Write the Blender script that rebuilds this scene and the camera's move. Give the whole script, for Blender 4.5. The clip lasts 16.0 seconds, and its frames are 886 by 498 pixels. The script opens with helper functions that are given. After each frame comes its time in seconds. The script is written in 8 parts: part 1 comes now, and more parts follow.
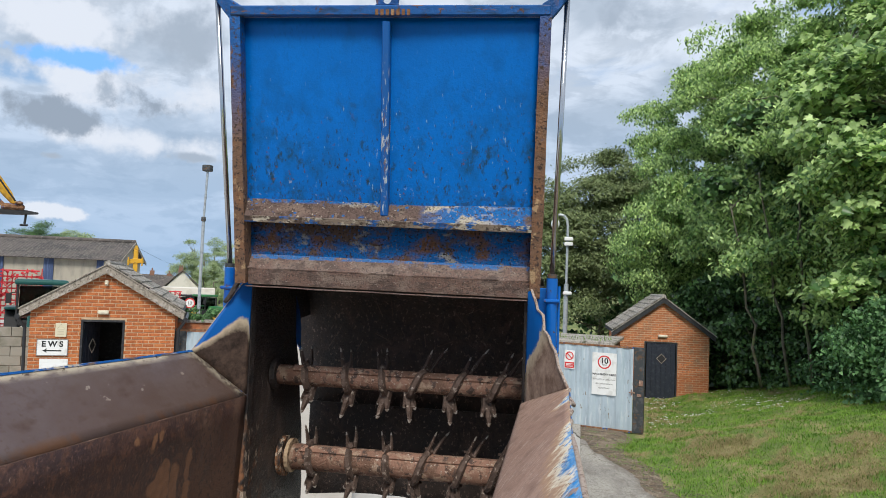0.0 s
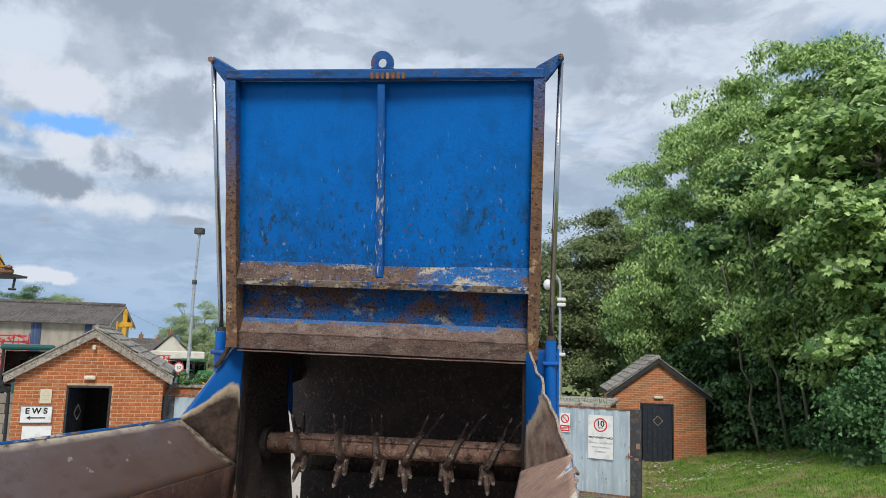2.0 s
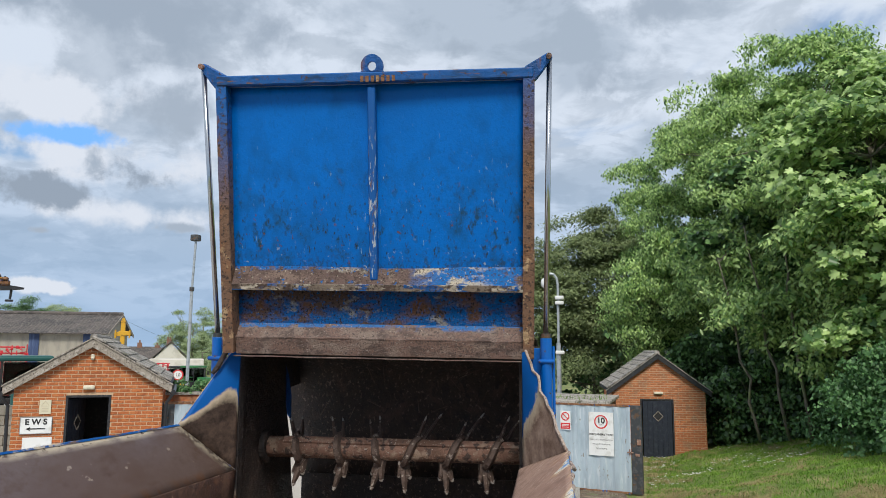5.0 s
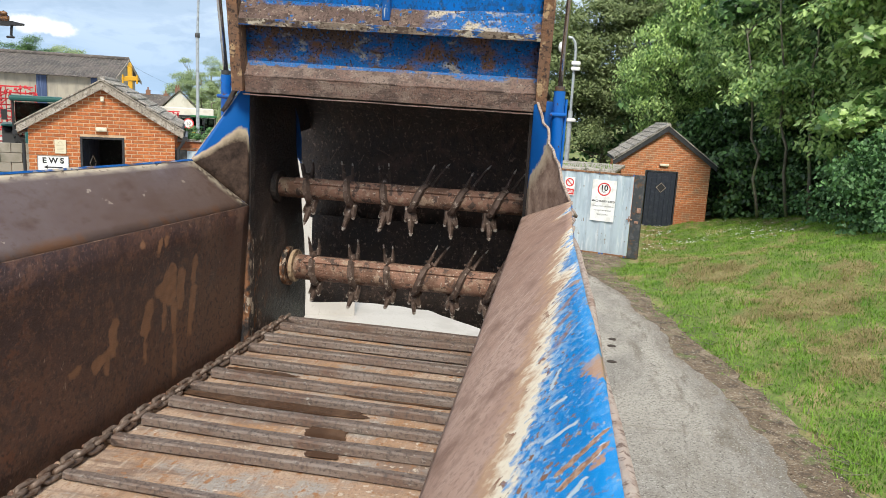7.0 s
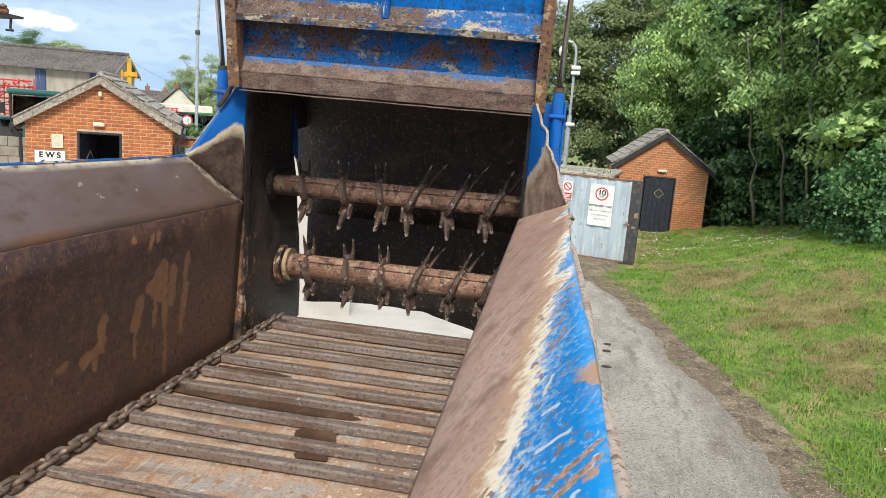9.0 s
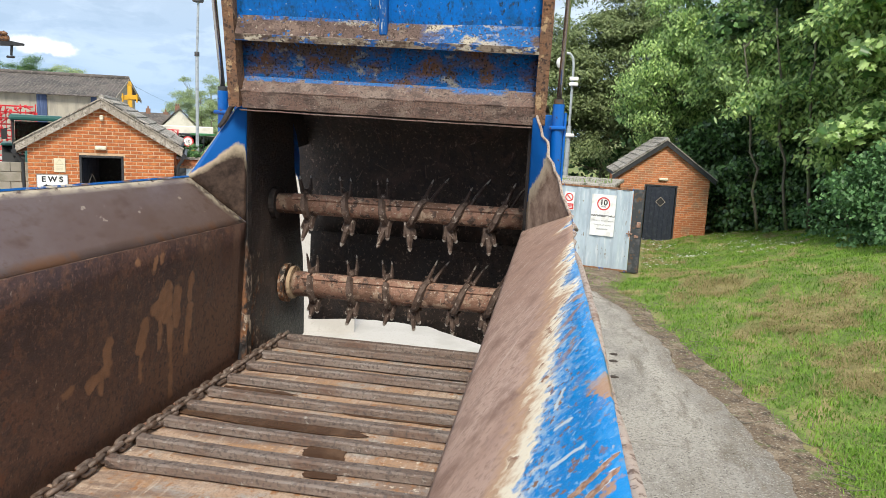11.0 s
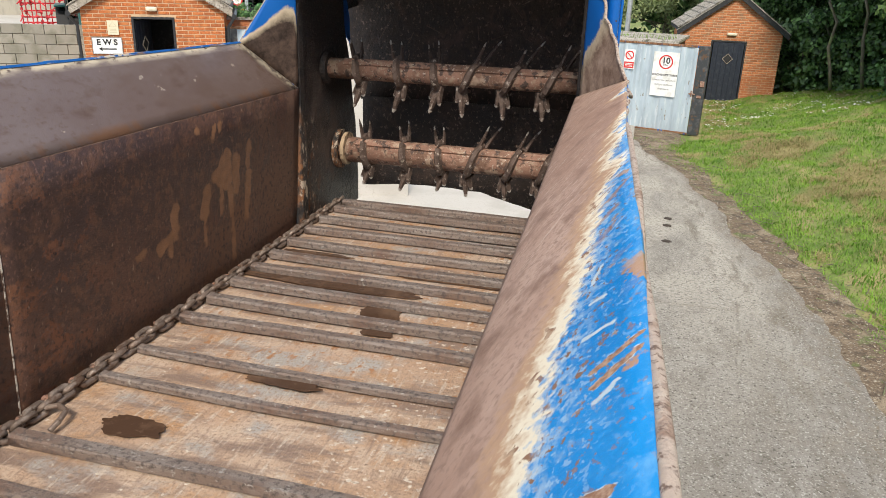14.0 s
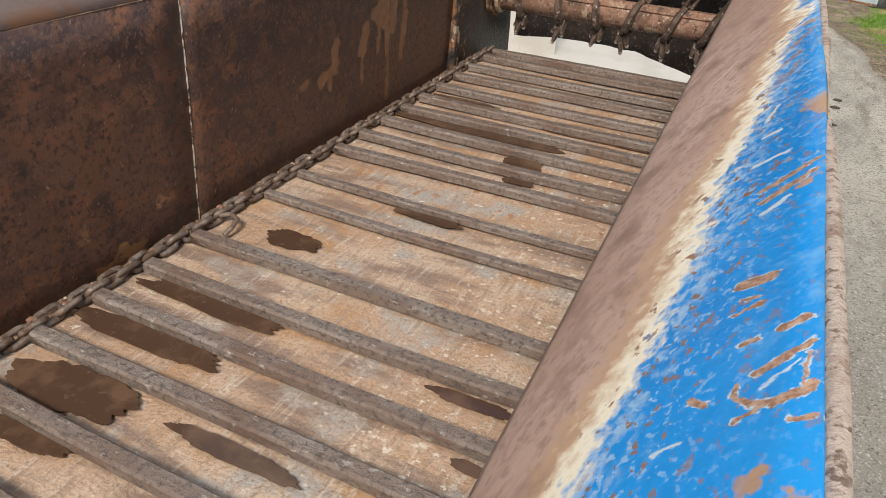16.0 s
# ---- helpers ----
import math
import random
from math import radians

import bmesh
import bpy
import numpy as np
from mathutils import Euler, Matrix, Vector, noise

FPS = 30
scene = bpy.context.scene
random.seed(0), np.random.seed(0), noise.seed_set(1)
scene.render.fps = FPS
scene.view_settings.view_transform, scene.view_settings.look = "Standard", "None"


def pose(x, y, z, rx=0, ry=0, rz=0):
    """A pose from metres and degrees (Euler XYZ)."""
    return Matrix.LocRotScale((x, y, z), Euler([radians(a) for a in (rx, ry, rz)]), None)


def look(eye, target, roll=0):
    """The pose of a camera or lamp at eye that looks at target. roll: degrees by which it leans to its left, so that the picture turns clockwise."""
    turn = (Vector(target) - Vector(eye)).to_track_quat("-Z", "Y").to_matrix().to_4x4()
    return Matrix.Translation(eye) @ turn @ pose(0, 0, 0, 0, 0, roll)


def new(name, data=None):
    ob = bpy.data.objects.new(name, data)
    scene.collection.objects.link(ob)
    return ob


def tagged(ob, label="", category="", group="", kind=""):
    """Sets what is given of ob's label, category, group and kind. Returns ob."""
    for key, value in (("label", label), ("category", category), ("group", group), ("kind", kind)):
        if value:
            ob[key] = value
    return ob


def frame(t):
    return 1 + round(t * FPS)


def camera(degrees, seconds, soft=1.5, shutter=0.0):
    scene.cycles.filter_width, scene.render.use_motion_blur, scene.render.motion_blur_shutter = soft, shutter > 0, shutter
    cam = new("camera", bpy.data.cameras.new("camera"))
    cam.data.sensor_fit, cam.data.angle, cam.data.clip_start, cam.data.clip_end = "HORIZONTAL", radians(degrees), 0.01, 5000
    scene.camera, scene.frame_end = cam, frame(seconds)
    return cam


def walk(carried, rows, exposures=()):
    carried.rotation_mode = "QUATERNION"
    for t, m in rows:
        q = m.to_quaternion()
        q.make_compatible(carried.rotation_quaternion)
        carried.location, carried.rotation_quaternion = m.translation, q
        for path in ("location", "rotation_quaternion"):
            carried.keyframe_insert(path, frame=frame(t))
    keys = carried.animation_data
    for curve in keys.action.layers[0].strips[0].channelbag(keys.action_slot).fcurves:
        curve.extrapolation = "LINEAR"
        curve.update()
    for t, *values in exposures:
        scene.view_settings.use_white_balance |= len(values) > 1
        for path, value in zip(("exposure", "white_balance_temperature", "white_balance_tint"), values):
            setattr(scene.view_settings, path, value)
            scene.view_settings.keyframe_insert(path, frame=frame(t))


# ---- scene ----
cam = camera(62.2, 16.0, soft=0.4)
PATH = [
    (0, (0.878, 2.194, 3.103), (0.505, 4.156, 3.203), 2.2),
    (0.5, (0.875, 2.2, 3.109), (0.504, 4.16, 3.256), 2.3),
    (1, (0.865, 2.21, 3.105), (0.5, 4.167, 3.296), 2.2),
    (1.5, (0.855, 2.224, 3.1), (0.495, 4.18, 3.308), 2.0),
    (2, (0.852, 2.236, 3.107), (0.498, 4.186, 3.374), 1.8),
    (2.5, (0.85, 2.239, 3.11), (0.503, 4.184, 3.422), 1.7),
    (3, (0.851, 2.239, 3.114), (0.506, 4.177, 3.468), 1.6),
    (3.2, (0.851, 2.239, 3.114), (0.507, 4.174, 3.486), 1.7),
    (5.3, (0.87, 2.224, 3.104), (0.524, 4.175, 3.364), 0.3),
    (5.5, (0.87, 2.224, 3.104), (0.522, 4.178, 3.343), 0.3),
    (6, (0.871, 2.227, 3.065), (0.52, 4.193, 2.952), 1.0),
    (6.5, (0.865, 2.23, 3.044), (0.522, 4.171, 2.704), 2.6),
    (7, (0.867, 2.232, 3.04), (0.519, 4.167, 2.673), 3.3),
    (7.5, (0.866, 2.236, 3.034), (0.515, 4.171, 2.667), 4.0),
    (8, (0.865, 2.245, 3.016), (0.515, 4.179, 2.641), 4.9),
    (8.5, (0.867, 2.25, 3.014), (0.521, 4.186, 2.649), 5.1),
    (9, (0.868, 2.262, 3.031), (0.528, 4.199, 2.67), 4.4),
    (9.5, (0.873, 2.264, 3.033), (0.534, 4.203, 2.679), 3.4),
    (9.7, (0.873, 2.264, 3.033), (0.535, 4.205, 2.687), 3.2),
    (11.8, (0.859, 2.269, 3.03), (0.502, 4.211, 2.707), 2.7),
    (12, (0.859, 2.269, 3.03), (0.5, 4.21, 2.706), 2.7),
    (12.5, (0.859, 2.274, 3.031), (0.496, 4.214, 2.702), 2.6),
    (13, (0.861, 2.276, 3.037), (0.496, 4.213, 2.701), 2.4),
    (13.5, (0.869, 2.262, 3.053), (0.492, 4.183, 2.643), 2.3),
    (14, (0.878, 2.239, 3.06), (0.421, 4.059, 2.369), 2.0),
    (14.5, (0.866, 2.215, 3.048), (0.323, 3.939, 2.192), 2.0),
    (15, (0.867, 2.191, 3.041), (0.244, 3.839, 2.095), 2.4),
    (15.5, (0.866, 2.168, 3.039), (0.198, 3.757, 2.024), 2.8),
    (16, (0.864, 2.15, 3.037), (0.15, 3.702, 1.998), 3.1),
]
walk(cam, [(t, look(eye, target, roll)) for t, eye, target, roll in PATH], exposures=((0.0, 0.14, 6300, 10), (1.0, 0.10, 6300, 10), (2.5, -0.02, 6300, 10), (3.2, -0.01, 6300, 10), (5.5, 0.12, 6350, 10), (6.5, 0.53, 6550, 9), (13.0, 0.59, 6550, 9), (14.5, 0.57, 6750, 11), (16.0, 0.44, 6800, 11)))


# ---- light ----
SUN_EL, SUN_AZ = 46.0, 168.0      # degrees; azimuth clockwise from +y
world = bpy.data.worlds.new("sky")
scene.world = world
world.use_nodes = True
wn, wl = world.node_tree.nodes, world.node_tree.links
wn.clear()


def wnode(kind, **values):
    n = wn.new(kind)
    for key, value in values.items():
        n.inputs[key].default_value = value
    return n


sky = wn.new("ShaderNodeTexSky")
sky.sky_type, sky.sun_disc = "NISHITA", False
sky.sun_elevation, sky.sun_rotation = radians(SUN_EL), radians(SUN_AZ)
sky.air_density, sky.dust_density, sky.ozone_density = 1.0, 2.0, 1.5
wco = wn.new("ShaderNodeTexCoord")
wsep = wn.new("ShaderNodeSeparateXYZ")
wl.new(wco.outputs["Generated"], wsep.inputs[0])


def wmath(op, a, b=None, clamp=False):
    n = wn.new("ShaderNodeMath")
    n.operation, n.use_clamp = op, clamp
    for i, v in enumerate((a, b)):
        if v is None:
            continue
        if isinstance(v, (int, float)):
            n.inputs[i].default_value = v
        else:
            wl.new(v, n.inputs[i])
    return n.outputs[0]


# A flat deck of cloud seen in perspective: the direction over its height.
height = wmath("ADD", wmath("MAXIMUM", wsep.outputs[2], 0.0), 0.26)
flat = wn.new("ShaderNodeCombineXYZ")
wl.new(wmath("DIVIDE", wsep.outputs[0], height), flat.inputs[0])
wl.new(wmath("DIVIDE", wsep.outputs[1], height), flat.inputs[1])


def cloud(scale, detail, rough, lo, hi, shift):
    move = wn.new("ShaderNodeVectorMath")
    move.operation = "ADD"
    wl.new(flat.outputs[0], move.inputs[0])
    move.inputs[1].default_value = shift
    n = wnode("ShaderNodeTexNoise", Scale=scale, Detail=detail, Roughness=rough, Distortion=0.35)
    wl.new(move.outputs[0], n.inputs["Vector"])
    r = wn.new("ShaderNodeMapRange")
    r.interpolation_type = "SMOOTHSTEP"
    r.inputs["From Min"].default_value, r.inputs["From Max"].default_value = lo, hi
    wl.new(n.outputs["Fac"], r.inputs["Value"])
    return r.outputs["Result"]


def wmix(fac, a, b):
    n = wn.new("ShaderNodeMix")
    n.data_type = "RGBA"
    for v, s in ((fac, n.inputs[0]), (a, n.inputs[6]), (b, n.inputs[7])):
        if isinstance(v, (tuple, float, int)):
            s.default_value = v if isinstance(v, float) else (*v, 1)
        else:
            wl.new(v, s)
    return n.outputs[2]


SKY = 0.128
cover = cloud(1.5, 9.0, 0.55, 0.28, 0.40, (3.1, 7.4, 0))
body = cloud(2.4, 10.0, 0.58, 0.41, 0.58, (11.0, 2.0, 4))
lumps = cloud(5.5, 9.0, 0.60, 0.47, 0.59, (5.0, 9.0, 8))
blue = wmix(0.35, sky.outputs[0], (2.1, 3.6, 5.8))
grey = wmix(body, (5.3, 5.8, 6.5), (3.55, 4.1, 4.8))
grey = wmix(wmath("MULTIPLY", lumps, 0.40), grey, (2.3, 2.8, 3.4))
haze = wmath("SUBTRACT", 1.0, wmath("MULTIPLY", wsep.outputs[2], 3.3), True)
clouds = wmix(wmath("MULTIPLY", haze, 0.85), wmix(cover, blue, grey), (2.5, 3.7, 5.3))


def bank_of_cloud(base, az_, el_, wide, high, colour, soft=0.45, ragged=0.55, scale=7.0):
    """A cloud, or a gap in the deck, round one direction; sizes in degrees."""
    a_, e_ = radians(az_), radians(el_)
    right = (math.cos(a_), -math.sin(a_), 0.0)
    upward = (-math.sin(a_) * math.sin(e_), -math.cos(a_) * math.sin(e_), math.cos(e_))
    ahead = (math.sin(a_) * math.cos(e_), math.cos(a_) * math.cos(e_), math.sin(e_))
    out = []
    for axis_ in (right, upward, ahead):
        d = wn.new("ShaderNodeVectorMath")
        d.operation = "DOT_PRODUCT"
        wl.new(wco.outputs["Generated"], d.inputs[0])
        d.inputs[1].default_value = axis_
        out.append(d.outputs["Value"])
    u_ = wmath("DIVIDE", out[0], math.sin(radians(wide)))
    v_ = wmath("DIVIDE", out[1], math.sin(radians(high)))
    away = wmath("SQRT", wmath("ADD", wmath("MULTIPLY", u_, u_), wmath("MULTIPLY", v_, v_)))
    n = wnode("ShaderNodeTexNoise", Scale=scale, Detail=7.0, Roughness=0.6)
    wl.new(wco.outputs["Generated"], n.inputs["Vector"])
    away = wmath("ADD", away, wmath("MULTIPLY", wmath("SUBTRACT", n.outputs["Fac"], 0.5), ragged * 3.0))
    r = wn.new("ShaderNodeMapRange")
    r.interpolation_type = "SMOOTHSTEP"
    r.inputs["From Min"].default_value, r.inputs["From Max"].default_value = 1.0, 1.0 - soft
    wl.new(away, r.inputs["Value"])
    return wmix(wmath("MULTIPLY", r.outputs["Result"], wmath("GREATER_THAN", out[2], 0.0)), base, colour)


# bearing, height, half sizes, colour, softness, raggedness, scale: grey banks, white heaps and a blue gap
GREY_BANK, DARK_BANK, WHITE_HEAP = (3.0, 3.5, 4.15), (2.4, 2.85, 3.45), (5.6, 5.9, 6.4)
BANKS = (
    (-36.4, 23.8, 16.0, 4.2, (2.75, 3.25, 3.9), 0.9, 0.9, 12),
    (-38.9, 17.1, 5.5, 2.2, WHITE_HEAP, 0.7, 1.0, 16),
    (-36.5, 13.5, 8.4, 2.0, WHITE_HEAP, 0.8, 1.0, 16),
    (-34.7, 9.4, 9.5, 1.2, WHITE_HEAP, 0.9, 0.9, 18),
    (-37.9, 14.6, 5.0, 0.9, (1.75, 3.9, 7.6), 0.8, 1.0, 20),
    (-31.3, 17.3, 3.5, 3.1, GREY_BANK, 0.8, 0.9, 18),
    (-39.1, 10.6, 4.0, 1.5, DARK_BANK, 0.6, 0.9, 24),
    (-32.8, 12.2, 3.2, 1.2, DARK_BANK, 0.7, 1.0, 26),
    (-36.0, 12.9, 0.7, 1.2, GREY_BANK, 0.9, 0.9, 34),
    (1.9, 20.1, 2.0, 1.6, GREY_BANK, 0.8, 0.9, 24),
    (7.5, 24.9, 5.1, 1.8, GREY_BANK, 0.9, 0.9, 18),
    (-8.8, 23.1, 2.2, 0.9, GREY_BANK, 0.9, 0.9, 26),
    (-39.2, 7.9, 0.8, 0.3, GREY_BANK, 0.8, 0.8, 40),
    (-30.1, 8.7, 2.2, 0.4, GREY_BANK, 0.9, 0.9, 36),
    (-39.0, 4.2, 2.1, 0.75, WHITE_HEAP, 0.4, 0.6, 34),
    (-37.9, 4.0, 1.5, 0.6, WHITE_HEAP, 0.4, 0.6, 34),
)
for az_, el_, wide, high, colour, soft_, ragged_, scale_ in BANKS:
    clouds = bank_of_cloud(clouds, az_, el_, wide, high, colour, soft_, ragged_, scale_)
bg = wnode("ShaderNodeBackground", Strength=SKY)
wl.new(clouds, bg.inputs["Color"])
wout = wn.new("ShaderNodeOutputWorld")
wl.new(bg.outputs[0], wout.inputs[0])

sun_data = bpy.data.lights.new("sun", "SUN")
sun_data.energy, sun_data.angle, sun_data.color = 3.0, radians(16), (1.0, 0.93, 0.82)
sun = new("sun", sun_data)
az, el = radians(SUN_AZ), radians(SUN_EL)
sun.matrix_world = look((math.sin(az) * math.cos(el) * 50, math.cos(az) * math.cos(el) * 50, math.sin(el) * 50), (0, 0, 0))

# ---- materials ----


def surface(name, base, rough=0.6, metal=0.0, layers=(), bump=(), vary=0.0, coat=0.0, spec=0.5, space="world"):
    """layers: (colour, noise scale (x, y, z), from, to, roughness there or None, windows (axis, from, full, full, to)). bump: (scale, strength) rows. vary: brightness by object."""
    m = bpy.data.materials.new(name)
    m.use_nodes = True
    nt = m.node_tree
    p = nt.nodes["Principled BSDF"]
    p.inputs["Metallic"].default_value, p.inputs["Coat Weight"].default_value = metal, coat
    p.inputs["Specular IOR Level"].default_value = spec
    if space == "world":
        co = nt.nodes.new("ShaderNodeNewGeometry").outputs["Position"]
    else:
        co = nt.nodes.new("ShaderNodeTexCoord").outputs["Object"]

    def noise_of(scale, detail=6.0, rough_=0.6):
        mp = nt.nodes.new("ShaderNodeMapping")
        mp.inputs["Scale"].default_value = scale if isinstance(scale, tuple) else (scale,) * 3
        mp.inputs["Location"].default_value = (len(nt.nodes) * 1.7, len(nt.nodes) * 0.9, 0)
        nt.links.new(co, mp.inputs["Vector"])
        n = nt.nodes.new("ShaderNodeTexNoise")
        n.inputs["Scale"].default_value, n.inputs["Detail"].default_value, n.inputs["Roughness"].default_value = 1.0, detail, rough_
        nt.links.new(mp.outputs[0], n.inputs["Vector"])
        return n.outputs["Fac"]

    colour, gloss = None, None
    rgb = nt.nodes.new("ShaderNodeRGB")
    rgb.outputs[0].default_value = (*base, 1)
    colour = rgb.outputs[0]
    val = nt.nodes.new("ShaderNodeValue")
    val.outputs[0].default_value = rough
    gloss = val.outputs[0]
    if vary:
        info = nt.nodes.new("ShaderNodeObjectInfo")
        mr = nt.nodes.new("ShaderNodeMapRange")
        mr.inputs["To Min"].default_value, mr.inputs["To Max"].default_value = 1 - vary, 1 + vary
        nt.links.new(info.outputs["Random"], mr.inputs["Value"])
        mul = nt.nodes.new("ShaderNodeMix")
        mul.data_type, mul.blend_type = "RGBA", "MULTIPLY"
        mul.inputs[0].default_value = 1.0
        nt.links.new(colour, mul.inputs[6])
        nt.links.new(mr.outputs[0], mul.inputs[7])
        colour = mul.outputs[2]
    for tint, scale, lo, hi, there, *window in layers:
        lo, hi = 0.5 + (lo - 0.5) * 0.62, 0.5 + (hi - 0.5) * 0.62
        mr = nt.nodes.new("ShaderNodeMapRange")
        mr.inputs["From Min"].default_value, mr.inputs["From Max"].default_value = lo, hi
        nt.links.new(noise_of(scale), mr.inputs["Value"])
        for axis, a, b, c, d in window:
            sp = nt.nodes.new("ShaderNodeSeparateXYZ")
            nt.links.new(co if axis < 3 else nt.nodes.new("ShaderNodeTexCoord").outputs["UV"], sp.inputs[0])
            for lo_, hi_ in ((a, b), (d, c)):
                wr = nt.nodes.new("ShaderNodeMapRange")
                wr.inputs["From Min"].default_value, wr.inputs["From Max"].default_value = lo_, hi_
                nt.links.new(sp.outputs[axis % 3], wr.inputs["Value"])
                mm = nt.nodes.new("ShaderNodeMath")
                mm.operation = "MULTIPLY"
                nt.links.new(mr.outputs[0], mm.inputs[0])
                nt.links.new(wr.outputs[0], mm.inputs[1])
                mr = mm
        mx = nt.nodes.new("ShaderNodeMix")
        mx.data_type = "RGBA"
        nt.links.new(mr.outputs[0], mx.inputs[0])
        nt.links.new(colour, mx.inputs[6])
        mx.inputs[7].default_value = (*tint, 1)
        colour = mx.outputs[2]
        if there is not None:
            mg = nt.nodes.new("ShaderNodeMix")
            nt.links.new(mr.outputs[0], mg.inputs[0])
            nt.links.new(gloss, mg.inputs[2])
            mg.inputs[3].default_value = there
            gloss = mg.outputs[0]
    nt.links.new(colour, p.inputs["Base Color"])
    nt.links.new(gloss, p.inputs["Roughness"])
    normal = None
    for scale, strength in bump:
        b = nt.nodes.new("ShaderNodeBump")
        b.inputs["Strength"].default_value, b.inputs["Distance"].default_value = strength, 0.02
        nt.links.new(noise_of(scale, 8.0), b.inputs["Height"])
        if normal:
            nt.links.new(normal, b.inputs["Normal"])
        normal = b.outputs[0]
    if normal:
        nt.links.new(normal, p.inputs["Normal"])
    return m


def strokes(nt, point, rows, across=1.0):
    """How deep inside the nearest of some rounded strokes a point lies, in metres; rows: two ends and half the width."""
    def vec(op, a, b=None):
        n = nt.nodes.new("ShaderNodeVectorMath")
        n.operation = op
        nt.links.new(a, n.inputs[0])
        if isinstance(b, tuple):
            n.inputs[1].default_value = b
        elif b is not None:
            nt.links.new(b, n.inputs[1])
        return n

    def num(op, a, b, clamp=False):
        n = nt.nodes.new("ShaderNodeMath")
        n.operation, n.use_clamp = op, clamp
        for i, v in enumerate((a, b)):
            if isinstance(v, float):
                n.inputs[i].default_value = v
            else:
                nt.links.new(v, n.inputs[i])
        return n.outputs[0]

    best = None
    for ua, va, ub, vb, half_ in rows:
        along = Vector(((ub - ua) * across, vb - va, 0))
        off = vec("SUBTRACT", point, (ua * across, va, 0.0)).outputs[0]
        share = num("MULTIPLY", vec("DOT_PRODUCT", off, tuple(along)).outputs["Value"], 1 / along.length_squared, True)
        back = nt.nodes.new("ShaderNodeVectorMath")
        back.operation = "SCALE"
        back.inputs[0].default_value = along
        nt.links.new(share, back.inputs["Scale"])
        deep = num("SUBTRACT", half_, vec("LENGTH", vec("SUBTRACT", off, back.outputs[0]).outputs[0]).outputs["Value"])
        best = deep if best is None else num("MAXIMUM", best, deep)
    return best


RUST = (0.10, 0.048, 0.026)
blue_paint = surface("blue_paint", (0.001, 0.10, 0.38), 0.42, spec=0.35, layers=[((0.001, 0.06, 0.26), 2.0, 0.45, 0.75, None), (RUST, 14.0, 0.68, 0.78, 0.8), ((0.01, 0.16, 0.46), (30, 30, 6), 0.62, 0.80, None)],
                     bump=[(25.0, 0.08)])
blue_gate = surface("blue_gate_paint", (0.0003, 0.140, 0.53), 0.48, spec=0.2,
                    layers=[((0.0005, 0.118, 0.45), 1.7, 0.42, 0.7, None), ((0.001, 0.108, 0.39), (7, 7, 5), 0.55, 0.8, None), ((0.003, 0.082, 0.25), (11, 11, 6), 0.50, 0.80, 0.6, (2, 3.3, 3.4, 3.7, 4.1)), ((0.012, 0.055, 0.11), (30, 30, 16), 0.60, 0.80, 0.8, (2, 3.3, 3.36, 3.65, 4.05)), ((0.02, 0.04, 0.06), (70, 70, 30), 0.66, 0.78, 0.8, (2, 3.3, 3.36, 3.65, 4.0)),
                            ((0.02, 0.045, 0.075), (60, 60, 50), 0.50, 0.66, 0.8, (2, 3.3, 3.36, 3.42, 3.56)), ((0.12, 0.055, 0.032), (40, 40, 30), 0.72, 0.80, 0.85, (2, 3.3, 3.42, 3.6, 3.9)), ((0.20, 0.34, 0.52), (80, 80, 14), 0.76, 0.84, 0.7, (2, 3.4, 3.5, 3.85, 4.15)), ((0.36, 0.40, 0.44), (34, 34, 40), 0.72, 0.80, None, (2, 3.42, 3.46, 3.5, 3.6)), ((0.0006, 0.118, 0.44), (90, 90, 40), 0.56, 0.76, None)],
                    bump=[(18.0, 0.05), (90.0, 0.1)])
worn_blue = surface("worn_blue_paint", (0.0008, 0.112, 0.38), 0.6, spec=0.2,
                    layers=[((0.115, 0.074, 0.058), (3.0, 3.0, 6), 0.42, 0.58, 0.8, (0, -0.9, -0.7, 0.22, 0.5)), ((0.115, 0.074, 0.058), (9, 9, 12), 0.50, 0.66, 0.8), ((0.18, 0.088, 0.048), (5, 5, 7), 0.54, 0.70, 0.8), ((0.34, 0.32, 0.29), (9, 9, 14), 0.66, 0.80, 0.8), ((0.003, 0.12, 0.40), (60, 60, 60), 0.60, 0.74, 0.5), ((0.24, 0.20, 0.17), (90, 90, 90), 0.66, 0.80, 0.7), ((0.028, 0.022, 0.022), (100, 100, 100), 0.56, 0.72, None)],
                    bump=[(50.0, 0.7), (150.0, 0.6)])
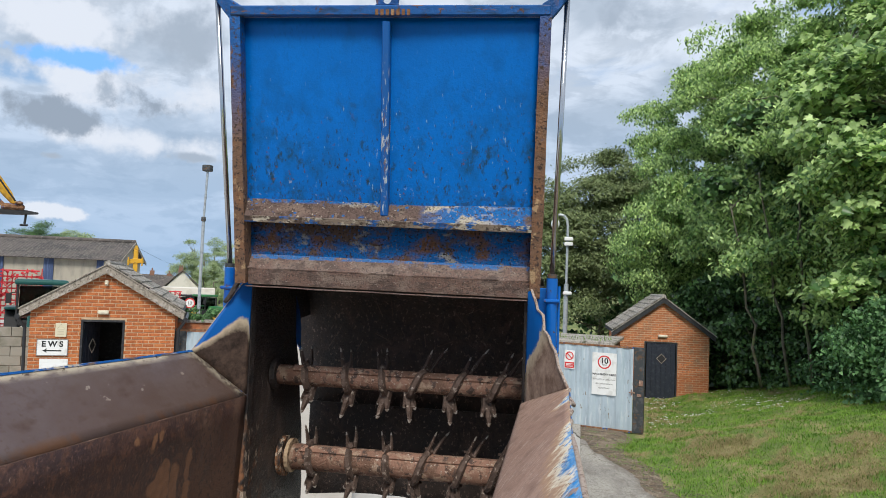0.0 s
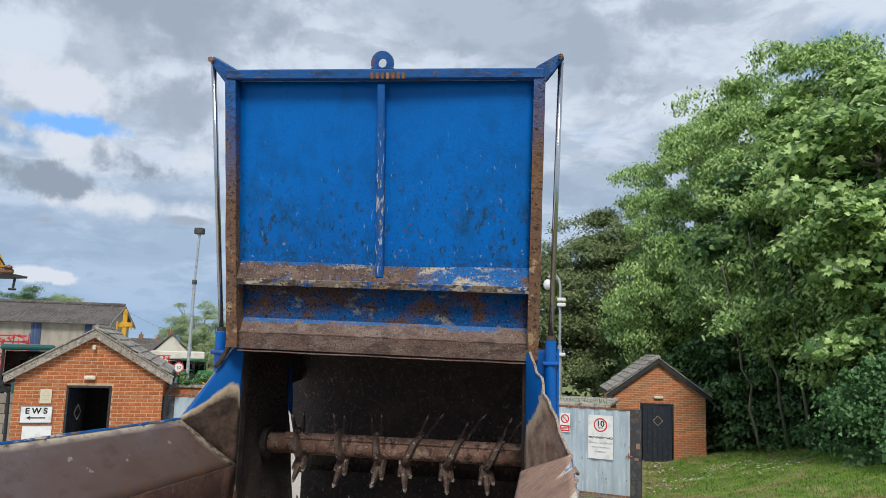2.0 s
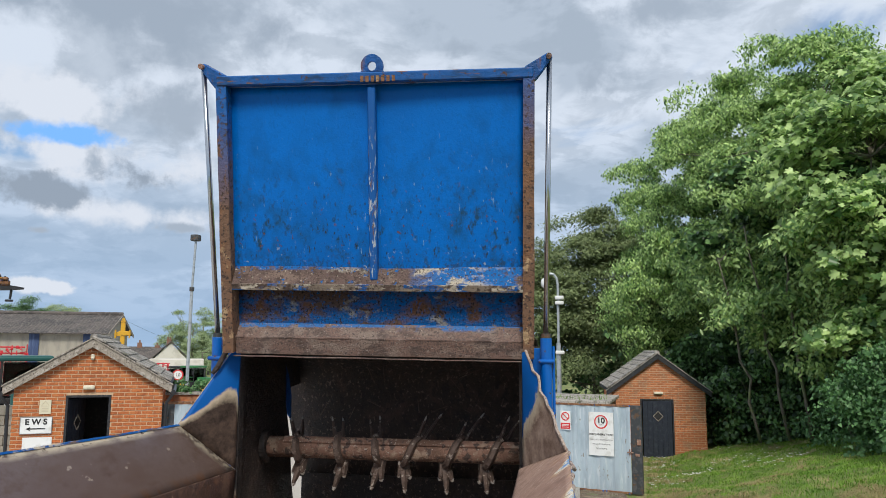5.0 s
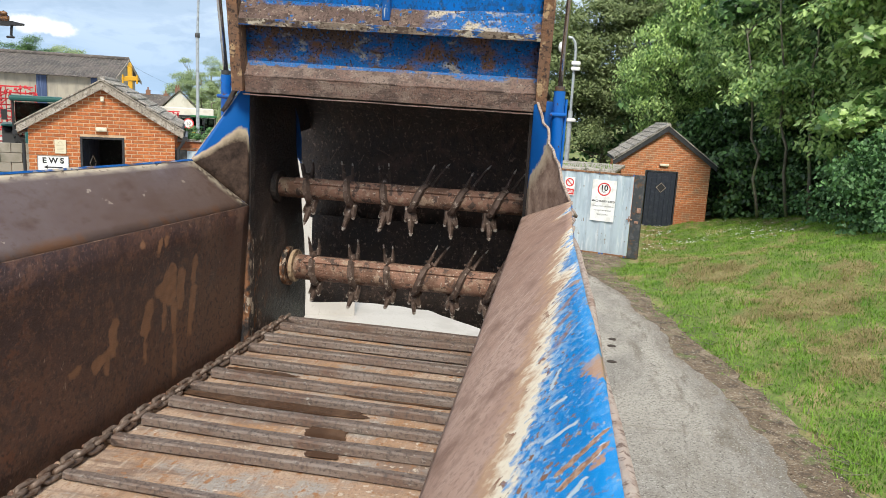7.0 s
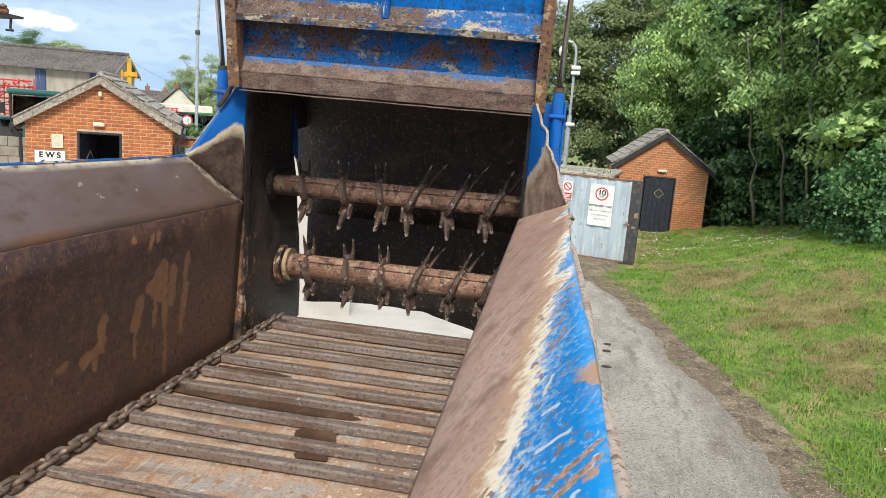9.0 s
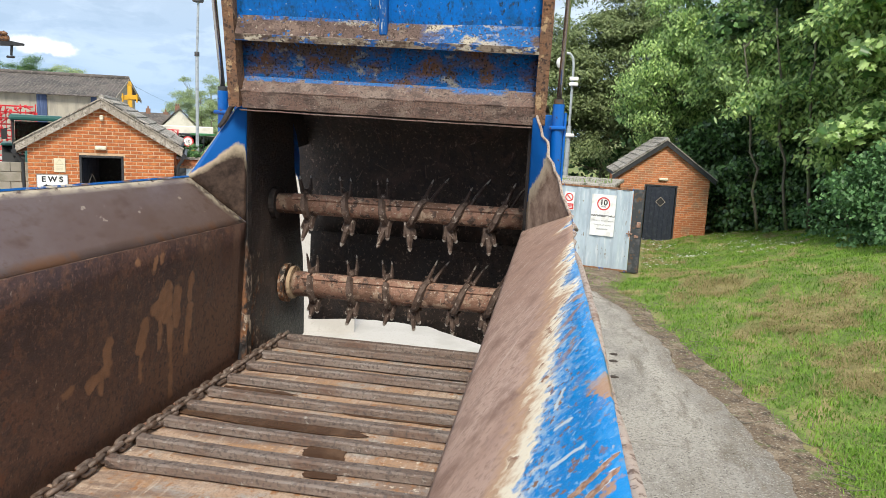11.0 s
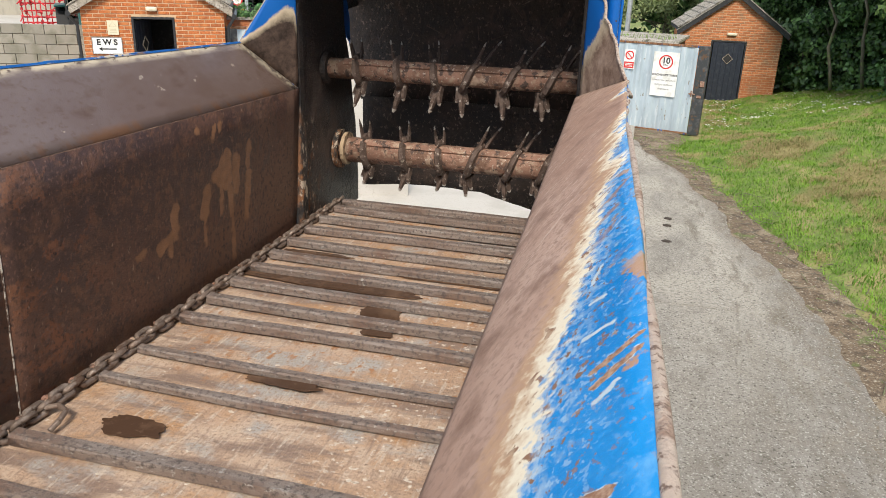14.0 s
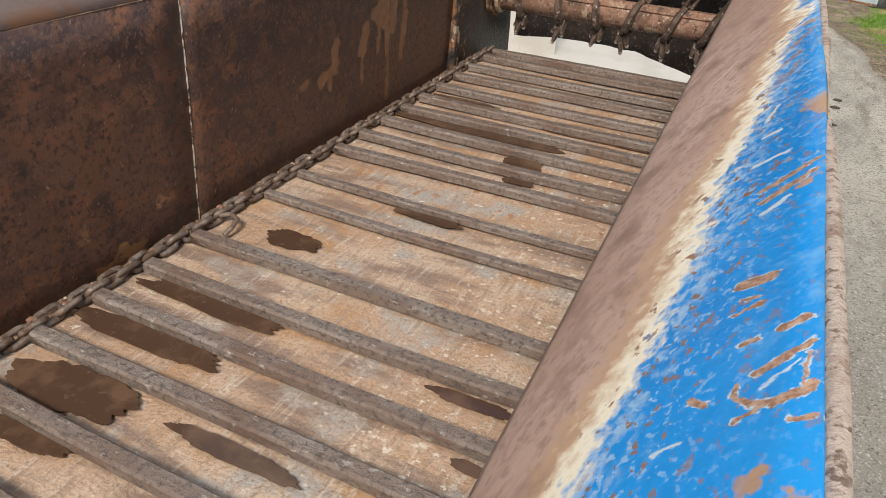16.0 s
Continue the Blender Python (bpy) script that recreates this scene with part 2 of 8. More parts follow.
worn_edge = surface("scraped_edge", (0.135, 0.09, 0.075), 0.7, spec=0.25,
                    layers=[((0.195, 0.135, 0.108), (8, 8, 10), 0.45, 0.66, None), ((0.085, 0.055, 0.046), (17, 17, 22), 0.52, 0.68, None), ((0.001, 0.125, 0.40), (5, 5, 8), 0.36, 0.46, 0.5, (0, 0.10, 0.30, 0.9, 1.0)), ((0.48, 0.42, 0.32), (9, 9, 14), 0.52, 0.64, None, (0, 0.05, 0.2, 0.42, 0.62)), ((0.30, 0.27, 0.22), (6, 6, 9), 0.56, 0.64, None, (0, -0.25, -0.18, -0.05, 0.05)), ((0.001, 0.115, 0.38), (16, 16, 12), 0.40, 0.54, 0.5, (2, 3.452, 3.462, 3.6, 3.7)),
                            ((0.001, 0.115, 0.38), (34, 34, 34), 0.68, 0.76, 0.5), ((0.42, 0.36, 0.29), (70, 70, 70), 0.66, 0.76, None), ((0.05, 0.034, 0.028), (110, 110, 110), 0.54, 0.72, None)], bump=[(50.0, 0.5), (150.0, 0.4)])
lip_paint = surface("scraped_lip_paint", (0.27, 0.215, 0.165), 0.65,
                    layers=[((0.10, 0.065, 0.05), (12, 12, 20), 0.46, 0.60, None), ((0.003, 0.11, 0.40), (9, 9, 24), 0.56, 0.64, 0.5), ((0.55, 0.49, 0.39), (22, 22, 40), 0.56, 0.66, None), ((0.06, 0.04, 0.03), (70, 70, 70), 0.56, 0.70, None)], bump=[(60.0, 0.5)])
rust_steel = surface("rusty_steel", (0.312, 0.175, 0.125), 0.7, 0.1,
                     layers=[((0.188, 0.106, 0.073), 7.0, 0.46, 0.66, None), ((0.425, 0.306, 0.225), 20.0, 0.54, 0.70, None), ((0.094, 0.062, 0.051), (26, 26, 20), 0.56, 0.68, None), ((0.525, 0.450, 0.375), (70, 70, 70), 0.66, 0.78, None)], bump=[(45.0, 0.6), (160.0, 0.4)])
# Chamber steels: rust and scale over a base darkened for the recess's shade.
chamber_steel_shade = surface("shade_dark_chamber_steel", (0.052, 0.036, 0.030), 0.6, 0.1,
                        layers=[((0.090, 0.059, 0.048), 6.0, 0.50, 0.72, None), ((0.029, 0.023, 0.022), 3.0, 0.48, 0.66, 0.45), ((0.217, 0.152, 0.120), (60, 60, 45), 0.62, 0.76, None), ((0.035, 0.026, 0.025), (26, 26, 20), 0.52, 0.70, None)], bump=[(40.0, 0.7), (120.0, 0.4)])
chamber_scale_shade = surface("scaled_shade_chamber_steel", (0.043, 0.032, 0.028), 0.5, 0.1,
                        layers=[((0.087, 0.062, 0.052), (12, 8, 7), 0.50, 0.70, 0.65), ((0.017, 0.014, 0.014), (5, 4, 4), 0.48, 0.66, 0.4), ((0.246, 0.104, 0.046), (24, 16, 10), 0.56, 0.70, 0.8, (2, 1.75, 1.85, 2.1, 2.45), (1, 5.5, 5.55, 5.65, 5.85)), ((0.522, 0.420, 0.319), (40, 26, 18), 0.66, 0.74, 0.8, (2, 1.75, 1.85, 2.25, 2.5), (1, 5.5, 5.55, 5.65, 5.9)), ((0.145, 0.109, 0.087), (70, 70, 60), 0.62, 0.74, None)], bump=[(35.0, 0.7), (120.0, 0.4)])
post_steel = surface("scaling_post_steel", (0.040, 0.029, 0.025), 0.6, 0.15,
                     layers=[((0.26, 0.115, 0.05), (14, 14, 6), 0.42, 0.56, None, (2, 1.8, 1.9, 2.2, 2.5)), ((0.44, 0.36, 0.28), (36, 36, 20), 0.56, 0.64, None, (2, 1.8, 1.9, 2.3, 2.5)), ((0.085, 0.066, 0.056), (50, 50, 34), 0.60, 0.74, None), ((0.015, 0.013, 0.013), (14, 14, 10), 0.52, 0.66, None)], bump=[(35.0, 0.8), (120.0, 0.4)])
side_steel = surface("stained_side_steel", (0.100, 0.052, 0.038), 0.40, 0.1,
                     layers=[((0.140, 0.070, 0.048), (3.4, 2.2, 2.8), 0.46, 0.66, 0.55), ((0.072, 0.042, 0.036), (4.0, 2.0, 2.6), 0.42, 0.58, 0.38), ((0.060, 0.037, 0.034), (2.4, 1.3, 1.8), 0.36, 0.56, 0.38, (1, 3.5, 4.0, 5.2, 5.4), (2, 2.05, 2.2, 2.7, 2.8)), ((0.160, 0.070, 0.038), (9, 5, 6), 0.50, 0.68, 0.6, (1, 0.0, 0.1, 3.75, 3.95)), ((0.185, 0.080, 0.044), (16, 10, 12), 0.52, 0.62, 0.7, (1, 0.0, 0.1, 3.9, 4.2)), ((0.054, 0.032, 0.028), (12, 7, 8), 0.56, 0.66, 0.36), ((0.130, 0.066, 0.043), (26, 20, 22), 0.48, 0.74, None), ((0.150, 0.080, 0.050), (4, 5, 3), 0.36, 0.60, 0.6, (1, 4.2, 4.6, 6.0, 6.2), (2, 1.7, 1.75, 2.10, 2.35)), ((0.130, 0.075, 0.052), (6, 7, 3), 0.42, 0.62, 0.6, (1, 4.8, 5.1, 6.0, 6.2)),
                             ((0.048, 0.029, 0.026), (70, 55, 55), 0.50, 0.76, None), ((0.165, 0.090, 0.066), (90, 80, 80), 0.58, 0.80, None), ((0.26, 0.185, 0.14), (40, 60, 30), 0.76, 0.84, None), ((0.34, 0.18, 0.085), (10, 8, 10), 0.60, 0.66, 0.8, (1, 3.2, 3.3, 3.55, 3.65), (2, 1.8, 1.86, 1.98, 2.03))],
                     bump=[(30.0, 0.12), (6.0, 0.08), (150.0, 0.2)])
RUST_RUNS = ((4.855, 2.358, 4.797, 2.292, 0.024), (4.839, 2.335, 4.855, 2.251, 0.036), (4.925, 2.327, 4.931, 2.204, 0.023), (4.764, 2.289, 4.836, 2.245, 0.019), (4.704, 2.242, 4.680, 2.161, 0.024), (4.684, 2.135, 4.686, 2.030, 0.005), (4.882, 2.206, 4.892, 2.104, 0.015),
             (4.898, 2.102, 4.906, 1.897, 0.006), (4.813, 2.235, 4.809, 2.129, 0.006), (5.035, 2.370, 5.026, 2.282, 0.012), (5.036, 2.240, 5.021, 2.117, 0.017), (5.015, 2.114, 5.013, 2.045, 0.006), (4.484, 2.234, 4.474, 2.132, 0.016), (4.490, 2.156, 4.387, 2.110, 0.014), (4.450, 2.140, 4.446, 2.070, 0.007),
             (4.258, 2.125, 4.296, 2.131, 0.008), (4.643, 2.498, 4.643, 2.490, 0.010), (4.755, 2.488, 4.750, 2.452, 0.008), (4.799, 2.489, 4.799, 2.470, 0.006))


def rust_runs(m):
    """A bright rust patch with runs down the wall, in the plane of the wall (along, up)."""
    nt = m.node_tree
    p = nt.nodes["Principled BSDF"]
    geo = nt.nodes.new("ShaderNodeNewGeometry")
    jitter = nt.nodes.new("ShaderNodeTexNoise")
    jitter.inputs["Scale"].default_value, jitter.inputs["Detail"].default_value = 26.0, 5.0
    nt.links.new(geo.outputs["Position"], jitter.inputs["Vector"])
    shake = nt.nodes.new("ShaderNodeVectorMath")
    shake.operation = "MULTIPLY_ADD"
    nt.links.new(jitter.outputs["Color"], shake.inputs[0])
    shake.inputs[1].default_value, shake.inputs[2].default_value = (0.0, 0.045, 0.05), (0.0, -0.0225, -0.025)
    moved = nt.nodes.new("ShaderNodeVectorMath")
    moved.operation = "ADD"
    nt.links.new(geo.outputs["Position"], moved.inputs[0])
    nt.links.new(shake.outputs[0], moved.inputs[1])
    sp = nt.nodes.new("ShaderNodeSeparateXYZ")
    nt.links.new(moved.outputs[0], sp.inputs[0])
    flat_ = nt.nodes.new("ShaderNodeCombineXYZ")
    nt.links.new(sp.outputs[1], flat_.inputs[0])
    nt.links.new(sp.outputs[2], flat_.inputs[1])
    far_side = nt.nodes.new("ShaderNodeSeparateXYZ")
    nt.links.new(geo.outputs["Position"], far_side.inputs[0])
    left_only = nt.nodes.new("ShaderNodeMath")
    left_only.operation = "LESS_THAN"
    nt.links.new(far_side.outputs[0], left_only.inputs[0])
    left_only.inputs[1].default_value = 0.0
    mr = nt.nodes.new("ShaderNodeMapRange")
    mr.inputs["From Min"].default_value, mr.inputs["From Max"].default_value = -0.012, -0.002
    nt.links.new(strokes(nt, flat_.outputs[0], RUST_RUNS), mr.inputs["Value"])
    fac = nt.nodes.new("ShaderNodeMath")
    fac.operation = "MULTIPLY"
    nt.links.new(mr.outputs[0], fac.inputs[0])
    nt.links.new(left_only.outputs[0], fac.inputs[1])
    tone = nt.nodes.new("ShaderNodeMix")
    tone.data_type = "RGBA"
    tone.inputs[6].default_value, tone.inputs[7].default_value = (0.13, 0.066, 0.038, 1), (0.36, 0.185, 0.098, 1)
    nt.links.new(jitter.outputs["Fac"], tone.inputs[0])
    mx = nt.nodes.new("ShaderNodeMix")
    mx.data_type = "RGBA"
    nt.links.new(fac.outputs[0], mx.inputs[0])
    nt.links.new(p.inputs["Base Color"].links[0].from_socket, mx.inputs[6])
    nt.links.new(tone.outputs[2], mx.inputs[7])
    nt.links.new(mx.outputs[2], p.inputs["Base Color"])


rust_runs(side_steel)
flare_steel = surface("polished_flare_steel", (0.150, 0.104, 0.090), 0.34, 0.15, spec=0.5,
                      layers=[((0.185, 0.142, 0.130), (2.2, 1.6, 2.4), 0.40, 0.70, 0.32), ((0.128, 0.082, 0.064), (4, 2.4, 5), 0.48, 0.76, 0.42), ((0.115, 0.070, 0.052), (10, 6, 12), 0.60, 0.80, 0.46), ((0.135, 0.088, 0.069), (60, 40, 60), 0.56, 0.80, None), ((0.38, 0.31, 0.25), (14, 10, 14), 0.79, 0.83, None), ((0.21, 0.105, 0.058), (6, 9, 6), 0.50, 0.70, 0.6, (3, -0.2, -0.1, 0.05, 0.16)),
                              ((0.54, 0.46, 0.34), (14, 5, 14), 0.30, 0.50, 0.7, (3, 0.86, 0.95, 1.1, 1.2)), ((0.54, 0.46, 0.34), (40, 30, 40), 0.38, 0.58, 0.7, (4, 0.985, 0.994, 1.1, 1.2)), ((0.10, 0.065, 0.05), (50, 30, 50), 0.60, 0.70, None, (3, 0.86, 0.95, 1.1, 1.2))],
                      bump=[(28.0, 0.05), (5.0, 0.06), (140.0, 0.1)])
fold_rust = surface("rusty_fold_edge", (0.15, 0.09, 0.065), 0.7, layers=[((0.27, 0.175, 0.12), (30, 14, 30), 0.5, 0.66, None), ((0.10, 0.06, 0.045), (20, 9, 20), 0.54, 0.68, None)], bump=[(90.0, 0.4)])
floor_boards = surface("scoured_bed_floor", (0.45, 0.298, 0.202), 0.62,
                       layers=[((0.52, 0.388, 0.292), (2.2, 2.4, 1), 0.42, 0.62, None), ((0.43, 0.25, 0.135), (3.6, 5.5, 1), 0.51, 0.72, None), ((0.25, 0.172, 0.133), (2.6, 11, 1), 0.52, 0.68, 0.5), ((0.38, 0.345, 0.315), (4, 6, 1), 0.56, 0.72, None), ((0.57, 0.48, 0.40), (60, 7, 1), 0.58, 0.88, 0.75), ((0.27, 0.185, 0.14), (50, 6, 1), 0.58, 0.88, None),
                               ((0.31, 0.21, 0.15), (100, 80, 1), 0.54, 0.76, None), ((0.66, 0.58, 0.49), (36, 40, 1), 0.64, 0.74, None, (0, 0.0, 0.3, 0.9, 1.0)), ((0.64, 0.56, 0.47), (26, 30, 1), 0.74, 0.80, None), ((0.36, 0.18, 0.085), (30, 20, 1), 0.62, 0.74, None, (1, 3.9, 4.2, 6, 7))],
                       bump=[((60.0, 10.0, 1.0), 0.35), (90.0, 0.5)])
wet_floor = surface("wet_bed_floor", (0.070, 0.039, 0.025), 0.10, spec=0.35, layers=[((0.12, 0.070, 0.044), 9.0, 0.45, 0.7, 0.16), ((0.12, 0.075, 0.05), 40.0, 0.66, 0.84, None)], bump=[(60.0, 0.04)])
bar_steel = surface("worn_bar_steel", (0.25, 0.192, 0.163), 0.48, 0.3,
                    layers=[((0.32, 0.275, 0.25), (3, 14, 14), 0.42, 0.72, 0.40), ((0.21, 0.138, 0.108), (4, 8, 8), 0.50, 0.72, 0.65), ((0.13, 0.105, 0.097), (70, 70, 70), 0.50, 0.74, 0.6), ((0.42, 0.385, 0.355), (40, 60, 60), 0.68, 0.78, None)], bump=[(60.0, 0.4), (220.0, 0.5)])
chain_steel = surface("worn_chain_steel", (0.17, 0.125, 0.10), 0.5, 0.3, layers=[((0.28, 0.225, 0.19), 30.0, 0.5, 0.7, 0.38), ((0.11, 0.066, 0.045), 22.0, 0.55, 0.68, 0.8)], bump=[(120.0, 0.3)], vary=0.2)
chrome = surface("chrome_rod", (0.55, 0.56, 0.58), 0.16, 1.0)
clean_blue = surface("clean_blue_paint", (0.002, 0.11, 0.44), 0.34, layers=[((0.006, 0.065, 0.3), 7.0, 0.5, 0.75, None), (RUST, 30.0, 0.70, 0.75, 0.8)])
dry_mud = surface("dried_mud", (0.42, 0.31, 0.20), 0.95, layers=[((0.2, 0.13, 0.08), 30.0, 0.5, 0.65, None)], bump=[(80.0, 0.5)])
black_rubber = surface("black_rubber", (0.02, 0.02, 0.021), 0.75, bump=[(40.0, 0.2)])

brick_face = surface("red_brick", (0.42, 0.125, 0.036), 0.85, layers=[((0.30, 0.08, 0.026), 30.0, 0.45, 0.7, None), ((0.48, 0.165, 0.05), 9.0, 0.5, 0.7, None)], bump=[(90.0, 0.4)], vary=0.24)
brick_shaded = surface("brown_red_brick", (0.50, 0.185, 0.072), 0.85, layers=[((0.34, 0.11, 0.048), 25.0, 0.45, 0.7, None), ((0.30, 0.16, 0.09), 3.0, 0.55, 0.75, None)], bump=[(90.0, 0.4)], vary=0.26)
mortar = surface("lime_mortar", (0.54, 0.375, 0.24), 0.95, layers=[((0.40, 0.27, 0.165), 8.0, 0.5, 0.75, None)], bump=[(120.0, 0.3)])
slate = surface("weathered_roof_tile", (0.32, 0.295, 0.265), 0.85, layers=[((0.44, 0.41, 0.37), 14.0, 0.5, 0.70, None), ((0.11, 0.11, 0.075), 5.0, 0.54, 0.72, None), ((0.12, 0.105, 0.09), 40.0, 0.56, 0.72, None)], bump=[(60.0, 0.6)], vary=0.38)
grey_timber = surface("weathered_grey_timber", (0.31, 0.272, 0.225), 0.9, layers=[((0.20, 0.17, 0.14), (20, 20, 8), 0.50, 0.68, None), ((0.42, 0.38, 0.33), (12, 12, 12), 0.55, 0.70, None), ((0.12, 0.10, 0.08), (30, 30, 30), 0.60, 0.70, None)], bump=[(70.0, 0.5)])
black_timber = surface("black_painted_timber", (0.016, 0.017, 0.02), 0.6, layers=[((0.05, 0.05, 0.052), 14.0, 0.55, 0.75, None)], bump=[(50.0, 0.2)])
navy_door = surface("navy_door_paint", (0.012, 0.017, 0.03), 0.5, layers=[((0.03, 0.036, 0.05), 8.0, 0.5, 0.75, None)])
white_plastic = surface("cream_plastic", (0.66, 0.60, 0.46), 0.5, layers=[((0.5, 0.44, 0.33), 12.0, 0.5, 0.75, None)])
gutter_black = surface("black_gutter_plastic", (0.02, 0.02, 0.022), 0.4)
sign_white = surface("white_sign_board", (0.74, 0.75, 0.74), 0.45, layers=[((0.58, 0.58, 0.55), 5.0, 0.5, 0.75, None)])
sign_black = surface("black_sign_print", (0.015, 0.015, 0.016), 0.5)
sign_red = surface("red_sign_print", (0.55, 0.03, 0.03), 0.5)
sign_grey = surface("grey_sign_print", (0.2, 0.2, 0.2), 0.5)
faded_print = surface("faded_brown_print", (0.48, 0.42, 0.30), 0.6)
sign_cream = surface("faded_cream_sign", (0.6, 0.55, 0.40), 0.6)
galvanised = surface("galvanised_sheet", (0.45, 0.54, 0.60), 0.42, 0.25, layers=[((0.37, 0.45, 0.51), (6, 6, 1.2), 0.45, 0.7, None), ((0.56, 0.63, 0.67), (14, 14, 2), 0.56, 0.72, None), ((0.28, 0.26, 0.23), (18, 18, 6), 0.73, 0.80, 0.8)], bump=[(20.0, 0.05)])
pole_steel = surface("galvanised_pole", (0.42, 0.46, 0.49), 0.45, 0.4, layers=[((0.3, 0.33, 0.36), 6.0, 0.5, 0.7, None)])
dark_steel = surface("dark_weathered_steel", (0.045, 0.05, 0.055), 0.65, 0.2, layers=[((0.10, 0.10, 0.10), 7.0, 0.5, 0.7, None), ((0.12, 0.07, 0.04), 9.0, 0.6, 0.72, None)])
concrete = surface("worn_concrete_road", (0.268, 0.242, 0.207), 0.85,
                   layers=[((0.22, 0.202, 0.178), 0.9, 0.42, 0.72, None), ((0.305, 0.282, 0.25), (2.6, 1.3, 1), 0.46, 0.76, None), ((0.24, 0.21, 0.17), (2.4, 0.8, 1), 0.54, 0.72, None, (3, 0.35, 0.75, 1.1, 1.2)), ((0.20, 0.165, 0.125), (5.5, 1.5, 1), 0.56, 0.70, None, (3, 0.50, 0.85, 1.1, 1.2)), ((0.22, 0.19, 0.155), (9, 2.5, 1), 0.56, 0.70, None, (3, 0.45, 0.8, 1.1, 1.2)),
                           ((0.20, 0.165, 0.125), (6, 3, 1), 0.40, 0.60, None, (3, 0.80, 0.97, 1.1, 1.2)), ((0.19, 0.168, 0.14), (3.4, 1.5, 1), 0.60, 0.72, None), ((0.225, 0.20, 0.17), (9, 4, 1), 0.56, 0.74, None), ((0.42, 0.385, 0.33), (1.6, 0.7, 1), 0.30, 0.58, None, (1, 7.0, 11.0, 40, 60), (3, -0.2, -0.1, 0.75, 1.0)), ((0.20, 0.172, 0.135), (5, 1.3, 1), 0.56, 0.68, None, (1, 6.0, 9.0, 40, 60), (3, 0.40, 0.65, 1.1, 1.2)), ((0.46, 0.435, 0.395), 60.0, 0.60, 0.70, None), ((0.10, 0.087, 0.072), 55.0, 0.58, 0.70, None), ((0.23, 0.208, 0.18), 24.0, 0.54, 0.72, None)],
                   bump=[(80.0, 0.8), (12.0, 0.15)])
pale_concrete = surface("pale_concrete_apron", (0.47, 0.445, 0.41), 0.8, layers=[((0.41, 0.385, 0.35), 1.5, 0.45, 0.7, None), ((0.40, 0.37, 0.33), 30.0, 0.60, 0.76, None)], bump=[(70.0, 0.15)])
soil = surface("soil_and_litter", (0.17, 0.12, 0.078), 0.95, layers=[((0.29, 0.225, 0.155), 2.4, 0.50, 0.68, None), ((0.09, 0.063, 0.042), 6.0, 0.52, 0.68, None), ((0.13, 0.16, 0.05), 3.4, 0.62, 0.74, None), ((0.42, 0.37, 0.29), 34.0, 0.60, 0.72, None), ((0.075, 0.056, 0.040), 60.0, 0.54, 0.70, None)], bump=[(50.0, 0.9), (9.0, 0.3)])
dark_clod = surface("dark_damp_soil", (0.05, 0.038, 0.03), 0.9, bump=[(60.0, 0.6)])
turf = surface("rough_turf", (0.135, 0.19, 0.04), 0.9, layers=[((0.12, 0.18, 0.035), 1.8, 0.42, 0.66, None), ((0.36, 0.29, 0.14), (1.1, 0.7, 1), 0.50, 0.70, None), ((0.20, 0.28, 0.055), 7.0, 0.52, 0.74, None), ((0.10, 0.09, 0.04), 40.0, 0.55, 0.74, None)], bump=[(45.0, 0.9), (8.0, 0.5)])

tn = turf.node_tree
dry_at = tn.nodes.new("ShaderNodeAttribute")
dry_at.attribute_name = "dryness"
tp = tn.nodes["Principled BSDF"]
fresh = tp.inputs["Base Color"].links[0].from_socket
thatch_noise = tn.nodes.new("ShaderNodeTexNoise")
thatch_noise.inputs["Scale"].default_value, thatch_noise.inputs["Detail"].default_value = 14.0, 8.0
tn.links.new(tn.nodes.new("ShaderNodeNewGeometry").outputs["Position"], thatch_noise.inputs["Vector"])
thatch = tn.nodes.new("ShaderNodeMix")
thatch.data_type = "RGBA"
thatch.inputs[6].default_value, thatch.inputs[7].default_value = (0.14, 0.115, 0.045, 1), (0.40, 0.335, 0.155, 1)
tn.links.new(thatch_noise.outputs["Fac"], thatch.inputs[0])
straw_mix = tn.nodes.new("ShaderNodeMix")
straw_mix.data_type = "RGBA"
tn.links.new(dry_at.outputs["Fac"], straw_mix.inputs[0])
tn.links.new(fresh, straw_mix.inputs[6])
tn.links.new(thatch.outputs[2], straw_mix.inputs[7])
tn.links.new(straw_mix.outputs[2], tp.inputs["Base Color"])


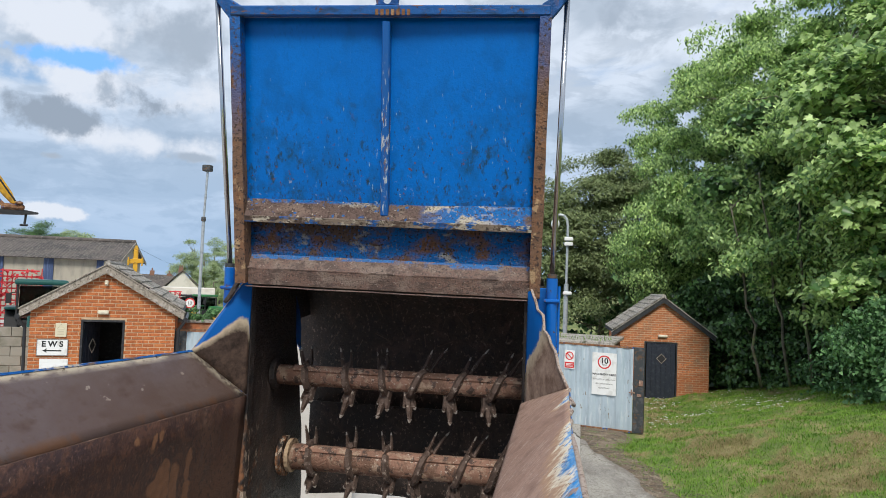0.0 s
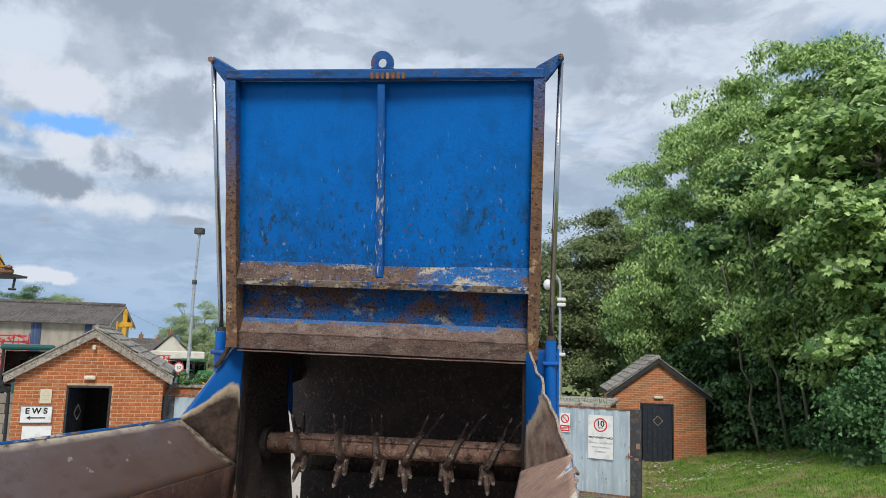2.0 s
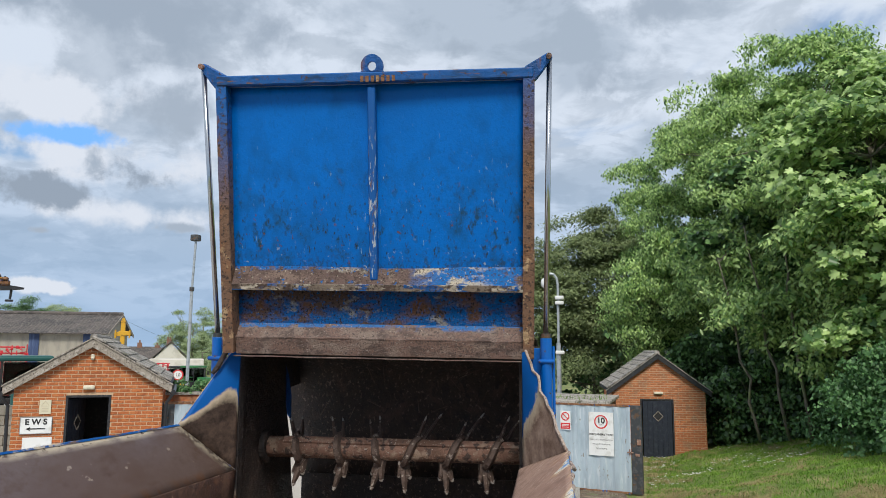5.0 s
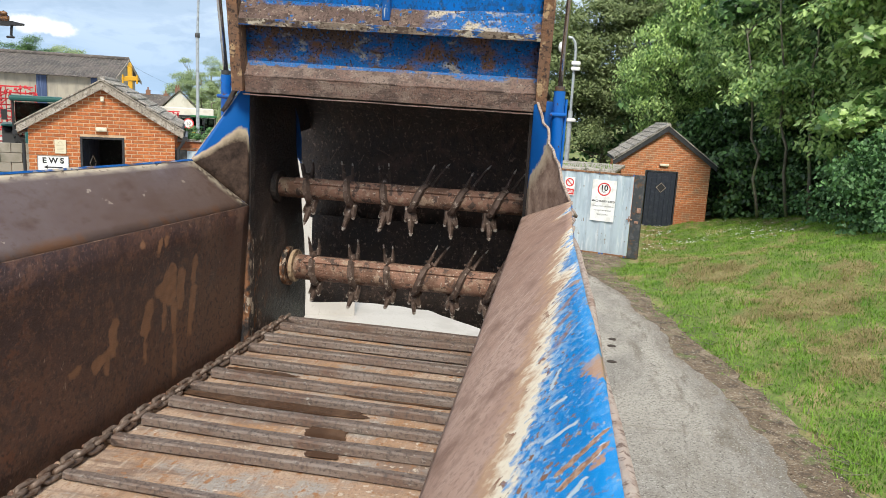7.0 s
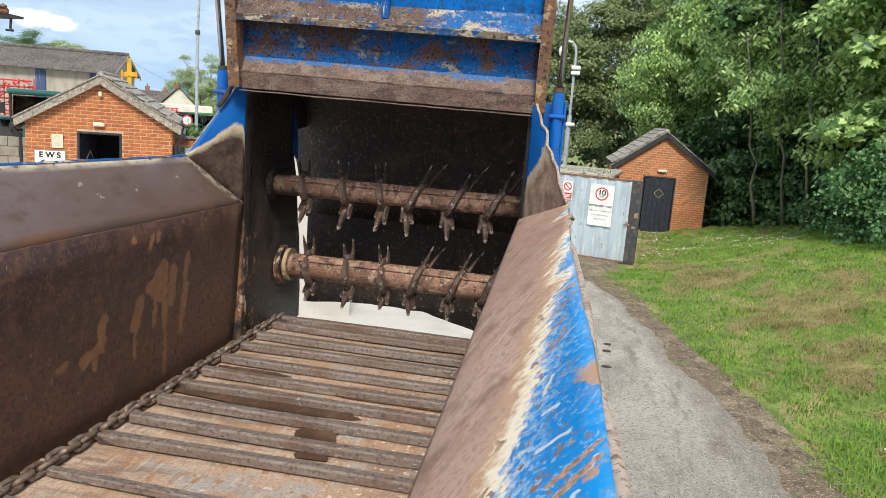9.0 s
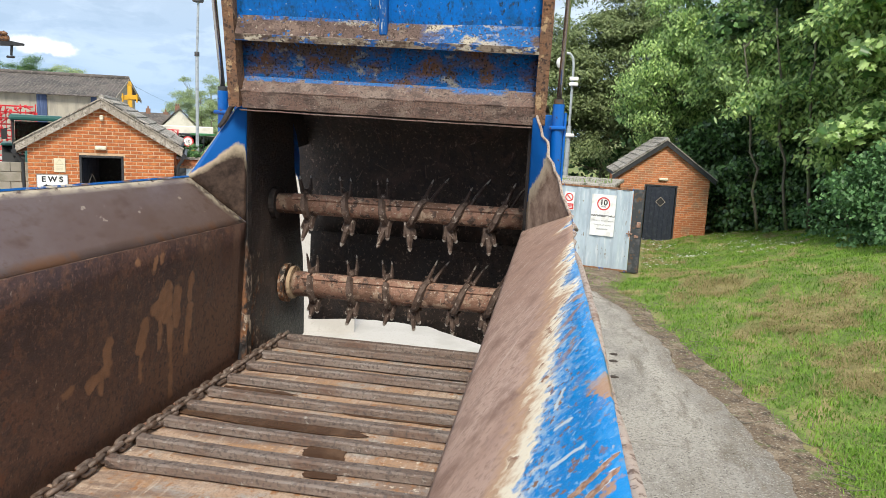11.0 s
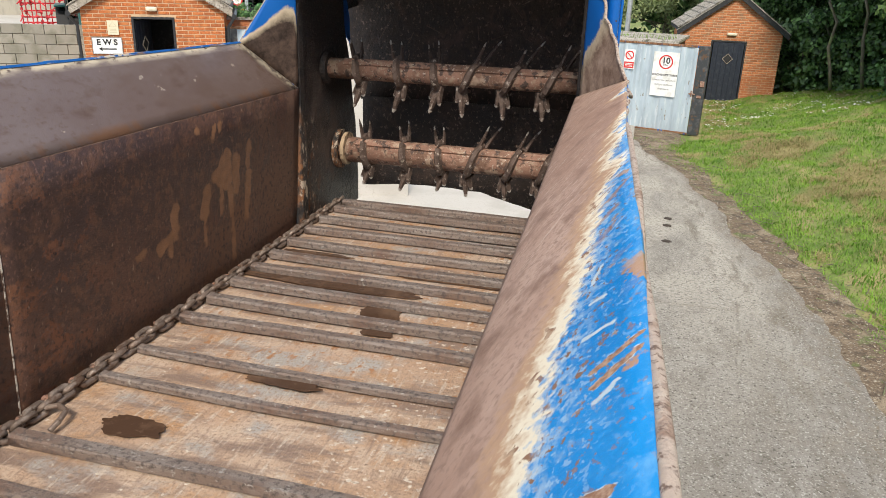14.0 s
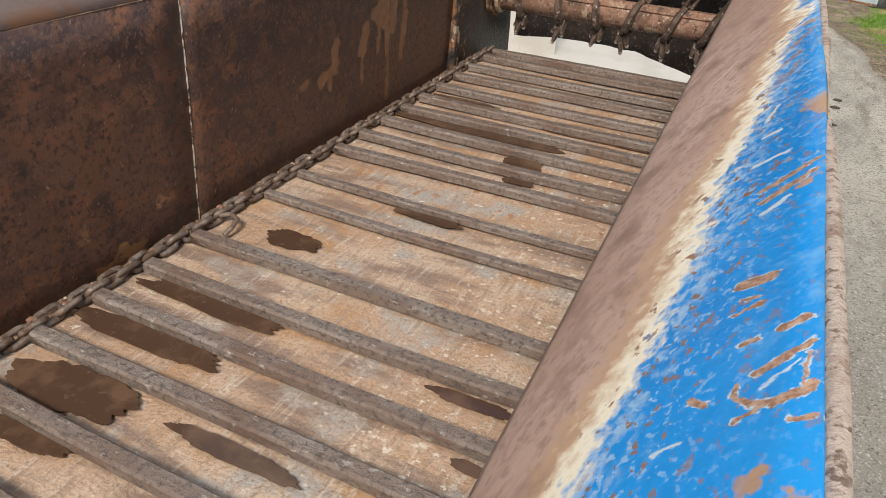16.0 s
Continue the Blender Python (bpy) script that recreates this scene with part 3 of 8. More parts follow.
def leaf_material(name, dark, light, gloss=0.5, through_=0.35, patch=0.0, light_few=1.0):
    m = bpy.data.materials.new(name)
    m.use_nodes = True
    nt = m.node_tree
    p = nt.nodes["Principled BSDF"]
    geo = nt.nodes.new("ShaderNodeNewGeometry")
    mx = nt.nodes.new("ShaderNodeMix")
    mx.data_type = "RGBA"
    mx.inputs[6].default_value, mx.inputs[7].default_value = (*dark, 1), (*light, 1)
    chance = geo.outputs["Random Per Island"]
    if patch:
        # lusher and poorer patches
        ns = nt.nodes.new("ShaderNodeTexNoise")
        ns.inputs["Scale"].default_value, ns.inputs["Detail"].default_value = patch, 5.0
        nt.links.new(geo.outputs["Position"], ns.inputs["Vector"])
        mr = nt.nodes.new("ShaderNodeMapRange")
        mr.inputs["From Min"].default_value, mr.inputs["From Max"].default_value = 0.32, 0.68
        nt.links.new(ns.outputs["Fac"], mr.inputs["Value"])
        av = nt.nodes.new("ShaderNodeMix")
        av.inputs[0].default_value = 0.62
        nt.links.new(chance, av.inputs[2])
        nt.links.new(mr.outputs[0], av.inputs[3])
        chance = av.outputs[0]
    few = nt.nodes.new("ShaderNodeMath")
    few.operation = "POWER"
    few.inputs[1].default_value = light_few
    nt.links.new(chance, few.inputs[0])
    nt.links.new(few.outputs[0], mx.inputs[0])
    nt.links.new(mx.outputs[2], p.inputs["Base Color"])
    p.inputs["Roughness"].default_value = gloss
    tr = nt.nodes.new("ShaderNodeBsdfTranslucent")
    nt.links.new(mx.outputs[2], tr.inputs["Color"])
    sh = nt.nodes.new("ShaderNodeMixShader")
    sh.inputs[0].default_value = through_
    nt.links.new(p.outputs[0], sh.inputs[1])
    nt.links.new(tr.outputs[0], sh.inputs[2])
    nt.links.new(sh.outputs[0], nt.nodes["Material Output"].inputs[0])
    return m


leaf_sycamore = leaf_material("sycamore_leaf", (0.07, 0.17, 0.045), (0.68, 0.88, 0.35), 0.38, 0.42, 0.0, 1.1)
leaf_ash = leaf_material("ash_leaf", (0.07, 0.175, 0.045), (0.68, 0.88, 0.34), 0.38, 0.42, 0.0, 1.1)
leaf_far = leaf_material("brownish_leaf", (0.085, 0.125, 0.045), (0.31, 0.38, 0.17))
# Far leaves: distance haze is mixed into both greens, pale and low in contrast.
leaf_poplar_hazed = leaf_material("hazed_poplar_leaf", (0.22, 0.30, 0.14), (0.50, 0.60, 0.34))
# Dark green leaf; also carries the shade under the crowns in its colour.
leaf_ivy_and_shade = leaf_material("ivy_leaf_and_shade", (0.018, 0.055, 0.018), (0.20, 0.37, 0.12), 0.38, 0.25, 0.0, 1.5)
leaf_bush = leaf_material("bush_leaf", (0.035, 0.10, 0.03), (0.18, 0.36, 0.13))
grass_leaf = leaf_material("grass_blade", (0.07, 0.18, 0.016), (0.29, 0.47, 0.06), 0.6, 0.35, 2.4)
straw_leaf = leaf_material("dry_grass_blade", (0.25, 0.205, 0.085), (0.50, 0.42, 0.21), 0.8, 0.3, 2.4)
petal = surface("white_petal", (0.8, 0.8, 0.78), 0.7)
bark = surface("grey_bark", (0.17, 0.150, 0.118), 0.95, layers=[((0.11, 0.098, 0.075), (10, 10, 3), 0.45, 0.65, None), ((0.17, 0.20, 0.09), 4.0, 0.52, 0.7, None)], bump=[((30.0, 30.0, 8.0), 0.8)])
glass_dark = surface("dark_cab_glass", (0.02, 0.028, 0.03), 0.08, spec=0.6)
# See-through glass, its tint darkened to imitate the shade inside the cab.
cab_glass_shade = surface("shade_tinted_cab_glass", (0.13, 0.165, 0.16), 0.02)
cab_glass_shade.node_tree.nodes["Principled BSDF"].inputs["Transmission Weight"].default_value = 1.0
cab_glass_shade.node_tree.nodes["Principled BSDF"].inputs["IOR"].default_value = 1.15
red_paint = surface("red_machine_paint", (0.55, 0.025, 0.035), 0.45, layers=[((0.35, 0.02, 0.025), 4.0, 0.5, 0.7, None)])
green_paint = surface("green_machine_paint", (0.03, 0.17, 0.05), 0.4, layers=[((0.02, 0.1, 0.03), 4.0, 0.5, 0.7, None)])
teal_paint = surface("teal_cab_roof_paint", (0.012, 0.085, 0.075), 0.4)
yellow_paint = surface("yellow_machine_paint", (0.62, 0.34, 0.02), 0.45, layers=[((0.36, 0.2, 0.03), 5.0, 0.5, 0.7, None)])
shed_roof_mat = surface("fibre_cement_roof", (0.115, 0.098, 0.09), 0.9, layers=[((0.07, 0.063, 0.06), 0.9, 0.45, 0.65, None), ((0.19, 0.17, 0.15), 6.0, 0.55, 0.7, None)])
shed_wall_mat = surface("grey_shed_cladding", (0.36, 0.33, 0.27), 0.85, layers=[((0.28, 0.26, 0.22), (2, 2, 0.6), 0.45, 0.7, None)])
shed_blue_mat = surface("faded_blue_shed_sheet", (0.035, 0.06, 0.14), 0.7, layers=[((0.08, 0.12, 0.24), (8, 8, 0.6), 0.5, 0.7, None)])
white_render = surface("white_house_render", (0.66, 0.63, 0.57), 0.9, layers=[((0.55, 0.52, 0.46), 1.0, 0.5, 0.7, None)])
chimney_brick = surface("old_chimney_brick", (0.24, 0.13, 0.09), 0.9, bump=[(14.0, 0.3)])
block_mat = surface("grey_concrete_block", (0.27, 0.25, 0.21), 0.95, layers=[((0.19, 0.18, 0.14), 3.0, 0.45, 0.7, None)], bump=[(70.0, 0.4)], vary=0.12)

tine_steel = surface("caked_tine_steel", (0.125, 0.085, 0.068), 0.65, 0.15, layers=[((0.075, 0.05, 0.039), 18.0, 0.48, 0.68, None), ((0.38, 0.32, 0.27), 40.0, 0.62, 0.74, 0.5)], bump=[(70.0, 0.6)])
worn_tip = surface("bare_worn_tine_tip", (0.50, 0.46, 0.42), 0.45, 0.4, layers=[((0.26, 0.20, 0.16), 40.0, 0.5, 0.7, 0.6)])

# ---- mesh helpers ----


def thing(name, label, category, m=Matrix(), group="", kind=""):
    ob = new(name)
    ob.empty_display_size = 0.1
    ob.matrix_world = m
    return tagged(ob, label, category, group, kind)


def mesh_of(name, bm, material, smooth=False):
    me = bpy.data.meshes.new(name)
    bmesh.ops.recalc_face_normals(bm, faces=bm.faces)
    bm.to_mesh(me)
    bm.free()
    for f in me.polygons:
        f.use_smooth = smooth
    me.materials.append(material)
    return me


def part(name, bm, material, parent, label="", smooth=False, m=None):
    ob = new(name, bm if isinstance(bm, bpy.types.Mesh) else mesh_of(name, bm, material, smooth))
    ob.parent = parent
    if m is not None:
        ob.matrix_basis = m
    return tagged(ob, label)


def block(x0, x1, y0, y1, z0, z1, bevel=0.0, bm=None, m=None, segments=1):
    """A bevelled block."""
    own = bmesh.new()
    bmesh.ops.create_cube(own, size=1.0)
    bmesh.ops.transform(own, matrix=Matrix.LocRotScale(((x0 + x1) / 2, (y0 + y1) / 2, (z0 + z1) / 2), None, (x1 - x0, y1 - y0, z1 - z0)), verts=own.verts)
    if bevel:
        bmesh.ops.bevel(own, geom=own.edges[:], offset=bevel, segments=segments, affect="EDGES", profile=0.5)
    return _merge(own, bm, m)


def _merge(own, bm, m=None):
    if m is not None:
        bmesh.ops.transform(own, matrix=m, verts=own.verts)
    if bm is None:
        return own
    me = bpy.data.meshes.new("scratch")
    own.to_mesh(me)
    own.free()
    bm.from_mesh(me)
    bpy.data.meshes.remove(me)
    return bm


def rod(a, b, r, bm=None, sides=12, r2=None):
    """A round bar from a to b."""
    a, b = Vector(a), Vector(b)
    own = bmesh.new()
    bmesh.ops.create_cone(own, cap_ends=True, segments=sides, radius1=r, radius2=r if r2 is None else r2, depth=(b - a).length)
    turn = (b - a).to_track_quat("Z", "Y").to_matrix().to_4x4()
    return _merge(own, bm, Matrix.Translation((a + b) / 2) @ turn)


def sweep(points, radii, sides=6, bm=None, flat=1.0):
    """One closed skin along a row of points, with a radius at each."""
    bm = bm or bmesh.new()
    pts = [Vector(p_) for p_ in points]
    ring_ = None
    for n_, c in enumerate(pts):
        way = (pts[min(n_ + 1, len(pts) - 1)] - pts[max(n_ - 1, 0)]).normalized()
        one = way.cross(Vector((0, 1, 0)) if abs(way.y) < 0.9 else Vector((0, 0, 1))).normalized()
        two = way.cross(one)
        now = [bm.verts.new(c + radii[n_] * (one * flat * math.cos(k * math.tau / sides) + two * math.sin(k * math.tau / sides))) for k in range(sides)]
        if ring_:
            for k in range(sides):
                bm.faces.new((ring_[k], ring_[(k + 1) % sides], now[(k + 1) % sides], now[k]))
        else:
            bm.faces.new(list(reversed(now)))
        ring_ = now
    bm.faces.new(ring_)
    return bm


def plate(points, thick, bm=None, bevel=0.0, axis=None):
    """A flat plate: the outline's points in order, thickened along its normal (or axis)."""
    own = bmesh.new()
    vs = [own.verts.new(p) for p in points]
    f = own.faces.new(vs)
    f.normal_update()
    n = Vector(axis) if axis else f.normal.copy()
    out = bmesh.ops.extrude_face_region(own, geom=[f])
    bmesh.ops.translate(own, vec=n * thick, verts=[v for v in out["geom"] if isinstance(v, bmesh.types.BMVert)])
    if bevel:
        bmesh.ops.bevel(own, geom=own.edges[:], offset=bevel, segments=1, affect="EDGES")
    return _merge(own, bm)


def sheet(fn, us, vs, thick=0.0, uv=False, name="sheet", material=None):
    """A curved sheet fn(u, v) over two rows of numbers, as a mesh; with thickness, closed."""
    nu, nv = len(us), len(vs)
    pts = [fn(u, v) for v in vs for u in us]
    faces = [(j * nu + i, j * nu + i + 1, (j + 1) * nu + i + 1, (j + 1) * nu + i) for j in range(nv - 1) for i in range(nu - 1)]
    own = bmesh.new()
    bv = [own.verts.new(p) for p in pts]
    lay = own.loops.layers.uv.new("UVMap") if uv else None
    for f in faces:
        face = own.faces.new([bv[k] for k in f])
        if uv:
            for lp, k in zip(face.loops, f):
                lp[lay].uv = ((us[k % nu] - us[0]) / (us[-1] - us[0]), (vs[k // nu] - vs[0]) / (vs[-1] - vs[0]))
    if thick:
        own.normal_update()
        bmesh.ops.solidify(own, geom=own.faces[:], thickness=thick)
    return own


def raw_mesh(name, verts, faces_flat, sizes, material):
    """A mesh from arrays, quickly."""
    me = bpy.data.meshes.new(name)
    me.vertices.add(len(verts))
    me.vertices.foreach_set("co", np.ascontiguousarray(verts, np.float32).ravel())
    me.loops.add(len(faces_flat))
    me.loops.foreach_set("vertex_index", np.ascontiguousarray(faces_flat, np.int32))
    me.polygons.add(len(sizes))
    starts = np.concatenate([[0], np.cumsum(sizes)[:-1]]).astype(np.int32)
    me.polygons.foreach_set("loop_start", starts)
    me.polygons.foreach_set("loop_total", np.ascontiguousarray(sizes, np.int32))
    me.materials.append(material)
    me.update(calc_edges=True)
    return me


def lettering(text, size, material, parent, m, name="lettering", weight=0.0):
    cu = bpy.data.curves.new(name, "FONT")
    cu.offset = weight
    cu.body, cu.size, cu.extrude, cu.align_x, cu.align_y = text, size, 0.001, "CENTER", "CENTER"
    tmp = new("scratch_text", cu)
    me = bpy.data.meshes.new_from_object(tmp)
    bpy.data.objects.remove(tmp)
    me.name = name
    me.materials.clear()
    me.materials.append(material)
    return part(name, me, material, parent, m=m)


def lin(a, b, n):
    return [a + (b - a) * i / (n - 1) for i in range(n)]


def smooth_step(a, b, x):
    t = min(1.0, max(0.0, (x - a) / (b - a)))
    return t * t * (3 - 2 * t)

# ---- ground and road ----


def road_edge(y):
    """The x of the road's right-hand edge."""
    pts = ((-40, 4.6), (0, 3.9), (6, 3.5), (8.9, 3.30), (10.2, 3.16), (11.64, 2.84), (12.73, 2.60), (13.96, 2.38), (15.74, 1.97), (17.5, 1.35), (20, 0.9), (30, 0.3), (400, 0.0))
    for (ya, xa), (yb, xb) in zip(pts, pts[1:]):
        if y <= yb:
            return xa + (xb - xa) * (y - ya) / (yb - ya)
    return 0.0


def base_z(y):
    return -0.022 * min(max(0.0, y - 13.0), 18.0)


def ground_z(x, y):
    d = x - road_edge(y) - 1.6 * smooth_step(17.5, 20.5, y) - 1.5 * smooth_step(20.5, 27, y)
    rise = 0.95 * smooth_step(0.25, 5.8, d) * (1 - smooth_step(120, 300, y)) + 0.10 * smooth_step(0.0, 0.9, d)
    bump = 0.10 * noise.noise((x * 0.9, y * 0.9, 0)) + 0.045 * noise.noise((x * 2.1, y * 2.1, 8)) + 0.17 * noise.noise((x * 0.33, y * 0.33, 4)) + 0.02 * noise.noise((x * 4, y * 4, 2))
    return base_z(y) - 0.02 + rise + bump * smooth_step(0.0, 1.2, d)


xs = [-600, -200, -60, -25, -12, -6, -3, -1] + lin(0, 14, 94) + [14.6, 15.6, 17, 19, 22, 27, 35, 60, 150, 600]
ys = [-300, -60, -20, -5, 0, 3] + lin(4, 30, 150) + [30.6, 32, 34, 37, 42, 50, 70, 120, 250, 500, 1200]
gbm = sheet(lambda x, y: (x, y, ground_z(x, y)), xs, ys)
ground = part("ground", gbm, turf, None, smooth=True)


def dryness(x, y):
    """How dry the bank's grass is, 0 to 1: dry along the shoulder and where it was scuffed."""
    d = x - road_edge(y)
    v = 0.7 * noise.noise((x * 0.6, y * 0.5, 9)) + 0.7 * noise.noise((x * 1.9, y * 1.6, 3)) + 0.55 * noise.noise((x * 5.0, y * 4.5, 5))
    v += 0.36 * math.exp(-((d - 2.4) / 1.2) ** 2) - 0.20 - 0.25 * smooth_step(5.0, 7.0, d) - 0.35 * (1 - smooth_step(0.7, 2.0, d)) * smooth_step(8.0, 11.0, 20.0 - y)
    return 0.85 * smooth_step(-0.05, 0.5, v)


dry_layer = ground.data.attributes.new("dryness", "FLOAT", "POINT")
dry_layer.data.foreach_set("value", [dryness(v.co.x, v.co.y) if 4 < v.co.y < 31 and v.co.x < 16 else 0.1 for v in ground.data.vertices])
tagged(ground, "rough green grass bank with dry straw patches", "grass", kind="structure")


def strip(a, b, ya, yb, n, z, across=10):
    """A flat strip between two edges a(y) and b(y), a little above the ground."""
    return sheet(lambda u, y: (a(y) + (b(y) - a(y)) * u, y, base_z(y) + z), lin(0, 1, across), lin(ya, yb, n), thick=0.03, uv=True)


def ragged(y, k):
    return 0.10 * noise.noise((y * 0.8, k, 0)) + 0.07 * noise.noise((y * 2.7, k, 5)) + 0.018 * noise.noise((y * 8.0, k, 2))


verge = part("verge", strip(lambda y: road_edge(y) - 0.7, lambda y: road_edge(y) + 0.14 + 1.8 * ragged(y, 3) + 0.9 * smooth_step(15, 18, y), -30, 27, 300, 0.022), soil, None)
tagged(verge, "strip of bare soil and litter beside the road", "soil", kind="structure")
joints = [-30.0, -6.0, -1.0, 4.2, 9.45, 14.1, 19.0, 24.0, 30.0, 60.0]
road = thing("road", "worn grey concrete road with dirt along its edge", "road", kind="structure")
for ya, yb in zip(joints, joints[1:]):
    part("road_slab", strip(lambda y: 0.95, lambda y: road_edge(y) - 0.36 + 1.2 * ragged(y, 9) + 0.14 * smooth_step(12, 16, y), ya, yb - 0.018, 120, 0.045), concrete, road)
yard = thing("yard", "pale concrete yard behind the houses and machines", "yard", kind="structure")
for xa, xb in ((-60, -14), (-14, -5.6), (-5.58, 0.945)):
    for ya, yb in ((-30, 4.0), (4.02, 9.9), (9.92, 60)):
        part("yard_slab", sheet(lambda x, y: (x, y, base_z(y) + 0.045), lin(xa, xb, 4), lin(ya, yb, 12), thick=0.03), pale_concrete, yard)

# ---- spreader ----
FLOOR_Z, WALL_X, FOLD_X, CREST_X = 1.84, 0.735, 0.69, 0.88
NEAR_Y, END_Y = 0.2, 5.52


def fold_z(y):
    return 2.557 - 0.011 * (y - 4)


def crest_z(y):
    return 2.778 - 0.0165 * (y - 4)

spreader = thing("muck_spreader", "blue muck spreader with worn steel body and raised rear gate", "spreader")

# chassis, axle and wheels that carry the body
for side in (-1, 1):
    part("chassis_rail", block(side * 0.42 - 0.06, side * 0.42 + 0.06, NEAR_Y - 0.4, 5.85, 1.50, 1.79, 0.01), blue_paint, spreader, "blue chassis rail")
    tyre_bm = sweep([(side * 0.56 + 0.20 * w_, 3.3, 0.72) for w_ in (-1, -0.92, -0.7, 0.7, 0.92, 1)], (0.58, 0.68, 0.715, 0.715, 0.68, 0.58), 40)
    tyre = part("wheel", tyre_bm, black_rubber, spreader, "black tyre")
    part("rim", rod((side * 0.56 - 0.21, 3.3, 0.72), (side * 0.56 + 0.21, 3.3, 0.72), 0.36, None, 28), blue_paint, tyre, "blue steel rim")
    part("axle_bracket", block(side * 0.42 - 0.05, side * 0.42 + 0.05, 3.1, 3.5, 1.36, 1.50, 0.01), blue_paint, spreader)
part("axle", block(-0.36, 0.36, 3.2, 3.4, 0.62, 0.82, 0.02), dark_steel, spreader, "dark axle beam")
part("axle_post", block(-0.30, -0.2, 3.2, 3.4, 0.82, 1.55, 0.01), dark_steel, spreader)
part("axle_post", block(0.2, 0.30, 3.2, 3.4, 0.82, 1.55, 0.01), dark_steel, spreader)
part("drawbar", block(-0.09, 0.09, -1.5, NEAR_Y - 0.3, 0.95, 1.1, 0.02), blue_paint, spreader, "blue drawbar")
part("drawbar_post", block(-0.42, 0.42, NEAR_Y - 0.42, NEAR_Y - 0.3, 0.95, 1.5, 0.01), blue_paint, spreader)
part("stand_leg", block(-0.06, 0.06, -1.3, -1.18, 0.05, 0.95, 0.01), dark_steel, spreader, "dark stand leg")

# bed floor
part("bed_floor", sheet(lambda x, y: (x, y, FLOOR_Z - 0.004 + 0.006 * noise.noise((x * 1.5, y * 1.1, 0))), lin(-0.735, 0.735, 24), lin(NEAR_Y, 5.98, 80), thick=0.03), floor_boards, spreader, "scoured brown bed floor with wet patches", smooth=True)
part("bed_crossbeam", block(-0.73, 0.73, 5.9, 5.99, 1.70, 1.80, 0.006), chamber_steel_shade, spreader)


def left_side(u, y):
    """Lower wall up to the fold."""
    wob = 0.006 * noise.noise((y * 1.3, u * 2, 3))
    return (-WALL_X + (WALL_X - FOLD_X) * u + wob, y, 1.80 + (fold_z(y) - 1.80) * u)


SEAM_Y = 3.70
for ya, yb in ((NEAR_Y, SEAM_Y - 0.002), (SEAM_Y + 0.002, END_Y)):
    part("side_wall", sheet(left_side, lin(0, 1, 8), lin(ya, yb, 30), thick=0.006), side_steel, spreader, "dark stained steel side wall with orange rust patches", smooth=True)

seam_paint = surface("flaked_seam_paint", (0.72, 0.66, 0.56), 0.8, layers=[((0.12, 0.07, 0.05), (40, 40, 26), 0.46, 0.56, None)])
part("seam", sheet(lambda u, y: (left_side(u, y)[0] + 0.005, y, left_side(u, y)[2]), lin(0.02, 1, 20), [SEAM_Y - 0.0024, SEAM_Y + 0.0024], thick=0.002), seam_paint, spreader, "cracked pale seam")


def table(y, rows):
    """A value along the body, between given stations."""
    for (ya, a), (yb, b) in zip(rows, rows[1:]):
        if y <= yb:
            return a + (b - a) * (y - ya) / (yb - ya)
    return rows[-1][1]


RIGHT_X = ((0.2, 0.925), (2.4, 0.922), (3.1, 0.903), (3.9, 0.866), (4.6, 0.852), (5.6, 0.835))
RIGHT_Z = ((0.2, 2.85), (2.4, 2.813), (3.1, 2.79), (3.9, 2.762), (4.6, 2.742), (5.6, 2.712))


def flare(side, y_end_low, y_end_top):
    """A board that flares out from the fold to the crest: fn(across, along)."""
    def fn(u, v):
        end = y_end_low + (y_end_top - y_end_low) * u
        y = NEAR_Y + (end - NEAR_Y) * v
        if side < 0:
            wob = 0.008 * noise.noise((y * 1.1, u * 1.5, 6)) * u
            return (-(FOLD_X + (CREST_X - FOLD_X) * u + wob), y, fold_z(y) + (crest_z(y) - fold_z(y)) * u + 0.5 * wob)
        wob = 0.010 * noise.noise((y * 1.6, u * 1.5, 8)) * u * (1 - 0.6 * u)
        fx = 0.745 - 0.036 * (y - 2.4)
        return (fx + (table(y, RIGHT_X) - fx) * u ** 1.25 + wob, y, 2.60 + (table(y, RIGHT_Z) - 2.60) * u)
    return fn


RUST_SCARS = ((0.830, 2.765, 0.980, 2.790, 0.0047), (0.840, 2.740, 0.970, 2.765, 0.0049), (0.830, 2.601, 0.890, 2.599, 0.0062), (0.820, 2.563, 0.880, 2.567, 0.0025), (0.830, 2.580, 0.870, 2.577, 0.0018), (0.930, 2.528, 0.970, 2.532, 0.0040),
              (0.850, 2.524, 0.880, 2.526, 0.0025), (0.890, 2.490, 0.980, 2.505, 0.0038), (0.850, 2.485, 0.850, 2.475, 0.0014), (0.850, 2.475, 0.880, 2.465, 0.0021), (0.880, 2.465, 0.920, 2.460, 0.0024), (0.920, 2.460, 0.980, 2.465, 0.0042), (0.970, 2.465, 0.980, 2.495, 0.0013),
              (0.860, 2.454, 0.900, 2.460, 0.0026), (0.950, 2.444, 0.990, 2.440, 0.0015), (0.760, 2.484, 0.790, 2.476, 0.0030))
PALE_SCARS = ((0.850, 2.715, 0.910, 2.730, 0.0033), (0.790, 2.843, 0.890, 2.847, 0.0037), (0.900, 2.475, 0.960, 2.490, 0.0010), (0.700, 2.445, 0.760, 2.450, 0.0014), (0.790, 2.980, 0.830, 3.030, 0.0025), (0.800, 2.925, 0.850, 2.927, 0.0037))


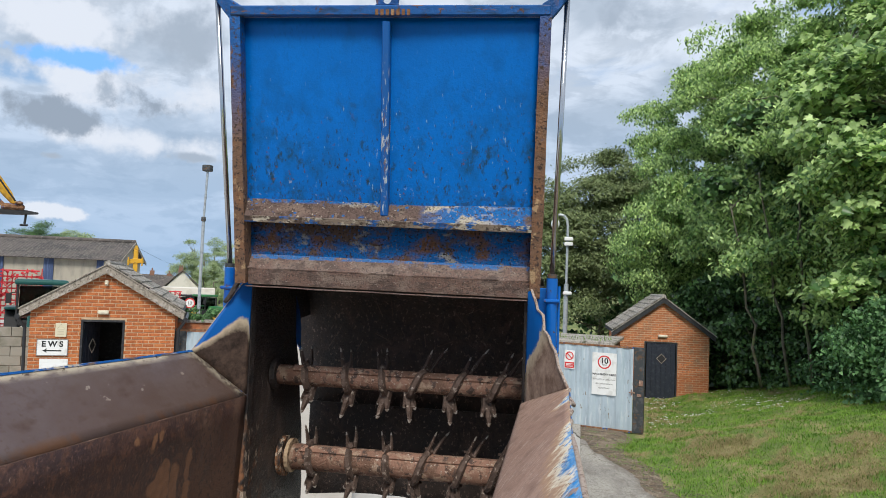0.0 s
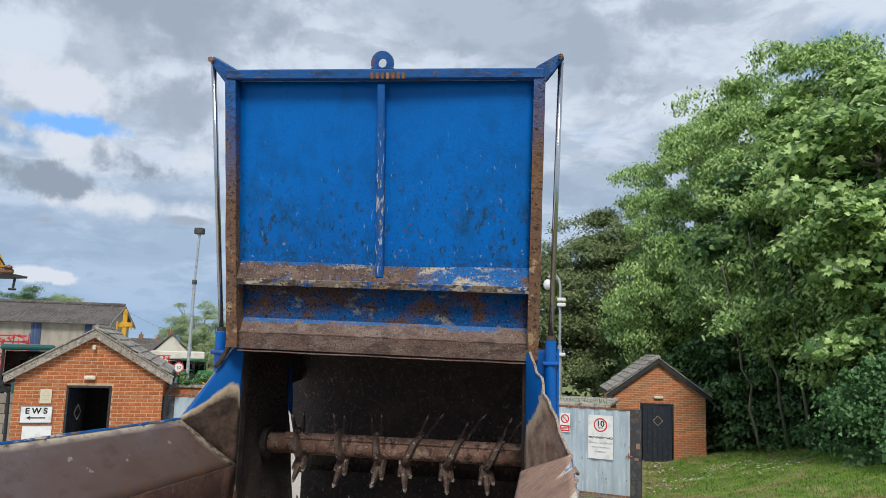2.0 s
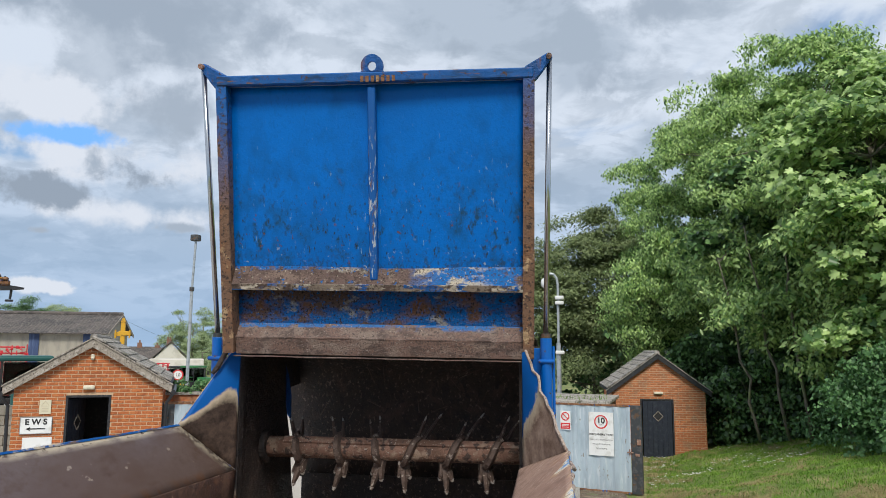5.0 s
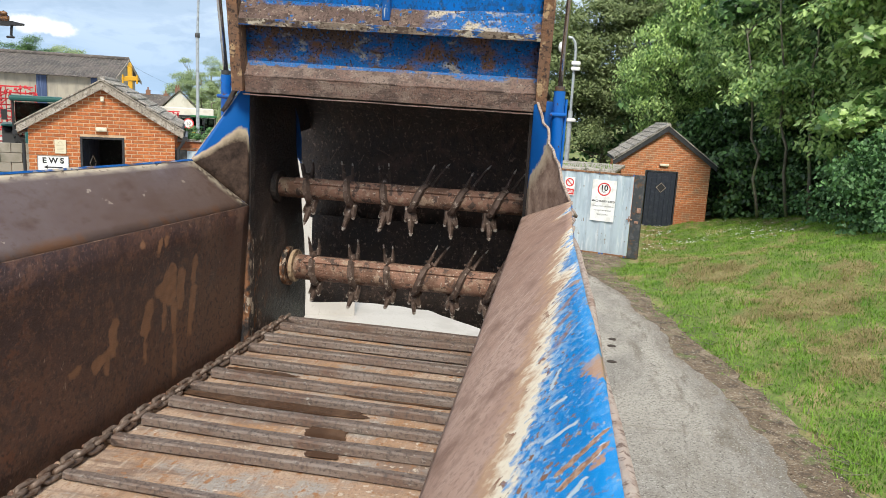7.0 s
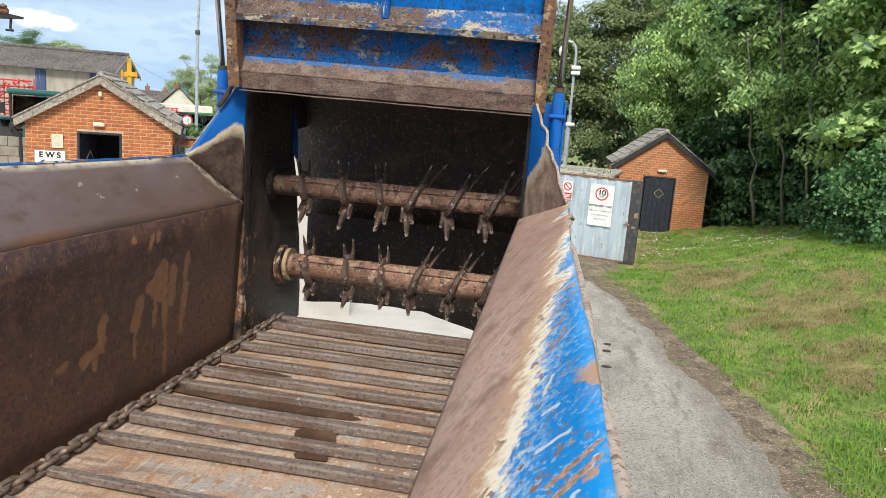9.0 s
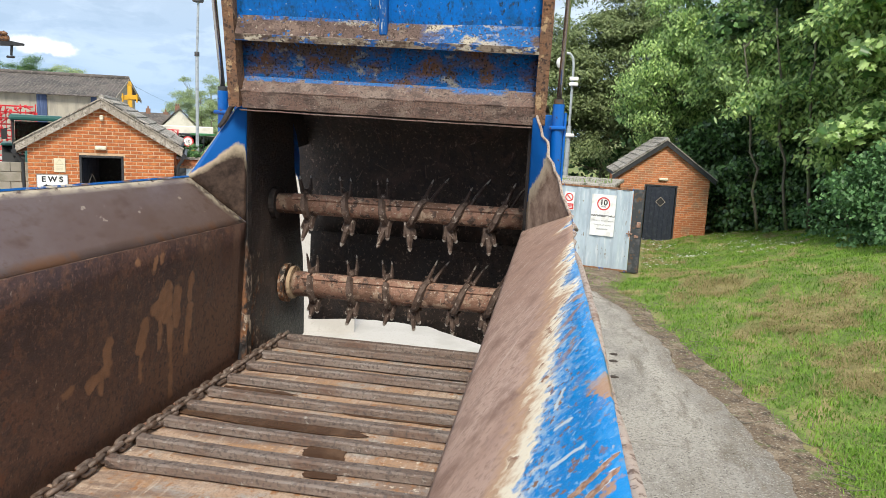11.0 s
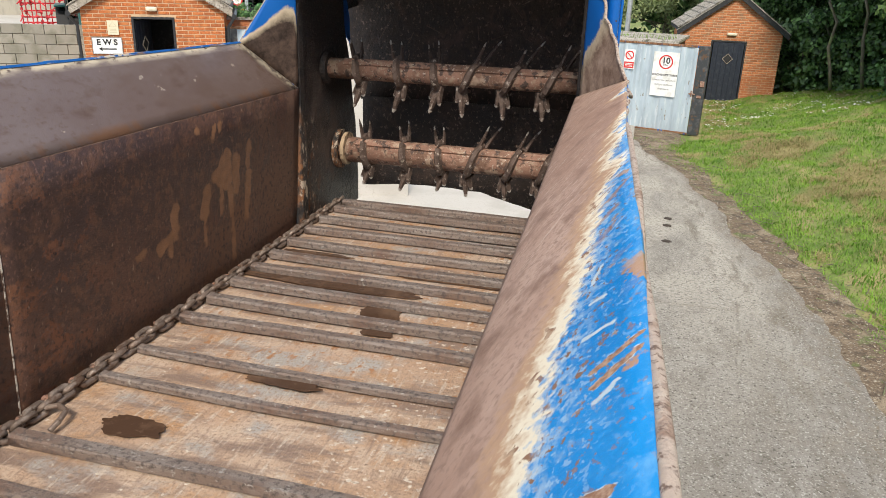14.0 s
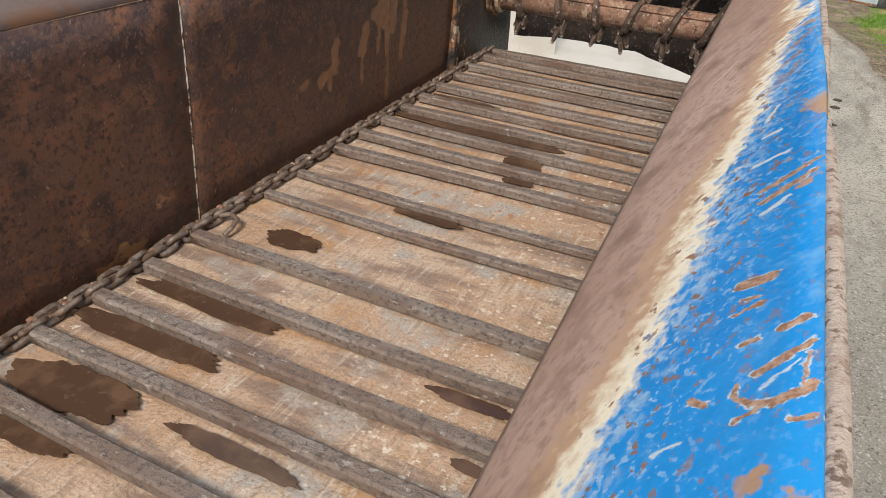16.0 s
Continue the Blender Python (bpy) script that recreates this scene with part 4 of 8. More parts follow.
def worn_flare_material():
    """Bare brown steel low down, a cream primer edge, blue paint along the crest, with scrapes."""
    m = bpy.data.materials.new("worn_blue_flare")
    m.use_nodes = True
    nt = m.node_tree
    p = nt.nodes["Principled BSDF"]
    uv = nt.nodes.new("ShaderNodeTexCoord").outputs["UV"]
    sep = nt.nodes.new("ShaderNodeSeparateXYZ")
    nt.links.new(uv, sep.inputs[0])
    pos = nt.nodes.new("ShaderNodeNewGeometry").outputs["Position"]

    def math_(op, a, b=None, clamp=False):
        n = nt.nodes.new("ShaderNodeMath")
        n.operation, n.use_clamp = op, clamp
        for i, v in enumerate((a, b)):
            if v is None:
                continue
            if isinstance(v, (int, float)):
                n.inputs[i].default_value = v
            else:
                nt.links.new(v, n.inputs[i])
        return n.outputs[0]

    def noise_(scale, detail=6.0, turn=0.0, at=(0, 0, 0)):
        mp = nt.nodes.new("ShaderNodeMapping")
        mp.inputs["Scale"].default_value, mp.inputs["Rotation"].default_value, mp.inputs["Location"].default_value = scale, (0, 0, turn), at
        nt.links.new(pos, mp.inputs["Vector"])
        n = nt.nodes.new("ShaderNodeTexNoise")
        n.inputs["Scale"].default_value, n.inputs["Detail"].default_value, n.inputs["Roughness"].default_value = 1.0, detail, 0.6
        nt.links.new(mp.outputs[0], n.inputs["Vector"])
        return n.outputs["Fac"]

    def ramp_(v, lo, hi):
        mr = nt.nodes.new("ShaderNodeMapRange")
        mr.inputs["From Min"].default_value, mr.inputs["From Max"].default_value = lo, hi
        nt.links.new(v, mr.inputs["Value"])
        return mr.outputs[0]

    def mix_(fac, a, b):
        n = nt.nodes.new("ShaderNodeMix")
        n.data_type = "RGBA"
        for v, s in ((fac, n.inputs[0]), (a, n.inputs[6]), (b, n.inputs[7])):
            if isinstance(v, tuple):
                s.default_value = (*v, 1)
            else:
                nt.links.new(v, s)
        return n.outputs[2]

    ysep = nt.nodes.new("ShaderNodeSeparateXYZ")
    nt.links.new(pos, ysep.inputs[0])
    # how high the bare steel reaches, along the body
    edge = math_("ADD", 0.48, math_("MULTIPLY", ramp_(ysep.outputs[1], 2.4, 3.0), 0.22))
    edge = math_("ADD", edge, math_("MULTIPLY", ramp_(ysep.outputs[1], 3.0, 3.5), 0.10))
    edge = math_("ADD", edge, math_("MULTIPLY", ramp_(ysep.outputs[1], 3.5, 4.2), 0.24))
    # scrapes run along the body, drifting towards the crest
    drift = math_("SUBTRACT", sep.outputs[0], math_("MULTIPLY", ysep.outputs[1], 2.0))

    def scrape(across, along, detail, at):
        cv = nt.nodes.new("ShaderNodeCombineXYZ")
        nt.links.new(math_("MULTIPLY", drift, across), cv.inputs[0])
        nt.links.new(math_("MULTIPLY", ysep.outputs[1], along), cv.inputs[1])
        cv.inputs[2].default_value = at
        n = nt.nodes.new("ShaderNodeTexNoise")
        n.inputs["Scale"].default_value, n.inputs["Detail"].default_value, n.inputs["Roughness"].default_value = 1.0, detail, 0.6
        nt.links.new(cv.outputs[0], n.inputs["Vector"])
        return n.outputs["Fac"]

    rough_end = ramp_(ysep.outputs[1], 3.3, 4.4)
    drag = scrape(2.4, 1.6, 4.0, 0.0)
    fine = scrape(11.0, 3.0, 6.0, 3.0)
    reach = math_("ADD", sep.outputs[0], math_("MULTIPLY", math_("SUBTRACT", drag, 0.5), math_("ADD", 0.30, math_("MULTIPLY", rough_end, 1.1))))
    reach = math_("ADD", reach, math_("MULTIPLY", math_("SUBTRACT", fine, 0.5), math_("ADD", 0.10, math_("MULTIPLY", rough_end, 0.45))))
    reach = math_("ADD", reach, math_("MULTIPLY", math_("SUBTRACT", noise_((70, 60, 70), 7.0), 0.5), 0.26))
    over = math_("SUBTRACT", reach, edge)
    far_part = ramp_(ysep.outputs[1], 2.75, 3.4)
    steel = mix_(ramp_(noise_((1.6, 1.2, 1.6)), 0.4, 0.7), (0.37, 0.225, 0.165), (0.52, 0.365, 0.295))
    steel = mix_(ramp_(scrape(6.0, 2.6, 8.0, 20.0), 0.5, 0.70), steel, (0.325, 0.20, 0.15))
    steel = mix_(math_("MULTIPLY", ramp_(scrape(26.0, 9.0, 4.0, 25.0), 0.52, 0.72), far_part), steel, (0.56, 0.43, 0.35))
    steel = mix_(ramp_(noise_((16, 10, 16), 8.0, 0.3, (3, 9, 0)), 0.52, 0.66), steel, (0.25, 0.15, 0.11))
    steel = mix_(ramp_(noise_((110, 80, 110), 4.0, 0.3, (4, 2, 0)), 0.50, 0.66), steel, (0.30, 0.19, 0.145))
    col = mix_(ramp_(over, -0.16, -0.05), steel, (0.47, 0.29, 0.175))
    col = mix_(ramp_(over, -0.07, 0.01), col, (0.76, 0.67, 0.52))
    pit = ramp_(noise_((60, 40, 60), 4.0, 0.3, (9, 2, 0)), 0.585, 0.62)
    col = mix_(math_("MULTIPLY", pit, ramp_(over, -0.08, 0.0)), col, (0.27, 0.145, 0.085))
    paint = mix_(ramp_(noise_((3, 2, 3), 5.0), 0.42, 0.68), (0.0002, 0.205, 0.55), (0.0004, 0.265, 0.66))
    # powdery pale specks thin out away from the worn edge
    near_edge = math_("SUBTRACT", 1.0, math_("MULTIPLY", ramp_(over, 0.06, 0.40), 0.85))
    col = mix_(ramp_(over, 0.03, 0.08), col, mix_(ramp_(noise_((90, 50, 90), 4.0, 0.2), 0.42, 0.56), (0.30, 0.44, 0.60), paint))
    col = mix_(ramp_(over, 0.08, 0.20), col, paint)
    on_paint = ramp_(over, 0.04, 0.10)
    speck_p = ramp_(noise_((150, 120, 150), 5.0, 0.5, (6, 1, 0)), 0.56, 0.61)
    col = mix_(math_("MULTIPLY", math_("MULTIPLY", speck_p, near_edge), on_paint), col, (0.28, 0.45, 0.64))
    speck_b = ramp_(noise_((110, 80, 110), 5.0, 0.5, (2, 8, 0)), 0.59, 0.62)
    col = mix_(math_("MULTIPLY", math_("MULTIPLY", speck_b, math_("ADD", 0.25, near_edge)), on_paint), col, (0.24, 0.13, 0.08))
    # rusty chips with a pale rim, in loose swarms
    swarm = ramp_(noise_((5, 3, 5), 3.0, 0.0, (1, 4, 0)), 0.46, 0.56)
    for chip, lo in ((noise_((48, 40, 48), 6.0, 0.5, (7, 3, 0)), 0.625), (noise_((24, 15, 24), 6.0, 0.6, (3, 3, 5)), 0.665)):
        col = mix_(math_("MULTIPLY", ramp_(chip, lo - 0.015, lo), math_("MULTIPLY", swarm, on_paint)), col, (0.50, 0.50, 0.48))
        col = mix_(math_("MULTIPLY", ramp_(chip, lo, lo + 0.012), math_("MULTIPLY", swarm, on_paint)), col, (0.29, 0.15, 0.09))
    # pale cuts and torn paint along the far stretch
    place_ = math_("MULTIPLY", ramp_(noise_((3.0, 2.2, 3.0), 2.0, 0.0, (8, 1, 0)), 0.51, 0.57), far_part)
    cuts = ramp_(scrape(16.0, 4.0, 3.0, 8.0), 0.63, 0.67)
    col = mix_(math_("MULTIPLY", math_("MULTIPLY", cuts, place_), ramp_(over, 0.0, 0.12)), col, (0.56, 0.58, 0.57))
    tear = math_("MULTIPLY", ramp_(scrape(9.0, 5.0, 6.0, 44.0), 0.56, 0.59), ramp_(sep.outputs[0], 0.66, 0.88))
    col = mix_(math_("MULTIPLY", tear, place_), col, (0.34, 0.185, 0.115))
    rub = math_("MULTIPLY", ramp_(noise_((9, 7, 9), 6.0, 0.4, (2, 6, 3)), 0.61, 0.63), ramp_(sep.outputs[0], 0.74, 0.9))
    col = mix_(rub, col, (0.38, 0.23, 0.15))
    pale = ramp_(noise_((30, 22, 30), 6.0, 0.2, (5, 5, 0)), 0.54, 0.70)
    crest_side = ramp_(sep.outputs[0], 0.80, 0.96)
    col = mix_(math_("MULTIPLY", pale, math_("MULTIPLY", math_("MULTIPLY", crest_side, on_paint), 0.5)), col, (0.16, 0.40, 0.66))
    # single scars: ends as (across, along), half width in metres
    here = nt.nodes.new("ShaderNodeCombineXYZ")
    nt.links.new(math_("ADD", math_("MULTIPLY", sep.outputs[0], 0.28), math_("MULTIPLY", math_("SUBTRACT", noise_((90, 90, 90), 5.0, 0.0, (4, 4, 1)), 0.5), 0.012)), here.inputs[0])
    nt.links.new(math_("ADD", ysep.outputs[1], math_("MULTIPLY", math_("SUBTRACT", noise_((90, 90, 90), 5.0, 0.0, (1, 7, 3)), 0.5), 0.012)), here.inputs[1])

    rust_ = strokes(nt, here.outputs[0], RUST_SCARS, 0.28)
    bare = strokes(nt, here.outputs[0], PALE_SCARS, 0.28)
    col = mix_(ramp_(math_("MAXIMUM", bare, math_("SUBTRACT", math_("ADD", rust_, 0.0012), math_("MULTIPLY", ramp_(noise_((120, 120, 120), 4.0, 0.0, (8, 1, 2)), 0.42, 0.56), 0.0022))), -0.0008, 0.0008), col, (0.47, 0.55, 0.60))
    rusty = mix_(ramp_(noise_((160, 140, 160), 5.0, 0.0, (3, 1, 8)), 0.42, 0.60), (0.26, 0.13, 0.075), (0.45, 0.29, 0.20))
    col = mix_(ramp_(rust_, -0.0004, 0.0006), col, rusty)
    p.inputs["Specular IOR Level"].default_value = 0.3
    nt.links.new(col, p.inputs["Base Color"])
    gl = nt.nodes.new("ShaderNodeMapRange")
    gl.inputs["To Min"].default_value, gl.inputs["To Max"].default_value = 0.55, 0.34
    nt.links.new(ramp_(over, 0.0, 0.15), gl.inputs["Value"])
    nt.links.new(gl.outputs[0], p.inputs["Roughness"])
    b = nt.nodes.new("ShaderNodeBump")
    b.inputs["Strength"].default_value, b.inputs["Distance"].default_value = 0.14, 0.01
    nt.links.new(noise_((90, 80, 90), 8.0, 0.6), b.inputs["Height"])
    nt.links.new(b.outputs[0], p.inputs["Normal"])
    return m


flare_worn = worn_flare_material()
part("seam", sheet(lambda u, d: (-(FOLD_X + (CREST_X - FOLD_X) * u) + 0.004, SEAM_Y + d, fold_z(SEAM_Y) + (crest_z(SEAM_Y) - fold_z(SEAM_Y)) * u + 0.004), lin(0, 1, 12), [-0.003, 0.003], thick=0.002), seam_paint, spreader, "cracked pale seam")
part("fold_edge", sheet(lambda k, y: (-FOLD_X + 0.003 + 0.0022 * math.cos(k), y, fold_z(y) + 0.0022 * math.sin(k) + 0.0015 * noise.noise((y * 14, k, 0))), [math.tau * k / 6 for k in range(7)], lin(NEAR_Y, END_Y - 0.005, 90)), fold_rust, spreader, "rust-worn fold edge", smooth=True)
part("flare_board", sheet(flare(-1, END_Y, 5.33), lin(0, 1, 8), lin(0, 1, 60), thick=0.006, uv=True), flare_steel, spreader, "brown polished steel flare board", smooth=True)
part("flare_board", sheet(flare(1, 5.41, 5.05), lin(0, 1, 14), lin(0, 1, 90), thick=-0.006, uv=True), flare_worn, spreader, "blue flare board scraped down to cream primer and rust", smooth=True)
part("side_wall", sheet(lambda u, y: (WALL_X + (0.741 - 0.036 * (y - 2.4) - WALL_X) * u, y, 1.80 + 0.80 * u), lin(0, 1, 4), lin(NEAR_Y, END_Y, 20), thick=0.006), side_steel, spreader, smooth=True)
part("front_wall", block(-0.74, 0.74, NEAR_Y - 0.02, NEAR_Y - 0.012, 1.8, 2.78), side_steel, spreader)


def crest_lip(side, material, label, dents):
    """The folded rim along the crest, dented in places."""
    bm = bmesh.new()
    fn = flare(side, END_Y, 5.33 if side < 0 else 5.05)
    ring = None
    for i in range(121):
        v = i / 120
        c = Vector(fn(1.0, v))
        dent = sum(d * math.exp(-((c.y - y0) / w) ** 2) for y0, w, d in dents)
        c += Vector((-side * dent * 0.5, 0, -abs(dent) * 0.6 + 0.004 * noise.noise((c.y * 9, 0, side))))
        now = [bm.verts.new(c + Vector((side * (0.0065 if side > 0 else 0.004) * math.cos(a) + side * 0.003, 0, (0.007 if side > 0 else 0.005) * math.sin(a)))) for a in [k * math.tau / 8 for k in range(8)]]
        if ring:
            for k in range(8):
                bm.faces.new((ring[k], ring[(k + 1) % 8], now[(k + 1) % 8], now[k]))
        ring = now
    return part("crest_rim", bm, material, spreader, label, smooth=True)


rim_worn = surface("rusty_rim", (0.43, 0.34, 0.285), 0.8, layers=[((0.27, 0.175, 0.13), 24.0, 0.54, 0.72, None), ((0.46, 0.38, 0.32), 60.0, 0.54, 0.72, None), ((0.17, 0.11, 0.085), 140.0, 0.56, 0.70, None)], bump=[(90.0, 0.4), (260.0, 0.3)])
rim_blue = surface("worn_blue_rim", (0.001, 0.095, 0.34), 0.55, spec=0.3, layers=[((0.52, 0.45, 0.34), (16, 6, 16), 0.56, 0.66, 0.7), ((0.16, 0.10, 0.075), (18, 7, 18), 0.62, 0.70, None), ((0.001, 0.07, 0.26), (40, 30, 40), 0.5, 0.7, None)], bump=[(50.0, 0.2)])
part("crest_band", sheet(lambda u, v: tuple(Vector(flare(-1, END_Y, 5.33)(u, v)) + Vector((0.0055, 0, 0.005))), [0.972, 0.985, 1.0], lin(0, 1, 60), thick=0.001), rim_blue, spreader, "chipped blue and cream band along the crest")
crest_lip(-1, rim_blue, "rim with chipped blue paint", ((4.1, 0.03, 0.01), (3.4, 0.03, 0.012)))
crest_lip(1, rim_worn, "bent rusty rim", ((4.55, 0.05, 0.05), (4.32, 0.04, 0.05), (4.9, 0.08, 0.05), (4.7, 0.03, -0.03), (4.1, 0.1, 0.02), (3.0, 0.2, 0.012)))
# outer faces of the body, below the crest
for side in (-1, 1):
    part("outer_side", sheet(lambda u, y: (side * ((CREST_X if side < 0 else table(y, RIGHT_X)) + 0.004 - 0.115 * u), y, (crest_z(y) if side < 0 else table(y, RIGHT_Z)) - 0.006 - 1.1 * u), lin(0, 1, 4), lin(NEAR_Y, 5.0, 12), thick=0.005), blue_paint, spreader, "blue outer body side")

# end posts, gussets and gate guides
for side in (-1, 1):
    px = 0.715 if side < 0 else 0.655
    part("end_post", block(side * px - 0.028, side * px + 0.028, END_Y + 0.012, END_Y + 0.07, 1.78, 3.10, 0.006), post_steel, spreader, "scaling dark steel end post")
    if side < 0:
        a, b, c, d = Vector((-0.69, END_Y - 0.001, fold_z(5.5))), Vector((-0.882, 5.33, crest_z(5.33))), Vector((-0.705, END_Y - 0.02, 3.105)), Vector((-0.688, END_Y - 0.001, 3.10))
    else:
        a, b, c, d = Vector((0.650, 5.40, 2.55)), Vector((0.842, 5.05, 2.725)), Vector((0.664, 5.44, 3.10)), Vector((0.647, 5.45, 3.09))
    low = bmesh.new()
    grid = []
    for j in range(15):
        v = j / 14
        row = []
        for i in range(15):
            u = i / 14
            pt = a.lerp(d, v).lerp(b.lerp(c, v), u)
            jag = (0.016 * noise.noise((v * 8, side * 3, 1)) + 0.008 * noise.noise((v * 22, side * 3, 4))) * max(0, u - 0.6) * 2.5 * min(1.0, 5 * (1 - v)) if side > 0 else 0
            pt += Vector((jag, -0.012 * math.sin(math.pi * u) * math.sin(math.pi * v), jag * 0.4))
            row.append(low.verts.new(pt))
        grid.append(row)
    lay = low.loops.layers.uv.new("UVMap")
    for j in range(14):
        for i in range(14):
            f = low.faces.new((grid[j][i], grid[j][i + 1], grid[j + 1][i + 1], grid[j + 1][i]))
            for lp, (p_, q_) in zip(f.loops, ((i, j), (i + 1, j), (i + 1, j + 1), (i, j + 1))):
                lp[lay].uv = (p_ / 14, q_ / 14)
    edge_line = [grid[j][14].co.copy() for j in range(15)]
    low.normal_update()
    bmesh.ops.solidify(low, geom=low.faces[:], thickness=0.006)
    part("gusset", low, blue_paint, spreader, "gusset plate, blue above and worn brown below", smooth=True)
    rim = bmesh.new()
    for p_, q_ in zip(edge_line, edge_line[1:]):
        rod(p_, q_, 0.0035 if side < 0 else 0.006, rim, 6)
    part("gusset_rim", rim, rim_worn, spreader, "rusty gusset edge")


def gusset_material(name, high, fall, power, dark, light):
    """Blue paint above a worn patch; high and fall: where the patch ends, from the inner edge outwards."""
    m = bpy.data.materials.new(name)
    m.use_nodes = True
    nt = m.node_tree
    p = nt.nodes["Principled BSDF"]
    p.inputs["Roughness"].default_value, p.inputs["Specular IOR Level"].default_value = 0.55, 0.25
    uv = nt.nodes.new("ShaderNodeTexCoord").outputs["UV"]
    sep = nt.nodes.new("ShaderNodeSeparateXYZ")
    nt.links.new(uv, sep.inputs[0])
    n = nt.nodes.new("ShaderNodeTexNoise")
    n.inputs["Scale"].default_value, n.inputs["Detail"].default_value, n.inputs["Roughness"].default_value = 14.0, 10.0, 0.7
    pos = nt.nodes.new("ShaderNodeNewGeometry").outputs["Position"]
    nt.links.new(pos, n.inputs["Vector"])

    def math_(op, a, b):
        k = nt.nodes.new("ShaderNodeMath")
        k.operation = op
        for i, v in enumerate((a, b)):
            if isinstance(v, (int, float)):
                k.inputs[i].default_value = v
            else:
                nt.links.new(v, k.inputs[i])
        return k.outputs[0]

    # worn patch bounded by a curve: height over distance from the inner edge
    u = sep.outputs[0]
    lim = math_("SUBTRACT", high, math_("MULTIPLY", math_("POWER", u, power), fall))
    lim = math_("SUBTRACT", lim, math_("MULTIPLY", math_("POWER", math_("MAXIMUM", math_("SUBTRACT", 0.10, u), 0.0), 2.0), 12.0))
    over = math_("ADD", math_("SUBTRACT", sep.outputs[1], lim), math_("MULTIPLY", math_("SUBTRACT", n.outputs["Fac"], 0.5), 0.34 if fall < 0 else 0.16))

    def ramp(lo, hi):
        mr = nt.nodes.new("ShaderNodeMapRange")
        mr.inputs["From Min"].default_value, mr.inputs["From Max"].default_value = lo, hi
        nt.links.new(over, mr.inputs["Value"])
        return mr.outputs[0]

    def mix(fac, a, b):
        k = nt.nodes.new("ShaderNodeMix")
        k.data_type = "RGBA"
        nt.links.new(fac, k.inputs[0])
        for v, s in ((a, k.inputs[6]), (b, k.inputs[7])):
            if isinstance(v, tuple):
                s.default_value = (*v, 1)
            else:
                nt.links.new(v, s)
        return k.outputs[2]

    spread = nt.nodes.new("ShaderNodeMapRange")
    spread.inputs["From Min"].default_value, spread.inputs["From Max"].default_value = 0.36, 0.64
    nt.links.new(n.outputs["Fac"], spread.inputs["Value"])
    col = mix(spread.outputs[0], dark, light)
    col = mix(ramp(-0.12 if fall > 0 else -0.17, -0.01), col, (0.50, 0.41, 0.29))
    col = mix(ramp(0.0, 0.035), col, (0.001, 0.095, 0.36))
    nt.links.new(col, p.inputs["Base Color"])
    return m


gusset_mats = [gusset_material("gusset_paint", 0.62, 0.58, 2.6, (0.02, 0.013, 0.01), (0.11, 0.072, 0.054)), gusset_material("worn_gusset_paint", 0.40, -0.22, 1.0, (0.14, 0.085, 0.062), (0.40, 0.29, 0.225))]
plates = [ob for ob in spreader.children if ob.name.startswith("gusset") and not ob.name.startswith("gusset_rim")]
for ob, gm in zip(sorted(plates, key=lambda o: o.data.vertices[0].co.x), gusset_mats):
    ob.data.materials[0] = gm
weld_scar = surface("scraped_weld", (0.42, 0.36, 0.28), 0.6, layers=[((0.002, 0.10, 0.38), (20, 9, 20), 0.5, 0.58, 0.5), ((0.12, 0.075, 0.055), (60, 40, 60), 0.52, 0.66, None)])
part("weld_line", rod((-0.69, END_Y - 0.006, fold_z(5.5) + 0.004), (-0.882, 5.33, crest_z(5.33) + 0.002), 0.0045, None, 8), weld_scar, spreader, "scraped weld line")
part("weld_line", rod((0.650, 5.396, 2.553), (0.842, 5.05, 2.727), 0.0045, None, 8), weld_scar, spreader, "scraped weld line")

part("bent_strap", sweep([(-0.700, 5.455, 3.125), (-0.715, 5.45, 3.10), (-0.735, 5.44, 3.06), (-0.752, 5.425, 3.015), (-0.77, 5.41, 2.985)], (0.006, 0.008, 0.008, 0.008, 0.006), 6, flat=1.6), post_steel, spreader, "bent rusty strap", smooth=True)
# beater chamber, its steel colours darkened to hold the shade inside
part("chamber_side", plate([(-0.735, END_Y + 0.074, 1.75), (-0.735, END_Y + 0.074, 3.12), (-0.735, 6.20, 3.12), (-0.735, 6.21, 2.78), (-0.735, 6.28, 2.60), (-0.735, 6.325, 2.36), (-0.735, 6.36, 2.25), (-0.735, 6.40, 1.92), (-0.735, 6.40, 1.75)], 0.010, axis=(1, 0, 0)), chamber_scale_shade, spreader, "scabby chamber side with rust scale, steel darkened for shade")
part("chamber_side", block(0.685, 0.70, END_Y + 0.074, 6.43, 1.75, 3.12), chamber_steel_shade, spreader)
prof = [(6.45, 2.362), (6.455, 2.55), (6.46, 2.76), (6.42, 2.98), (6.3, 3.09), (6.0, 3.15), (5.62, 3.16)]
HOOD_LEFT = ((2.3, -0.712), (2.362, -0.724), (2.6, -0.782), (2.70, -0.802), (2.76, -0.818), (3.3, -0.82))


def hood(u, k):
    yy, zz = prof[int(k)]
    left_ = table(zz, HOOD_LEFT)
    return (left_ + (0.684 - left_) * u, yy, zz)


